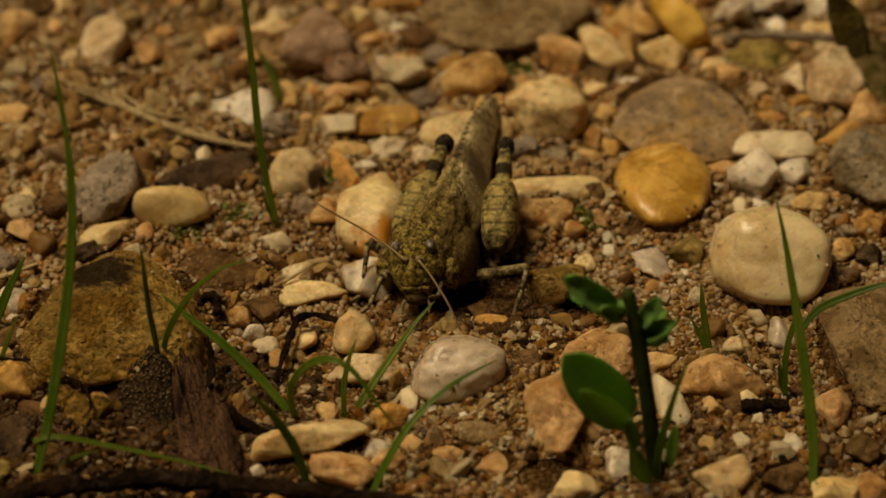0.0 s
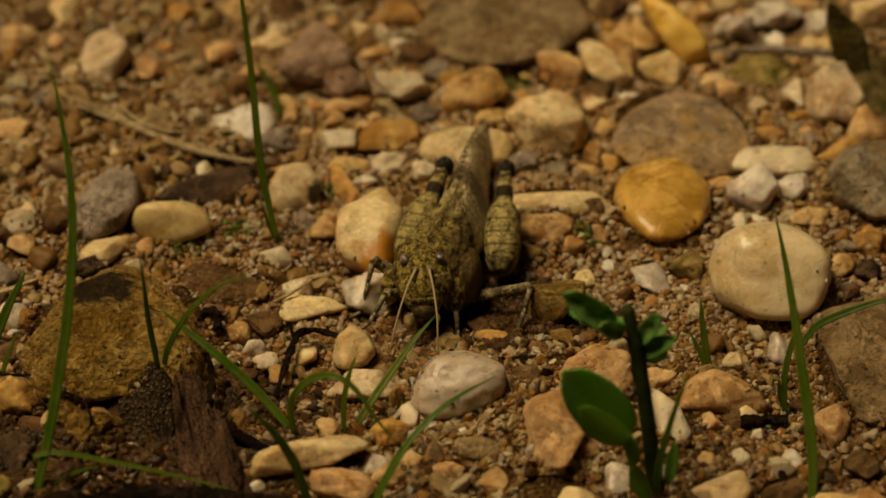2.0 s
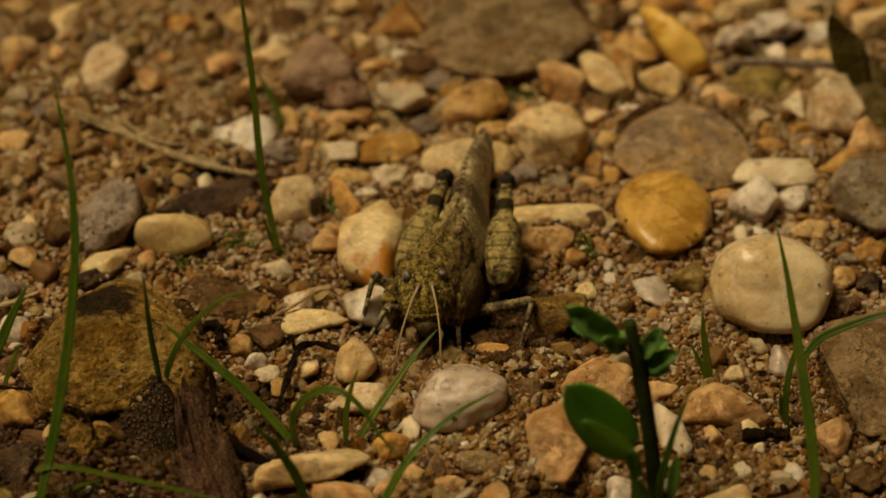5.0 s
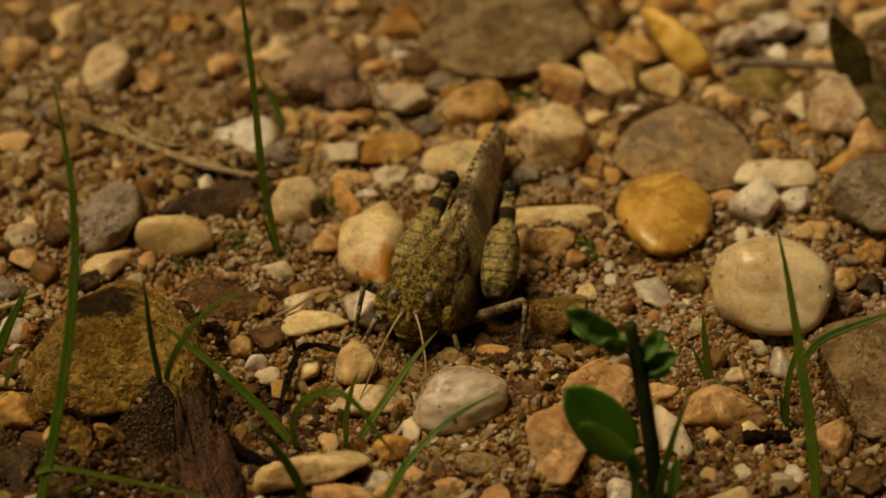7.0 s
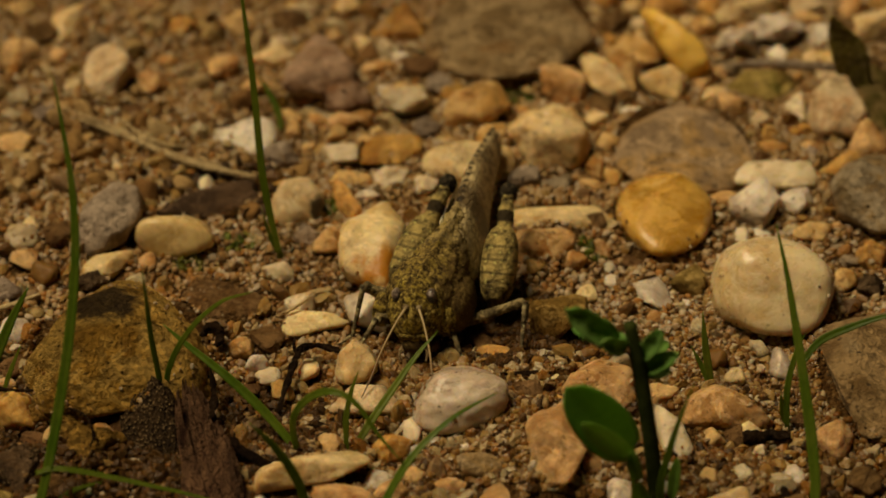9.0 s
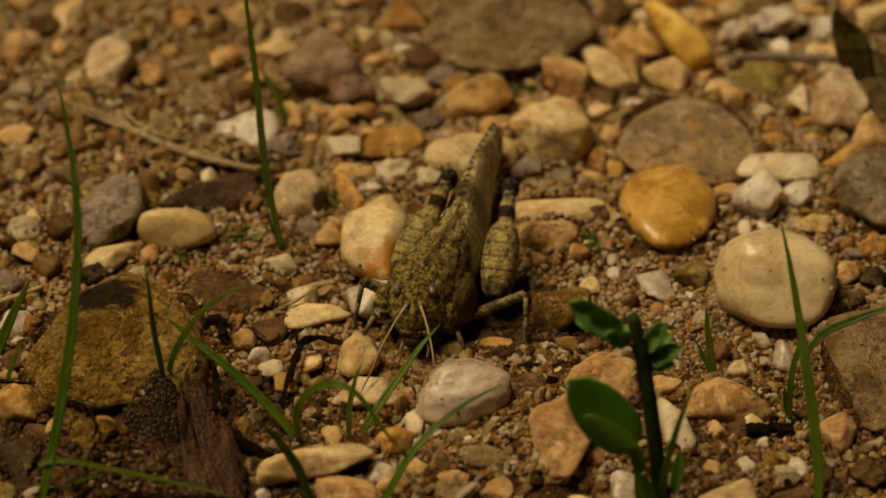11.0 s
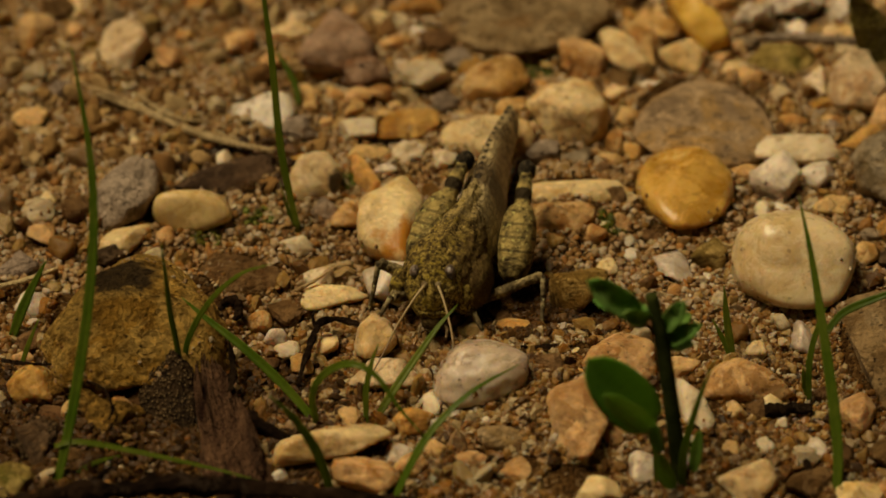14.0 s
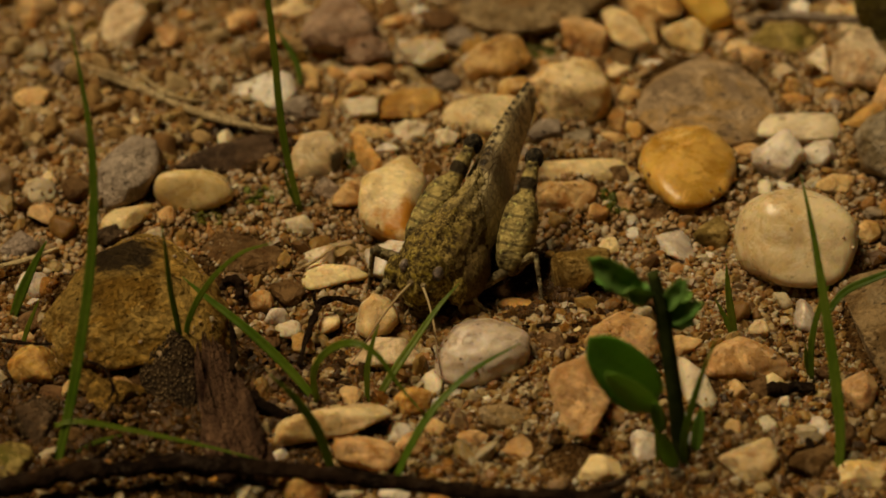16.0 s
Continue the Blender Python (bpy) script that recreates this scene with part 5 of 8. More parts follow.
stone("pebble", "milky", 13.13, -4.57, 0.19, 0.94, 0.61, 0.52, 90, "milky grey-white quartz pebble", 270, 4, 27.2, .1, level=3, category="pebble", group="stones on the sand")
stone("pebble", "grey", 31.26, -0.19, 0.20, 0.98, 0.74, 0.55, 0, "grey stone with brown earth on it", 271, 4, 27.2, .1, level=3, category="pebble", group="stones on the sand")
stone("pebble", "grey", 31.88, -1.81, 0.20, 0.80, 0.73, 0.55, 0, "grey stone with brown earth on it", 272, 4, 27.2, .1, level=3, category="pebble", group="stones on the sand")
stone("pebble", "dark", 33.25, -5.05, 0.28, 1.15, 1.04, 0.78, 0, "dark earthy stone on sand", 273, 4, 27.2, .1, level=3, category="pebble", group="stones on the sand")
stone("pebble", "brown", 23.01, -0.19, 0.20, 0.89, 0.74, 0.55, 0, "brown pebble half sunk in sand", 274, 4, 27.2, .1, level=3, category="pebble", group="stones on the sand")
stone("pebble", "tan", 12.39, -0.28, 0.27, 1.47, 0.89, 0.75, 90, "tan sandstone pebble with worn faces", 275, 4, 27.2, .1, level=3, category="pebble", group="stones on the sand")
stone("pebble", "orange", 3.91, -13.33, 0.15, 1.54, 1.12, 0.40, 0, "orange-brown pebble with a smooth worn face", 276, 4, 27.2, .12, level=4, category="pebble", group="stones on the sand")
stone("pebble", "brown", 2.85, -11.95, 0.15, 1.13, 1.03, 0.41, 90, "brown pebble half sunk in sand", 277, 4, 27.2, .12, level=3, category="pebble", group="stones on the sand")
stone("pebble", "brown", -13.55, -11.66, 0.20, 1.52, 1.46, 0.54, 90, "brown pebble half sunk in sand", 278, 4, 27.2, .1, level=4, category="pebble", group="stones on the sand")
stone("pebble", "tan", -12.04, -17.82, 0.21, 0.98, 0.93, 0.58, 90, "tan sandstone pebble with worn faces", 279, 4, 27.2, .1, level=3, category="pebble", group="stones on the sand")
stone("pebble", "brown", -14.59, -17.76, 0.16, 0.93, 0.76, 0.45, 0, "brown pebble half sunk in sand", 280, 4, 27.2, .1, level=3, category="pebble", group="stones on the sand")
stone("pebble", "tan", 9.86, -15.43, 0.19, 0.94, 0.69, 0.53, 0, "tan sandstone pebble with worn faces", 281, 4, 27.2, .1, level=3, category="pebble", group="stones on the sand")
stone("pebble", "brown", 14.88, -13.04, 0.19, 1.11, 0.89, 0.52, 0, "brown pebble half sunk in sand", 282, 4, 27.2, .1, level=3, category="pebble", group="stones on the sand")
stone("pebble", "tan", 16.36, -8.83, 0.17, 0.87, 0.79, 0.46, 0, "tan sandstone pebble with worn faces", 283, 4, 27.2, .1, level=3, category="pebble", group="stones on the sand")
stone("pebble", "brown", -32.43, -15.15, 0.23, 1.20, 1.11, 0.65, 0, "brown pebble half sunk in sand", 284, 4, 27.2, .1, level=3, category="pebble", group="stones on the sand")
stone("pebble", "brown", -30.14, -24.00, 0.16, 1.25, 1.19, 0.44, 0, "brown pebble half sunk in sand", 285, 4, 27.2, .1, level=4, category="pebble", group="stones on the sand")
stone("pebble", "tan", -33.05, -1.63, 0.17, 1.35, 1.16, 0.47, 90, "tan sandstone pebble with worn faces", 286, 4, 27.2, .1, level=3, category="pebble", group="stones on the sand")
stone("pebble", "tan", -35.25, 14.51, 0.18, 1.58, 1.47, 0.49, 0, "tan sandstone pebble with worn faces", 287, 4, 27.2, .1, level=4, category="pebble", group="stones on the sand")
stone("pebble", "tan", -28.32, 14.93, 0.16, 1.58, 1.32, 0.44, 0, "tan sandstone pebble with worn faces", 288, 4, 27.2, .1, level=4, category="pebble", group="stones on the sand")
stone("pebble", "brown", -10.76, 27.31, 0.23, 1.20, 1.15, 0.65, 90, "brown pebble half sunk in sand", 289, 4, 27.2, .1, level=3, category="pebble", group="stones on the sand")


build_ground()


# ---- grass ----
grass = tuft("tall green grass blade with two low blades, rooted in damp earth", -29.3, -32.9)
blade(grass, [(-29.3, -32.9, 0.0), (-28.5, -31.2, 2.8), (-27.7, -29.1, 6.1), (-26.7, -25.8, 11.4), (-26.2, -22.6, 16.6), (-26.4, -20.1, 20.7), (-27.0, -18.0, 24.1), (-27.7, -15.9, 27.3)], 0.78)
blade(grass, [(-29.1, -32.6, 0.0), (-27.6, -31.2, 0.9), (-26.2, -30.2, 1.2), (-23.9, -28.6, 0.6)], 0.41)
blade(grass, [(-29.2, -30.9, 3.2), (-27.4, -30.9, 3.6), (-23.6, -31.2, 3.0), (-18.4, -32.0, 2.2), (-13.5, -33.1, 1.5)], 0.40)
grass = tuft("slim green grass blade standing behind pebbles", -12.8, -1.1)
blade(grass, [(-12.8, -1.1, 0.0), (-13.5, 0.2, 2.7), (-14.2, 1.9, 6.4), (-14.7, 4.4, 11.6), (-15.1, 6.0, 14.8), (-15.6, 7.7, 18.4), (-15.9, 8.9, 20.8)], 0.59)
blade(grass, [(-13.1, -0.3, 0.0), (-13.6, 0.0, 1.1), (-14.3, 0.7, 3.6)], 0.30)
grass = tuft("short curved grass blade by a mauve stone", -13.4, 16.5)
blade(grass, [(-13.4, 16.5, 0.0), (-13.7, 17.8, 1.0), (-14.7, 19.4, 2.2), (-15.6, 20.5, 2.9)], 0.52)
grass = tuft("two thin grass blades growing from earth before a rock", -21.0, -19.6)
blade(grass, [(-21.0, -19.6, 0.0), (-21.0, -20.4, 3.6), (-21.3, -21.3, 7.9), (-21.4, -22.3, 12.3), (-21.5, -23.1, 15.4)], 0.44)
blade(grass, [(-20.8, -19.6, 0.0), (-20.2, -20.3, 4.4), (-18.5, -21.1, 8.5), (-16.1, -21.9, 11.7), (-13.7, -22.6, 13.2)], 0.44)
grass = tuft("tuft of arching grass blades beside a long pebble", -10.3, -25.3)
blade(grass, [(-10.3, -25.3, 0.0), (-13.1, -22.9, 2.2), (-16.0, -20.7, 3.9), (-19.0, -18.6, 5.2), (-20.8, -17.3, 6.1)], 0.70)
blade(grass, [(-10.7, -25.0, 0.0), (-10.9, -26.1, 4.1), (-9.7, -27.0, 6.9), (-7.9, -27.8, 8.2), (-6.2, -28.6, 7.7), (-4.6, -29.8, 5.8), (-2.8, -31.0, 4.1)], 0.56)
blade(grass, [(-9.4, -32.6, 0.0), (-10.4, -32.6, 4.1), (-12.0, -32.6, 7.2), (-13.7, -32.6, 9.3)], 0.70)
grass = tuft("pair of upright grass blades before the grasshopper", -7.1, -24.9)
blade(grass, [(-7.1, -24.9, 0.0), (-7.1, -24.1, 2.6), (-6.7, -23.4, 4.7), (-6.2, -22.9, 6.1)], 0.44)
blade(grass, [(-6.7, -24.9, 0.0), (-5.4, -23.3, 1.5), (-3.9, -21.6, 3.0), (-2.0, -19.5, 4.8), (-0.4, -17.9, 5.9)], 0.59)
grass = tuft("slanting grass blade across a milky pebble", -5.2, -34.1)
blade(grass, [(-5.2, -34.1, 0.0), (-4.0, -32.4, 2.2), (-2.2, -30.5, 4.4), (0.6, -28.3, 6.1), (4.0, -26.1, 6.8)], 0.56)
grass = tuft("grass blades at the edge of an ochre rock", -34.0, -14.2)
blade(grass, [(-34.0, -14.2, 0.0), (-33.3, -13.6, 1.7), (-32.3, -12.9, 3.8), (-31.3, -12.2, 5.6)], 0.81)
blade(grass, [(-33.0, -17.6, 0.0), (-32.4, -17.1, 1.6), (-31.6, -16.6, 3.5)], 0.37)
grass = tuft("tall grass blade with side blades before a cream pebble", 26.5, -33.2)
blade(grass, [(26.5, -33.2, -0.0), (26.7, -31.2, 2.2), (26.5, -29.0, 4.6), (26.0, -26.2, 7.6), (25.4, -23.1, 10.8), (24.8, -20.6, 13.5), (24.1, -18.2, 16.0)], 0.81)
blade(grass, [(26.2, -22.9, 7.0), (27.5, -21.3, 7.6), (29.6, -20.5, 8.2), (32.3, -20.2, 9.1), (35.2, -20.6, 10.0)], 0.59)
blade(grass, [(25.5, -22.1, 0.0), (25.4, -21.3, 3.0), (25.9, -20.5, 5.7), (26.5, -20.1, 7.3)], 0.48)
blade(grass, [(25.4, -21.5, 0.0), (25.1, -21.5, 1.5), (24.9, -21.5, 2.9)], 0.44)
grass = tuft("broad mossy green-brown leaf beside a mossy stone", 35.0, 21.7)
blade(grass, [(35.0, 21.7, 0.0), (34.0, 22.2, 3.4), (33.0, 22.6, 5.2), (32.2, 22.7, 7.2)], 3.0, kind="mossy", fold=0.2)
grass = tuft("short forked grass blades in gravel", 20.2, -17.0)
blade(grass, [(20.2, -17.0, 0.0), (19.7, -16.0, 2.8), (19.4, -15.0, 5.4)], 0.59)
blade(grass, [(20.0, -16.8, 0.0), (19.4, -16.3, 1.4), (18.6, -15.8, 2.8)], 0.41)


# ---- twigs and straw ----
log = twig("twig", "twig", [(-34.4, -37.2, 2.4), (-29.7, -35.7, 2.4), (-25.0, -34.6, 2.3), (-18.2, -34.3, 2.3), (-10.6, -35.1, 2.2), (-3.4, -36.3, 2.1), (3.8, -37.3, 2.1), (11.0, -37.5, 2.0)], [0.68, 0.64, 0.56, 0.46], "long dark weathered twig lying on the gravel", "twig", 0.9)
part("side_branch", tube([(8.6, -37.4, 2.4), (11.0, -36.2, 2.6), (12.9, -34.6, 2.8)], [0.3, 0.24, 0.1], 14, 8, 0.8), MAT["twig"], log, "thin broken side branch")
part("side_branch", tube([(-26.6, -34.3, 2.4), (-25.5, -33.2, 2.7), (-24.9, -32.6, 2.8)], [0.25, 0.2, 0.08], 14, 8, 0.8), MAT["twig"], log, "thin broken side branch")
part("bark_strip", tube([(-23.4, -34.5, 2.8), (-18.2, -33.9, 2.6), (-13.4, -34.2, 2.5)], [0.16, 0.3, 0.14], 14, 8, 0.8), MAT["twig"], log, "loose grey strip of bark")
part("bark_strip", tube([(-8.9, -35.4, 2.8), (-4.1, -36.1, 2.6), (-1.0, -36.6, 2.5)], [0.14, 0.26, 0.12], 14, 8, 0.8), MAT["twig"], log, "loose grey strip of bark")
twig("twig", "mauve", [(24.4, 23.1, 2.0), (27.8, 23.5, 1.9), (30.6, 23.1, 1.9), (33.9, 23.0, 1.8)], [0.3, 0.42, 0.36], "grey-brown twig lying behind an olive stone", "twig", 0.9)
log = twig("twig", "twig", [(-12.2, -20.8, 0.5), (-11.9, -19.0, 0.9), (-11.5, -17.2, 1.1), (-11.2, -15.6, 1.3), (-10.8, -14.5, 1.5), (-9.6, -14.1, 1.5), (-8.4, -14.4, 1.5), (-7.4, -14.9, 1.3)], [0.16, 0.24, 0.20, 0.28, 0.34, 0.26, 0.30, 0.10], "crooked charred twig beside cream pebbles", "twig", 1.2)
part("side_branch", tube([(-10.9, -14.5, 0.8), (-11.3, -14.2, 1.6), (-11.1, -13.9, 2.2)], [0.2, 0.16, 0.08], 14, 8, 0.8), MAT["twig"], log, "broken stub of a side branch")
twig("twig", "twig", [(4.3, -16.9, 1.0), (6.6, -16.8, 1.0), (9.8, -16.4, 1.0)], [0.16, 0.2, 0.16], "thin dark twig on the sand", "twig", 0.9)
twig("straw", "straw", [(-30.0, 16.3, 1.2), (-25.6, 13.5, 1.2), (-20.8, 10.3, 1.2), (-15.1, 8.1, 1.2)], [0.16, 0.26, 0.32, 0.2], "pale dry straw lying on gravel", "straw", 0.2)
twig("straw", "straw", [(-26.9, 15.8, 1.8), (-23.7, 12.8, 1.5), (-20.2, 12.1, 1.2)], [0.12, 0.24, 0.1], "pale dry straw crossing another straw", "straw", 0.2)
twig("straw", "straw", [(-12.8, -9.9, 1.0), (-11.4, -9.4, 1.5), (-9.5, -8.2, 2.2)], [0.12, 0.14, 0.05], "thin brown dry stalk on the sand", "straw", 0.2)
twig("twig", "twig", [(-34.1, -20.3, 2.5), (-32.0, -20.3, 2.2), (-30.1, -20.1, 2.0)], [0.15, 0.16, 0.1], "thin dark root fibre on the earth", "twig", 0.9)
twig("straw", "straw", [(-35.7, -9.5, 1.0), (-33.6, -8.9, 1.2), (-31.1, -7.7, 1.5)], [0.22, 0.24, 0.1], "brown dry stalk on the gravel", "straw", 0.2)
twig("twig", "twig", [(-16.8, -24.3, 1.2), (-14.6, -26.0, 1.0), (-11.7, -28.3, 0.8)], [0.5, 0.45, 0.3], "dark rotting twig beside weathered wood", "twig", 0.9)
twig("twig", "twig", [(-17.0, -23.3, 2.0), (-17.0, -20.4, 2.3), (-17.4, -18.0, 2.5)], [0.3, 0.28, 0.12], "upright brown splinter of wood", "twig", 0.9)
twig("twig", "twig", [(24.3, -29.1, 1.0), (24.7, -31.0, 1.0), (23.7, -32.5, 1.0)], [0.2, 0.25, 0.15], "short dark twig on the gravel", "twig", 0.9)
twig("twig", "twig", [(22.1, -23.9, 0.6), (24.0, -23.6, 0.6), (25.6, -23.7, 0.6)], [0.4, 0.5, 0.2], "dark crumbling bit of bark on the gravel", "twig", 0.9)
twig("twig", "twig", [(-27.5, -23.8, 3.4), (-26.2, -24.1, 2.9), (-25.5, -25.6, 2.3), (-25.7, -26.5, 2.0)], [0.12, 0.14, 0.08], "thin dark root fibre over a rough stone", "twig", 0.9)


twig("twig", "twig", [(-18.5, -12.4, 0.9), (-17.8, -12.0, 1.7), (-17.1, -12.5, 1.8), (-17.0, -13.2, 1.2), (-17.7, -13.6, 0.6)], [0.2, 0.34, 0.28, 0.36, 0.14], "curled dark scrap of dead plant beside a rock", "plant scrap", 1.2)
twig("straw", "straw", [(-31.5, 18.2, 1.0), (-27.0, 15.0, 1.3), (-23.2, 12.0, 1.2), (-18.0, 9.4, 1.5)], [0.1, 0.16, 0.2, 0.1], "thin pale straw beside a thicker one", "straw", 0.3)


# ---- rotting wood and bark ----
def slab_of(rows, along, across, relief):
    """A closed slab through rows of (x, y, z, half-width, thickness, tilt); its top is roughened by relief(s, t)."""
    bm = bmesh.new()
    rings = []
    filled = blend_rows(rows, along)
    for i, (x, y, z, w, thick, tilt) in enumerate(filled):
        s = i / (len(filled) - 1)
        top, low = [], []
        for j in range(across + 1):
            t = j / across * 2 - 1
            ragged = 1 + 0.16 * noise.noise(Vector((s * 7, 3.0 if t > 0 else 9.0, rows[0][0])))
            dx, dz = t * w * ragged * math.cos(radians(tilt)), t * w * math.sin(radians(tilt))
            arch = math.sqrt(max(0.0, 1 - t * t * 0.94))
            p = Vector((x + dx, y, z + dz + thick * (arch - 0.4) + relief(s, t, p_seed=rows[0][0])))
            top.append(bm.verts.new(p / 1000))
            low.append(bm.verts.new(Vector((p.x, p.y, min(p.z - 0.25, z + dz - 0.6 * thick))) / 1000))
        rings.append(top + list(reversed(low)))
    n = len(rings[0])
    for a, b in zip(rings, rings[1:]):
        for j in range(n):
            bm.faces.new((a[j], a[(j + 1) % n], b[(j + 1) % n], b[j]))
    bm.faces.new(rings[0]), bm.faces.new(list(reversed(rings[-1])))
    bmesh.ops.recalc_face_normals(bm, faces=bm.faces)
    return bm


def fibres(s, t, p_seed):
    """Long wavy ridges of weathered wood."""
    bend = t * 5 + 0.9 * math.sin(s * 5 + p_seed)
    return 0.60 * noise.noise(Vector((bend * 1.2, s * 1.6, p_seed))) + 0.42 * noise.noise(Vector((bend * 2.6, s * 3.0, p_seed))) + 0.14 * noise.noise(Vector((t * 24, s * 22, p_seed)))


def pitted(s, t, p_seed):
    """Small hard warts and hollows of old bark."""
    q = Vector((t * 11, s * 15, p_seed))
    return 0.45 * noise.noise(q * 0.22) + 0.20 * noise.noise(q) + 0.16 * noise.noise(q * 2.3)


def debris(name, label, category, rows, material, relief, along=22, across=60):
    return tagged(new(name, finish(slab_of(rows, along, across, relief), name, MAT[material])), label, category)


wood_piece = debris("wood_piece", "piece of weathered brown wood with wavy ridges", "wood piece",
       [(-19.0, -18.7, 1.4, 0.5, 0.5, -20), (-18.9, -20.0, 1.6, 1.25, 1.3, -18), (-18.2, -22.5, 1.5, 1.75, 1.7, -14), (-17.4, -25.5, 1.1, 2.0, 1.7, -10),
        (-16.6, -28.5, 0.9, 2.5, 1.5, -12), (-15.8, -31.5, 0.7, 2.9, 1.3, -10), (-15.0, -34.0, 0.5, 2.2, 0.9, -8)], "wood", fibres)
for rows in ([(-19.6, -21.5, 2.2, 0.15, 0.2, -30), (-19.3, -23.6, 2.3, 0.45, 0.5, -26), (-18.7, -26.4, 1.9, 0.5, 0.5, -20), (-18.1, -29.0, 1.4, 0.12, 0.2, -20)],
             [(-16.6, -24.4, 2.3, 0.12, 0.2, 12), (-15.9, -26.8, 2.2, 0.5, 0.5, 10), (-15.0, -29.6, 1.8, 0.45, 0.5, 10), (-14.3, -31.8, 1.3, 0.1, 0.2, 10)]):
    part("splinter", slab_of(rows, 10, 14, fibres), MAT["wood"], wood_piece, "raised splinter of the wood")
debris("bark_piece", "piece of dark pitted bark", "bark piece",
       [(-21.6, -19.8, 2.9, 0.25, 0.3, 18), (-21.6, -20.6, 2.6, 1.2, 0.6, 16), (-21.8, -22.0, 2.0, 2.0, 0.7, 12), (-21.6, -23.8, 1.4, 1.9, 0.8, 10),
        (-20.8, -25.6, 0.9, 1.25, 0.7, 8), (-20.3, -27.4, 0.5, 0.6, 0.5, 6)], "bark", pitted)
debris("bark_piece", "flat dark fragment of rotten bark", "bark piece",
       [(-31.0, -24.4, 0.5, 0.4, 0.3, 0), (-31.2, -25.6, 0.7, 1.5, 0.5, 4), (-31.4, -27.4, 0.6, 1.8, 0.6, 5), (-31.6, -29.0, 0.3, 1.1, 0.5, 2)], "bark", pitted)


# ---- seedling ----
seedling = tagged(new("seedling"), "green seedling with rounded lower leaves and a dark stem", "plant")
seedling.matrix_world = pose(0.0155, -0.0326, 0)
SEED_AT = Vector((15.49, -32.62, 0))
part("stem", tube([Vector(p) - SEED_AT for p in [(15.5, -32.6, 0.0), (15.1, -31.4, 3.5), (14.5, -30.0, 7.6), (13.8, -28.6, 11.6), (13.1, -27.6, 14.3)]], [0.62, 0.58, 0.55, 0.45]), MAT["stem"], seedling, "dark green stem")


def downy(bm, seed):
    """Lumps and fine hairs on a young leaf."""
    rng = random.Random(seed)
    bm.normal_update()
    skin = list(bm.verts)
    for v in skin:
        q = v.co * 1500 + Vector((seed, 0, 0))
        v.co += v.normal * 0.00016 * noise.noise(q) + Vector((0, 0, 0.00018 * noise.noise(q * 0.6)))
    for _ in range(170):
        v = rng.choice(skin)
        way = (v.normal + Vector([rng.uniform(-0.7, 0.7) for _ in range(3)])).normalized()
        side = way.orthogonal().normalized() * 0.000022
        foot = [bm.verts.new(v.co + side), bm.verts.new(v.co - side), bm.verts.new(v.co + way.cross(side))]
        tip = bm.verts.new(v.co + way * rng.uniform(0.00015, 0.00034))
        for a, c in ((0, 1), (1, 2), (2, 0)):
            bm.faces.new((foot[a], foot[c], tip))


def seed_leaf(base, tip, width, kind, cup, turn, label):
    """A leaf of the seedling from its base to its tip, turned about its length."""
    b, t = Vector(base) - SEED_AT, Vector(tip) - SEED_AT
    along = (t - b).normalized()
    side = along.cross(Vector((-0.25, -0.68, 0.7))).normalized()
    q = Matrix((side, along, side.cross(along))).transposed().to_quaternion()
    bm = leaf_shape((t - b).length / 1000, width / 1000, cup, droop=0.06)
    if kind == "fuzzy":
        downy(bm, int(b.x * 100 + t.z * 37))
    ob = part("leaf", bm, MAT[kind], seedling, label)
    ob.matrix_basis = Matrix.Translation(b / 1000) @ q.to_matrix().to_4x4() @ pose(0, 0, 0, 0, turn, 0)



seed_leaf((13.35, -31.42, 5.46), (8.82, -32.92, 12.34), 3.91, "leaf", 0.25, 8, "rounded green lower leaf")
seed_leaf((13.40, -33.22, 6.51), (9.84, -36.02, 11.70), 1.69, "pale_leaf", 0.3, -5, "paler green lower leaf")
seed_leaf((12.28, -28.42, 13.08), (8.76, -29.12, 16.46), 1.96, "fuzzy", 0.5, 0, "small downy young leaf")
seed_leaf((12.93, -28.42, 12.57), (11.22, -30.12, 14.33), 1.33, "fuzzy", 0.5, -22, "small downy young leaf")
seed_leaf((11.98, -28.42, 13.59), (9.09, -27.62, 13.87), 1.33, "fuzzy", 0.5, 12, "small downy young leaf")
seed_leaf((14.23, -28.42, 11.70), (15.21, -29.12, 14.65), 1.33, "fuzzy", 0.5, -7, "small downy young leaf")
seed_leaf((14.35, -28.42, 10.68), (16.36, -29.62, 13.02), 1.33, "fuzzy", 0.5, 5, "small downy young leaf")
seed_leaf((14.28, -28.42, 10.32), (16.20, -27.32, 9.94), 1.24, "fuzzy", 0.5, 12, "small downy young leaf")
seed_leaf((14.44, -28.42, 11.45), (15.96, -27.12, 12.25), 0.98, "fuzzy", 0.5, -2, "small downy young leaf")
seed_leaf((13.00, -28.42, 12.88), (11.62, -27.62, 13.47), 0.98, "fuzzy", 0.5, 19, "small downy young leaf")
seed_leaf((16.22, -33.62, 3.01), (16.44, -33.62, 6.69), 0.89, "leaf", 0.3, 0, "narrow green leaf")
seed_leaf((13.75, -33.62, 4.86), (13.21, -34.62, 8.06), 1.07, "leaf", 0.3, 0, "narrow green leaf")
seed_leaf((14.75, -33.62, 1.41), (13.70, -34.62, 5.20), 1.16, "leaf", 0.3, 0, "narrow green leaf")
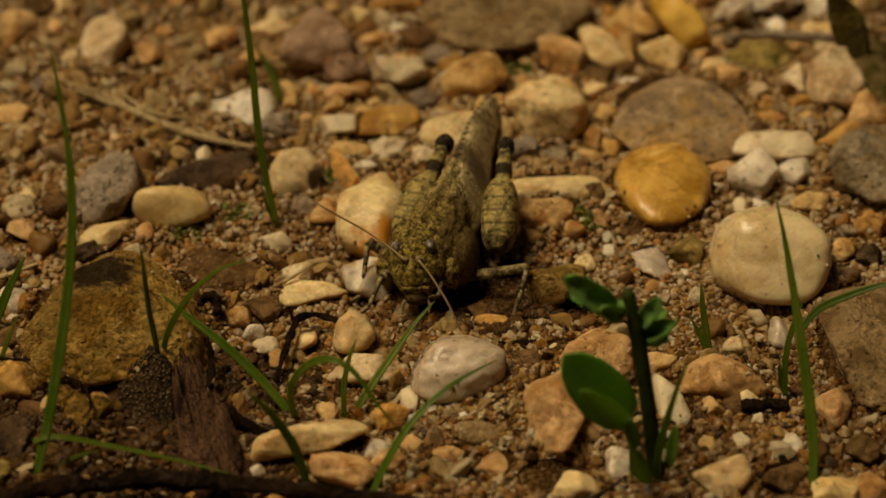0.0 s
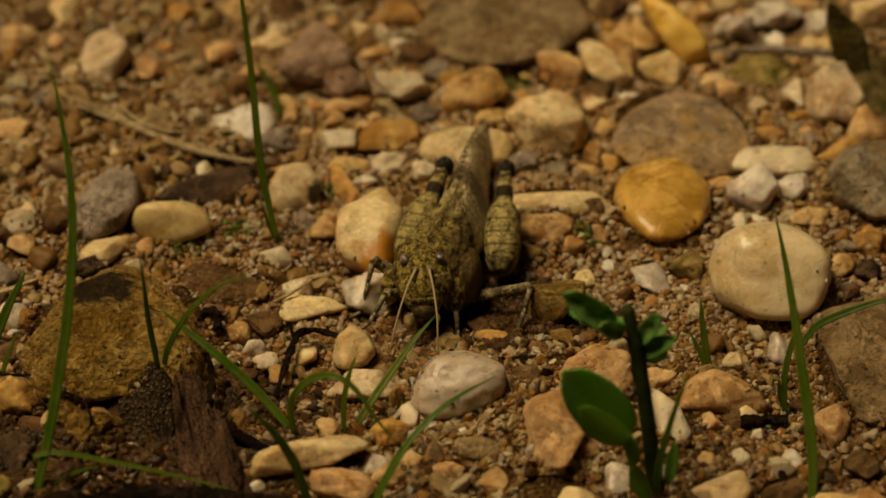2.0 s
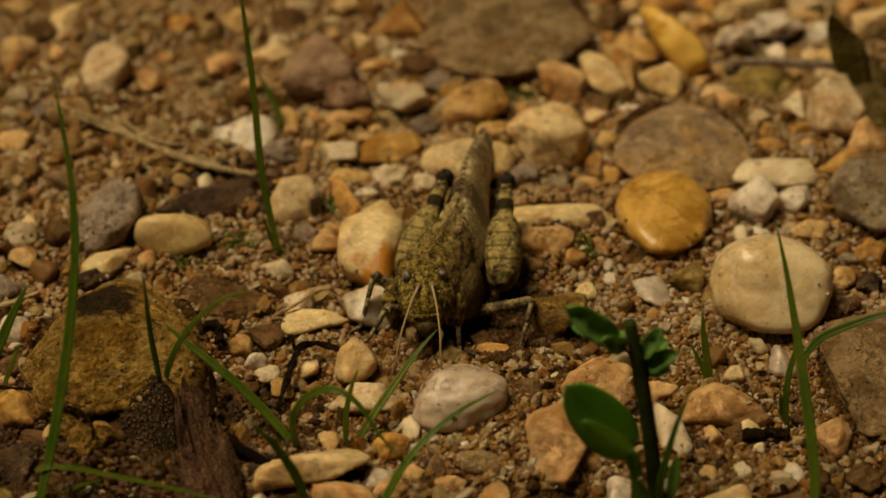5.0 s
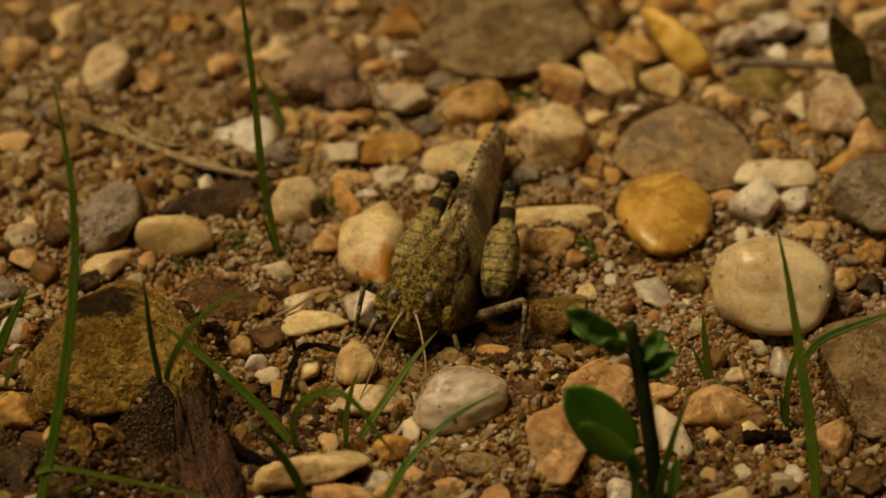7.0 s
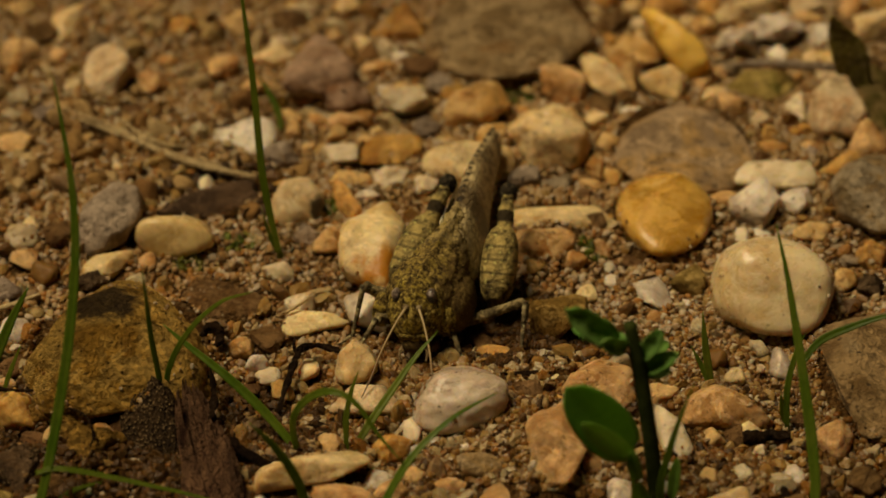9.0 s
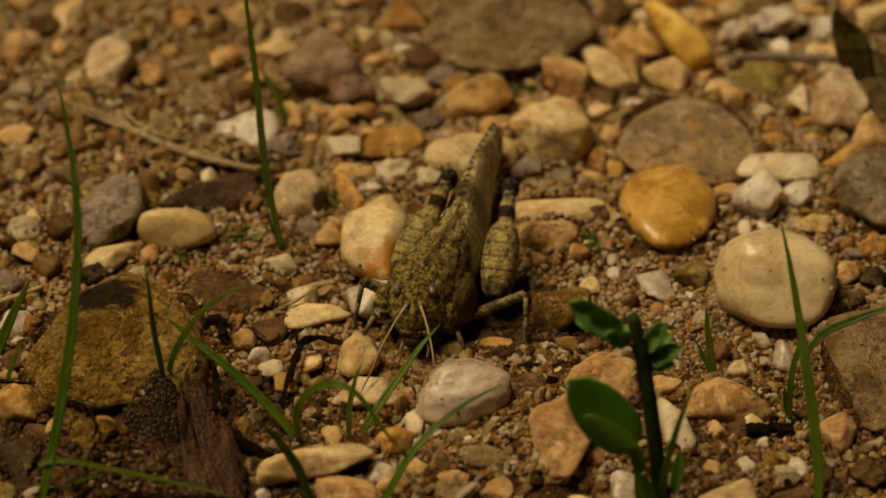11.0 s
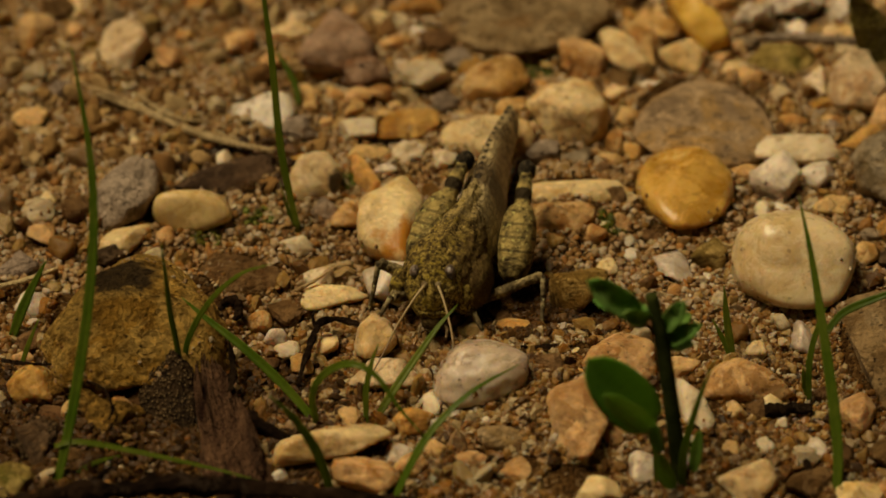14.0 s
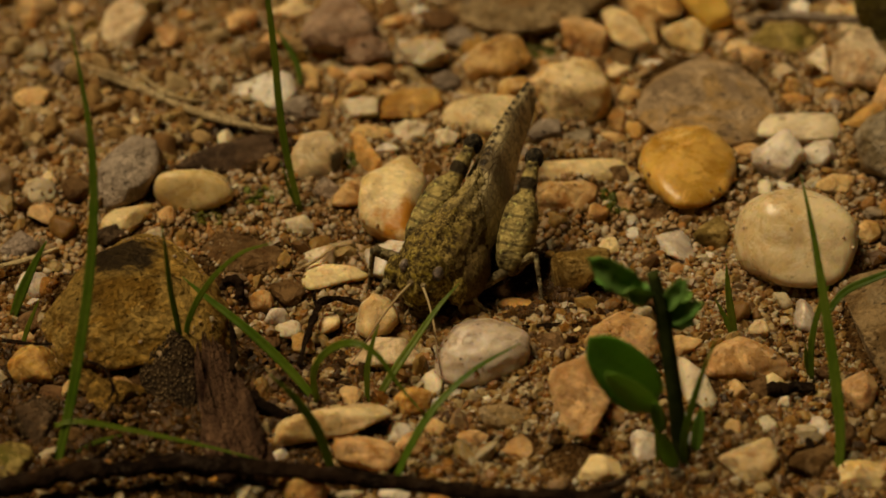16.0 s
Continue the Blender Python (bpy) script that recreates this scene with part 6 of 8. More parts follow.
part("blade", ribbon([Vector(p) - SEED_AT for p in [(15.7, -32.9, 0.0), (15.5, -32.7, 3.5), (16.3, -32.3, 7.9), (17.5, -31.9, 12.2)]], 0.56), MAT["grass"], seedling)
part("blade", ribbon([Vector(p) - SEED_AT for p in [(13.8, -32.6, 0.0), (13.6, -32.1, 3.0), (13.5, -31.6, 5.8)]], 0.37), MAT["grass"], seedling)


# ---- loose pebbles, gravel and sand between the stones ----
# places 2, 4 and 5 paint the grasshopper's underside shade over dark soil
DARK_GROUND = [(-25.0, -26.0, 9.5, 6.0), (4.5, -10.5, 2.8, 2.3), (-14.5, -18.0, 2.4, 1.9), (0.5, -9.5, 3.0, 2.2), (7.5, -12.8, 2.8, 1.7)]


def in_dark_ground(x, y):
    """Which places lie in patches of humus and of shade painted under the insect."""
    deep = np.zeros(np.shape(x), bool)
    for cx, cy, a, b in DARK_GROUND:
        deep |= ((x - cx / 1000) * 1000 / a) ** 2 + ((y - cy / 1000) * 1000 / b) ** 2 < 1
    return deep


def scatter_pebbles(count, area, seed, kinds=(), least=0.6, most=1.8):
    """Loose pebbles between the larger stones; area in millimetres."""
    rng = np.random.default_rng(seed)
    kinds = kinds or ["tan", "brown", "cream", "orange", "grey", "white", "mauve", "cream", "milky", "tan", "white", "ochre", "speckled"]
    tells = {"tan": "small tan sandstone pebble on the sand", "brown": "small brown pebble on the sand", "cream": "small cream quartz pebble on the sand",
             "orange": "small orange pebble on the sand", "grey": "small grey pebble on the sand", "white": "small white quartz chip on the sand",
             "mauve": "small mauve pebble on the sand", "ochre": "small rough ochre pebble on the sand", "milky": "small milky quartz chip on the sand",
             "speckled": "small speckled brown pebble on the sand", "peach": "small peach-tan pebble on the sand", "buff": "small beige limestone pebble on the sand"}
    made = 0
    for _ in range(6000):
        if made >= count:
            break
        x, y = rng.uniform(area[0], area[1]) / 1000, rng.uniform(area[2], area[3]) / 1000
        r = (least + (most - least) * rng.random() ** 1.6) / 1000
        kind = kinds[rng.integers(len(kinds))]
        turn, squash, flat = rng.uniform(0, 360), rng.uniform(0.65, 1.0), rng.uniform(0.55, 0.85)
        if is_free(x, y, r * 0.7) and not in_dark_ground(x, y) and not (x < -0.014 and y > 0.004 and made % 3):
            z = height(x, y) + r * flat * 0.3
            stone("pebble", kind, x * 1000, y * 1000, z * 1000, r * 1000, r * squash * 1000, r * flat * 1000, turn, tells[kind], 20 * seed + made, 2, 34, 0.12, rng.uniform(-15, 15), 3)
            made += 1


def grain_mesh(name, label, material, places, rs, shapes, faces, rng, smooth=False):
    """Grains of radius rs at the places, each turned and squashed in its own way, as one mesh."""
    n = len(rs)
    q = rng.normal(size=(n, 4))
    w, i, j, k = (q / np.linalg.norm(q, axis=1, keepdims=True)).T
    turn = np.array([[1 - 2 * (j * j + k * k), 2 * (i * j - k * w), 2 * (i * k + j * w)], [2 * (i * j + k * w), 1 - 2 * (i * i + k * k), 2 * (j * k - i * w)],
                     [2 * (i * k - j * w), 2 * (j * k + i * w), 1 - 2 * (i * i + j * j)]]).transpose(2, 0, 1)
    size = np.stack([rs, rs * rng.uniform(0.5, 1.0, n), rs * rng.uniform(0.35, 0.85, n)], 1)
    verts = np.einsum("nab,nvb->nva", turn, shapes[rng.integers(14, size=n)] * size[:, None, :]) + places[:, None, :]
    faces = faces[None] + (np.arange(n) * verts.shape[1])[:, None, None]
    me = bpy.data.meshes.new(name)
    me.from_pydata(verts.reshape(-1, 3).tolist(), [], faces.reshape(-1, 3).tolist())
    me.materials.append(MAT[material])
    for p in me.polygons:
        p.use_smooth = smooth
    tagged(new(name, me), label, name, kind="stuff")


def cling_grains(name, label, material, count, small, large, seed):
    """Grains that stick to the flanks of the larger stones and gather at their feet."""
    rng = np.random.default_rng(seed)
    faces = np.array(unit_sphere(1)[1])
    shapes = np.array([worn_stone(1, 1, 1, rng, 0, 26, 0.12, 1)[0] for _ in range(14)])
    places = []
    for v in STONE_SKIN:
        top = v[:, 2].max()
        low = v[(v[:, 2] > 0.0002) & (v[:, 2] < 0.72 * top)]
        size = np.ptp(v[:, 0]) * np.ptp(v[:, 1])
        if len(low) and size > 0.000004:
            patchy = np.array([noise.noise(Vector(p) * 420 + Vector((0, 0, seed))) for p in low.tolist()])
            low = low[patchy + 0.5 * (0.5 - low[:, 2] / top) > 0.12]
            if len(low):
                places.append(low[rng.integers(len(low), size=int(count * size / 0.00006))])
    places = np.concatenate(places)
    rs = small + (large - small) * rng.random(len(places)) ** 2.2
    grain_mesh(name, label, material, places, rs, shapes, faces, rng)


def scatter_grains(name, label, material, count, small, large, bias, level, area, sink, seed, grow):
    """Thousands of loose grains as one mesh; each is a worn block of its own size and turn."""
    rng = np.random.default_rng(seed)
    faces = np.array(unit_sphere(level)[1])
    shapes = np.array([worn_stone(1, 1, 1, rng, 0, 26, 0.12, level)[0] for _ in range(14)])
    x0, x1, y0, y1 = area
    xs, ys = rng.uniform(x0, x1, count), rng.uniform(y0, y1, count)
    rs = small + (large - small) * rng.random(count) ** bias
    keep = is_free(xs, ys, grow * rs)
    drift = np.array([noise.noise(Vector((x * 140, y * 140, seed))) if k else -1 for x, y, k in zip(xs.tolist(), ys.tolist(), keep.tolist())])
    keep &= rng.random(count) < 0.85 + 0.8 * drift
    if material != "humus":
        keep &= ~in_dark_ground(xs, ys) | (rng.random(count) < (0.12 if "sand" in material else 0.04))
    xs, ys, rs = xs[keep], ys[keep], rs[keep]
    zs = np.array([height(x, y) for x, y in zip(xs.tolist(), ys.tolist())]) + bank(xs, ys) + rs * sink
    grain_mesh(name, label, material, np.stack([xs, ys, zs], 1), rs, shapes, faces, rng, level > 2 or "sand" in name)


# crumbs of dark soil that also carry the shade cast by the belly
scatter_grains("humus", "dark earth crumbs that deepen the shade beside the grasshopper", "humus", 2600, 0.00012, 0.0005, 1.8, 1, (0.003, 0.012, -0.0155, -0.0100), 0.5, 59, 0.0)
scatter_pebbles(48, (11, 42, 8, 36), 62, ["tan", "cream", "peach", "buff", "tan", "cream", "milky", "orange"], 1.0, 2.3)
scatter_pebbles(26, (-42, -8, 12, 42), 63, ["tan", "buff", "tan", "ochre", "peach"], 0.8, 1.9)
scatter_pebbles(70, (-42, 44, -40, 20), 41)
scatter_pebbles(40, (-10, 40, 2, 34), 61)
scatter_grains("earth_clods", "crumbly brown clods of earth behind the pebbles", "clod", 1100, 0.0003, 0.0015, 2.6, 3, (-0.048, -0.006, 0.004, 0.056), 0.3, 53, 0.3)
scatter_grains("gravel", "coarse mixed cream, tan and brown gravel between the stones", "gravel", 620, 0.0006, 0.0016, 1.5, 3, (-0.046, 0.046, -0.040, 0.060), 0.25, 83, 0.75)
scatter_grains("gravel", "loose mixed brown, tan and white gravel between the pebbles", "gravel", 1900, 0.0003, 0.0011, 2.0, 2, (-0.048, 0.048, -0.042, 0.062), 0.3, 7, 0.1)
scatter_grains("sand", "coarse quartz sand grains on the earth", "sand", 84000, 0.00010, 0.00044, 2.4, 1, (-0.044, 0.044, -0.015, 0.052), 0.35, 11, -0.4)
scatter_grains("sand", "damp glistening front quartz sand, darkened for foreground shade", "shaded_damp_sand", 50000, 0.00011, 0.00046, 2.4, 1, (-0.042, 0.042, -0.038, -0.011), 0.35, 17, -0.4)
scatter_grains("fine_sand", "fine tan and white quartz sand on the earth", "fine_sand", 42000, 0.00007, 0.00018, 1.3, 0, (-0.042, 0.042, -0.018, 0.046), 0.5, 13, -1.0)
scatter_grains("fine_sand", "fine damp front sand, darkened for foreground shade", "shaded_damp_sand", 34000, 0.00008, 0.0002, 1.4, 0, (-0.040, 0.040, -0.038, -0.014), 0.5, 19, -1.0)
scatter_grains("sand", "dry pale tan sand drifted between the far pebbles", "dry_sand", 30000, 0.00012, 0.00036, 1.8, 1, (-0.048, 0.046, 0.004, 0.062), 0.5, 27, -0.6)
scatter_grains("fine_sand", "fine clear quartz sand before the cream pebble", "clear_sand", 26000, 0.00009, 0.00026, 1.6, 1, (0.004, 0.040, -0.036, -0.006), 0.55, 33, -0.8)
scatter_grains("fine_sand", "fine clear quartz sand round the front pebbles", "clear_sand", 14000, 0.00009, 0.00026, 1.6, 1, (-0.012, 0.006, -0.036, -0.014), 0.55, 35, -0.8)
scatter_grains("humus", "dark rotted plant crumbs between the stones", "humus", 12000, 0.00012, 0.00055, 1.8, 1, (-0.037, -0.009, -0.037, -0.017), 0.6, 23, 0.0)
scatter_grains("humus", "dark rotted plant crumbs behind the pebbles", "humus", 500, 0.0002, 0.0007, 1.8, 1, (-0.023, -0.012, 0.004, 0.011), 0.6, 29, 0.0)
# soil crumbs strewn thickly to blacken the shadow below the body
scatter_grains("humus", "dark earth crumbs that deepen the shade under the grasshopper", "humus", 4200, 0.00012, 0.0005, 1.8, 1, (-0.003, 0.0085, -0.0140, -0.0065), 0.6, 31, 0.0)
# added crumbs stand in for the deep shade in the front gaps
scatter_grains("humus", "dark earth crumbs standing in for shaded gaps between front pebbles", "humus", 1500, 0.00015, 0.0006, 1.8, 1, (-0.012, 0.034, -0.037, -0.017), 0.5, 37, 0.0)
scatter_grains("quartz_grains", "coarse glassy white and amber grains between the front pebbles", "quartz", 1100, 0.0003, 0.0008, 1.8, 2, (-0.036, 0.036, -0.036, -0.010), 0.35, 45, 0.4)
scatter_grains("quartz_grains", "pale glassy quartz crystals lying on damp sand", "quartz", 1500, 0.0002, 0.00055, 1.6, 1, (-0.014, 0.012, -0.033, -0.012), 0.55, 43, -0.2)
scatter_grains("quartz_grains", "pale glassy quartz crystals among the gravel", "quartz", 1500, 0.0002, 0.0005, 1.8, 1, (-0.030, 0.036, -0.034, 0.006), 0.55, 47, -0.2)
scatter_grains("quartz_grains", "clear white quartz grains in the damp gravel", "clear_sand", 2400, 0.00025, 0.0006, 1.8, 2, (-0.019, 0.036, -0.035, 0.004), 0.4, 49, 0.0)
cling_grains("sand", "sand grains clinging to the flanks of the stones", "sand", 42, 0.00009, 0.00028, 91)
for seed, (x, y) in enumerate([(-16.1, 0.7), (11.9, -1.0), (-9.6, 5.2), (-20.1, -2.0), (6.4, 21.0), (20.5, 12.5)]):
    scatter_grains("moss", "small cushion of green moss in the sand", "moss_tuft", 110, 0.00012, 0.0004, 1.5, 1, (x / 1000 - 0.0011, x / 1000 + 0.0011, y / 1000 - 0.0010, y / 1000 + 0.0010), 0.7, 71 + seed, -0.5)


# ---- the grasshopper ----
def mottled(name, light, mid, dark, scale=900, spots=0.5, rough=0.7, grit=0.00018, green=None, soft=0.0, blotch=0.35):
    """Camouflage cuticle: crusty lumps, pale on their crowns and dark in the pits, in blotches of two hues."""
    k = Tree(name)
    lump = k.noise(scale * 0.8, 5, 0.7, 0.3)
    grain = k.voronoi(scale * 1.9)
    h = k.math("ADD", lump, k.math("MULTIPLY", grain, -0.22))
    crown = light
    if green:
        crown = k.mix(k.ramp(k.noise(scale * 0.22, 4, 0.6, 0.5), [(0.42, 0.0), (0.58, 0.9)]), light, green)
    col = k.ramp(h, [(0.24 - soft, dark), (0.33 - soft, tuple(0.5 * (a + b) for a, b in zip(dark, mid))), (0.40, mid)])
    col = k.mix(k.ramp(h, [(0.38, 0.0), (0.50 + soft, 1.0)]), col, crown)
    broad = k.ramp(k.noise(300, 6, 0.7, 0.8), [(0.43, blotch), (0.51, 0.0)])
    col = k.mix(broad, col, tuple(1.8 * v for v in dark))
    spot = k.ramp(k.noise(scale * 1.5, 3, 0.6), [(0.35, spots), (0.39, 0.0)])
    col = k.mix(spot, col, tuple(0.4 * v for v in dark))
    pale = k.ramp(k.noise(scale * 1.9, 3, 0.6), [(0.60, 0.0), (0.65, 0.7)])
    col = k.mix(pale, col, tuple(min(1, 1.5 * v) for v in light))
    k.bump(k.math("ADD", h, k.math("MULTIPLY", k.noise(scale * 4.0, 3, 0.6), 0.3)), grit * 3.0, 0.9)
    return k, col, rough


def plain_mottled(*a, **b):
    k, col, rough = mottled(*a, **b)
    return k.done(col, rough, 0.12)


def banded(name, light, dark, stops, length, scale=1400, bars=0.0, blotch=0.75):
    """A limb with dark and pale rings along its length (its own +y)."""
    k, col, rough = mottled(name, light, tuple(0.55 * v for v in light), dark, scale, 0.6, soft=0.03, blotch=blotch)
    along = k.math("DIVIDE", k.split(1), length)
    along = k.math("ADD", along, k.math("MULTIPLY", k.math("SUBTRACT", k.noise(700, 3), 0.5), 0.08))
    ring = k.ramp(along, stops)
    col = k.mix(ring, col, dark)
    if bars:
        wave = k.math("FRACT", k.math("MULTIPLY", k.math("ADD", k.split(1), k.math("MULTIPLY", k.math("ABSOLUTE", k.split(2)), 0.6)), bars))
        gate = k.ramp(k.noise(900, 3), [(0.42, 0.0), (0.52, 0.6)])
        col = k.mix(k.math("MULTIPLY", k.ramp(wave, [(0.0, 1.0), (0.16, 1.0), (0.24, 0.0)]), gate), col, dark)
    return k.done(col, 0.6, 0.15)


def pronotum_material():
    """Saddle shield: olive granules, yellower on one shoulder, browner down the other flank, with a pale, dark-dashed rear rim."""
    k, col, rough = mottled("pronotum_cuticle", (0.66, 0.51, 0.20), (0.29, 0.205, 0.074), (0.055, 0.036, 0.015), 2100, 0.55, grit=0.00013, green=(0.42, 0.325, 0.060), blotch=0.3)
    wob = k.math("MULTIPLY", k.math("SUBTRACT", k.noise(700, 4), 0.5), 0.004)
    across = k.math("ADD", k.split(0), wob)
    flank = k.ramp(k.math("DIVIDE", across, 0.004), [(0.42, 0.0), (0.58, 0.75)])
    col = k.mix(flank, col, k.mix(k.noise(1800, 4, 0.7), (0.085, 0.052, 0.020), (0.26, 0.17, 0.065)))
    rear = k.ramp(k.math("DIVIDE", k.math("ADD", k.split(1), wob), 0.012), [(0.58, 0.0), (0.68, 0.5), (0.74, 0.25), (0.80, 0.9)])
    col = k.mix(k.math("MULTIPLY", rear, k.ramp(k.noise(1100, 5, 0.7), [(0.44, 0.1), (0.52, 1.0)])), col, (0.80, 0.66, 0.36))
    return k.done(col, rough, 0.12)


def eye_material():
    """Grey-violet above, dark below, with fine facets."""
    k, col, rough = mottled("compound_eye", (0.40, 0.33, 0.31), (0.26, 0.205, 0.185), (0.07, 0.048, 0.043), 2200, 0.5, 0.3, 0.00003)
    low = k.ramp(k.math("ADD", k.math("MULTIPLY", k.split(2), 900.0), k.noise(1500, 2)), [(0.84, 0.95), (0.98, 0.0)])
    return k.done(k.mix(low, col, (0.025, 0.016, 0.014)), 0.28, 0.5)


SKIN = {
    "pronotum": pronotum_material(),
    "head": plain_mottled("head_cuticle", (0.72, 0.57, 0.19), (0.32, 0.23, 0.07), (0.058, 0.038, 0.015), 2100, 0.55, grit=0.00013, green=(0.60, 0.48, 0.070), blotch=0.2),
    "under": plain_mottled("underside_cuticle", (0.22, 0.16, 0.07), (0.12, 0.082, 0.035), (0.05, 0.033, 0.015), 900, 0.5),
    "eye": eye_material(),
    "knee": plain_mottled("dark_knee", (0.11, 0.09, 0.06), (0.04, 0.032, 0.022), (0.018, 0.014, 0.01), 1500, 0.4),
    "femur": banded("hind_thigh_cuticle", (0.80, 0.64, 0.27), (0.035, 0.022, 0.010),
                    [(0.0, 0.35), (0.10, 0.1), (0.60, 0.05), (0.665, 0.1), (0.69, 0.95), (0.75, 0.95), (0.77, 0.0), (0.90, 0.0), (0.92, 0.95)], 0.0104, 1000, 820.0, 0.2),
    "leg": banded("leg_cuticle", (0.78, 0.64, 0.36), (0.045, 0.030, 0.015),
                  [(0.0, 0.2), (0.2, 0.0), (0.28, 0.55), (0.36, 0.55), (0.44, 0.0), (0.6, 0.0), (0.68, 0.6), (0.78, 0.6), (0.86, 0.1)], 0.0042, blotch=0.35),
    "shin": banded("shin_cuticle", (0.82, 0.68, 0.42), (0.03, 0.02, 0.01),
                   [(0.0, 0.6), (0.12, 0.0), (0.25, 0.0), (0.32, 0.65), (0.45, 0.65), (0.5, 0.0), (0.62, 0.0), (0.7, 0.65), (0.85, 0.65), (0.92, 0.1)], 0.0038, blotch=0.35),
    "palp": plain_mottled("pale_palp", (0.55, 0.45, 0.30), (0.42, 0.32, 0.19), (0.2, 0.14, 0.08), 1800, 0.3),
}


def wing_material():
    """Mottled tan wing: a net of veins, a large pale shoulder patch, dark and pale bands behind it, dark dashes on the fold."""
    k = Tree("forewing")
    y, x = k.split(1), k.split(0)
    col = k.ramp(k.noise(700, 6, 0.68, 0.5), [(0.34, (0.34, 0.24, 0.12)), (0.44, (0.66, 0.51, 0.29)), (0.56, (0.96, 0.79, 0.50))])
    net = k.t.nodes.new("ShaderNodeTexVoronoi")
    net.feature = "DISTANCE_TO_EDGE"
    net.inputs["Scale"].default_value = 1500
    longer = k.t.nodes.new("ShaderNodeVectorMath")
    longer.operation = "MULTIPLY"
    k.link(k.co, longer.inputs[0])
    longer.inputs[1].default_value = (1.4, 0.55, 1.4)
    k.link(longer.outputs[0], net.inputs["Vector"])
    wob = k.math("MULTIPLY", k.math("SUBTRACT", k.noise(420, 4), 0.5), 0.004)
    along = k.math("DIVIDE", k.math("ADD", y, wob), 0.026)
    bands = k.ramp(along, [(0.24, 0.0), (0.27, 0.95), (0.44, 0.95), (0.46, 0.0), (0.61, 0.0), (0.63, 0.8), (0.71, 0.8), (0.74, 0.0)])
    col = k.mix(bands, col, k.mix(k.noise(1500, 4, 0.7), (0.86, 0.69, 0.38), (0.99, 0.86, 0.56)))
    dark = k.ramp(along, [(0.44, 0.0), (0.47, 0.85), (0.56, 0.8), (0.60, 0.0)])
    col = k.mix(dark, col, (0.12, 0.078, 0.038))
    tip = k.math("MULTIPLY", k.ramp(along, [(0.30, 0.4), (0.70, 0.5), (0.76, 0.85)]), k.ramp(k.noise(1300, 4, 0.65), [(0.44, 1.0), (0.50, 0.0)]))
    col = k.mix(tip, col, (0.16, 0.11, 0.058))
    vein = k.ramp(net.outputs["Distance"], [(0.03, 0.45), (0.11, 0.0)])
    col = k.mix(vein, col, (0.10, 0.068, 0.036))
    # dark dashes along the folded ridge, which follows the body's bow
    u = k.math("DIVIDE", k.math("SUBTRACT", y, 0.010), 0.006)
    bow = k.math("MULTIPLY", k.math("EXPONENT", k.math("MULTIPLY", k.math("MULTIPLY", u, u), -1.0)), 0.00105)
    off = k.math("ADD", k.math("SUBTRACT", x, bow), k.math("MULTIPLY", wob, 0.08))
    edge = k.ramp(k.math("DIVIDE", k.math("ABSOLUTE", k.math("ADD", off, 0.00015)), 0.001), [(0.25, 1.0), (0.45, 0.0)])
    dash = k.math("FRACT", k.math("ADD", k.math("MULTIPLY", y, 1000.0), k.math("MULTIPLY", wob, 500.0)))
    edge = k.math("MULTIPLY", edge, k.ramp(dash, [(0.40, 0.0), (0.46, 0.92), (0.86, 0.92), (0.92, 0.0)]))
    col = k.mix(edge, col, (0.035, 0.024, 0.014))
    k.bump(k.math("ADD", k.noise(1600, 4, 0.6), k.math("MULTIPLY", vein, -1.2)), 0.00014, 0.8)
    return k.done(col, 0.5, 0.35)


SKIN["wing"] = wing_material()


def antenna_material():
    k = Tree("antenna_cuticle")
    t = k.math("DIVIDE", k.split(1), 0.008)
    col = k.ramp(t, [(0.0, (0.66, 0.52, 0.30)), (0.45, (0.54, 0.38, 0.19)), (0.75, (0.30, 0.17, 0.08)), (1.0, (0.15, 0.075, 0.04))])
    ring = k.math("FRACT", k.math("MULTIPLY", k.split(1), 2600.0))
    k.bump(ring, 0.00004, 0.6)
    return k.done(col, 0.5, 0.4)


SKIN["antenna"] = antenna_material()


def skin_rings(rings, bump=0.0, freq=900):
    """A closed skin through rings of points (millimetres), roughened by fine grain."""
    bm = bmesh.new()
    rows = []
    for ring in rings:
        c = sum((Vector(p) for p in ring), Vector()) / len(ring)
        row = []
        for p in ring:
            q = Vector(p) / 1000
            out = (Vector(p) - c).normalized()
            q += out * bump / 1000 * (noise.noise(q * freq) + 0.6 * noise.noise(q * freq * 2.3))
            row.append(bm.verts.new(q))
        rows.append(row)
    n = len(rows[0])
    for a, b in zip(rows, rows[1:]):
        for j in range(n):
            bm.faces.new((a[j], a[(j + 1) % n], b[(j + 1) % n], b[j]))
    bm.faces.new(rows[0]), bm.faces.new(list(reversed(rows[-1])))
    bmesh.ops.recalc_face_normals(bm, faces=bm.faces)
    return bm


def midline(y):
    """The body's slight sideways bow."""
    return 1.05 * math.exp(-(((y - 10.0) / 6.0) ** 2))


def body_rings(rows, steps=6, power=2.3, keel=0.0, sides=56, bow=True):
    """Rings across the body: each row is y, middle z, half-width, rise, drop."""
    rings = []
    for y, zc, w, up, dn in blend_rows(rows, steps):
        ring = []
        for i in range(sides):
            th = 2 * math.pi * i / sides
            c, s = math.cos(th), math.sin(th)
            x = w * math.copysign(abs(c) ** (2 / power), c)
            z = (up if s > 0 else dn) * math.copysign(abs(s) ** (2 / power), s)
            if s > 0:
                z += keel * math.exp(-((x / 0.28) ** 2)) + 0.5 * keel * math.exp(-(((abs(x) - 0.62 * w) / 0.22) ** 2))
            ring.append((x + (midline(y) if bow else 0.0), y, zc + z))
        rings.append(ring)
    return rings


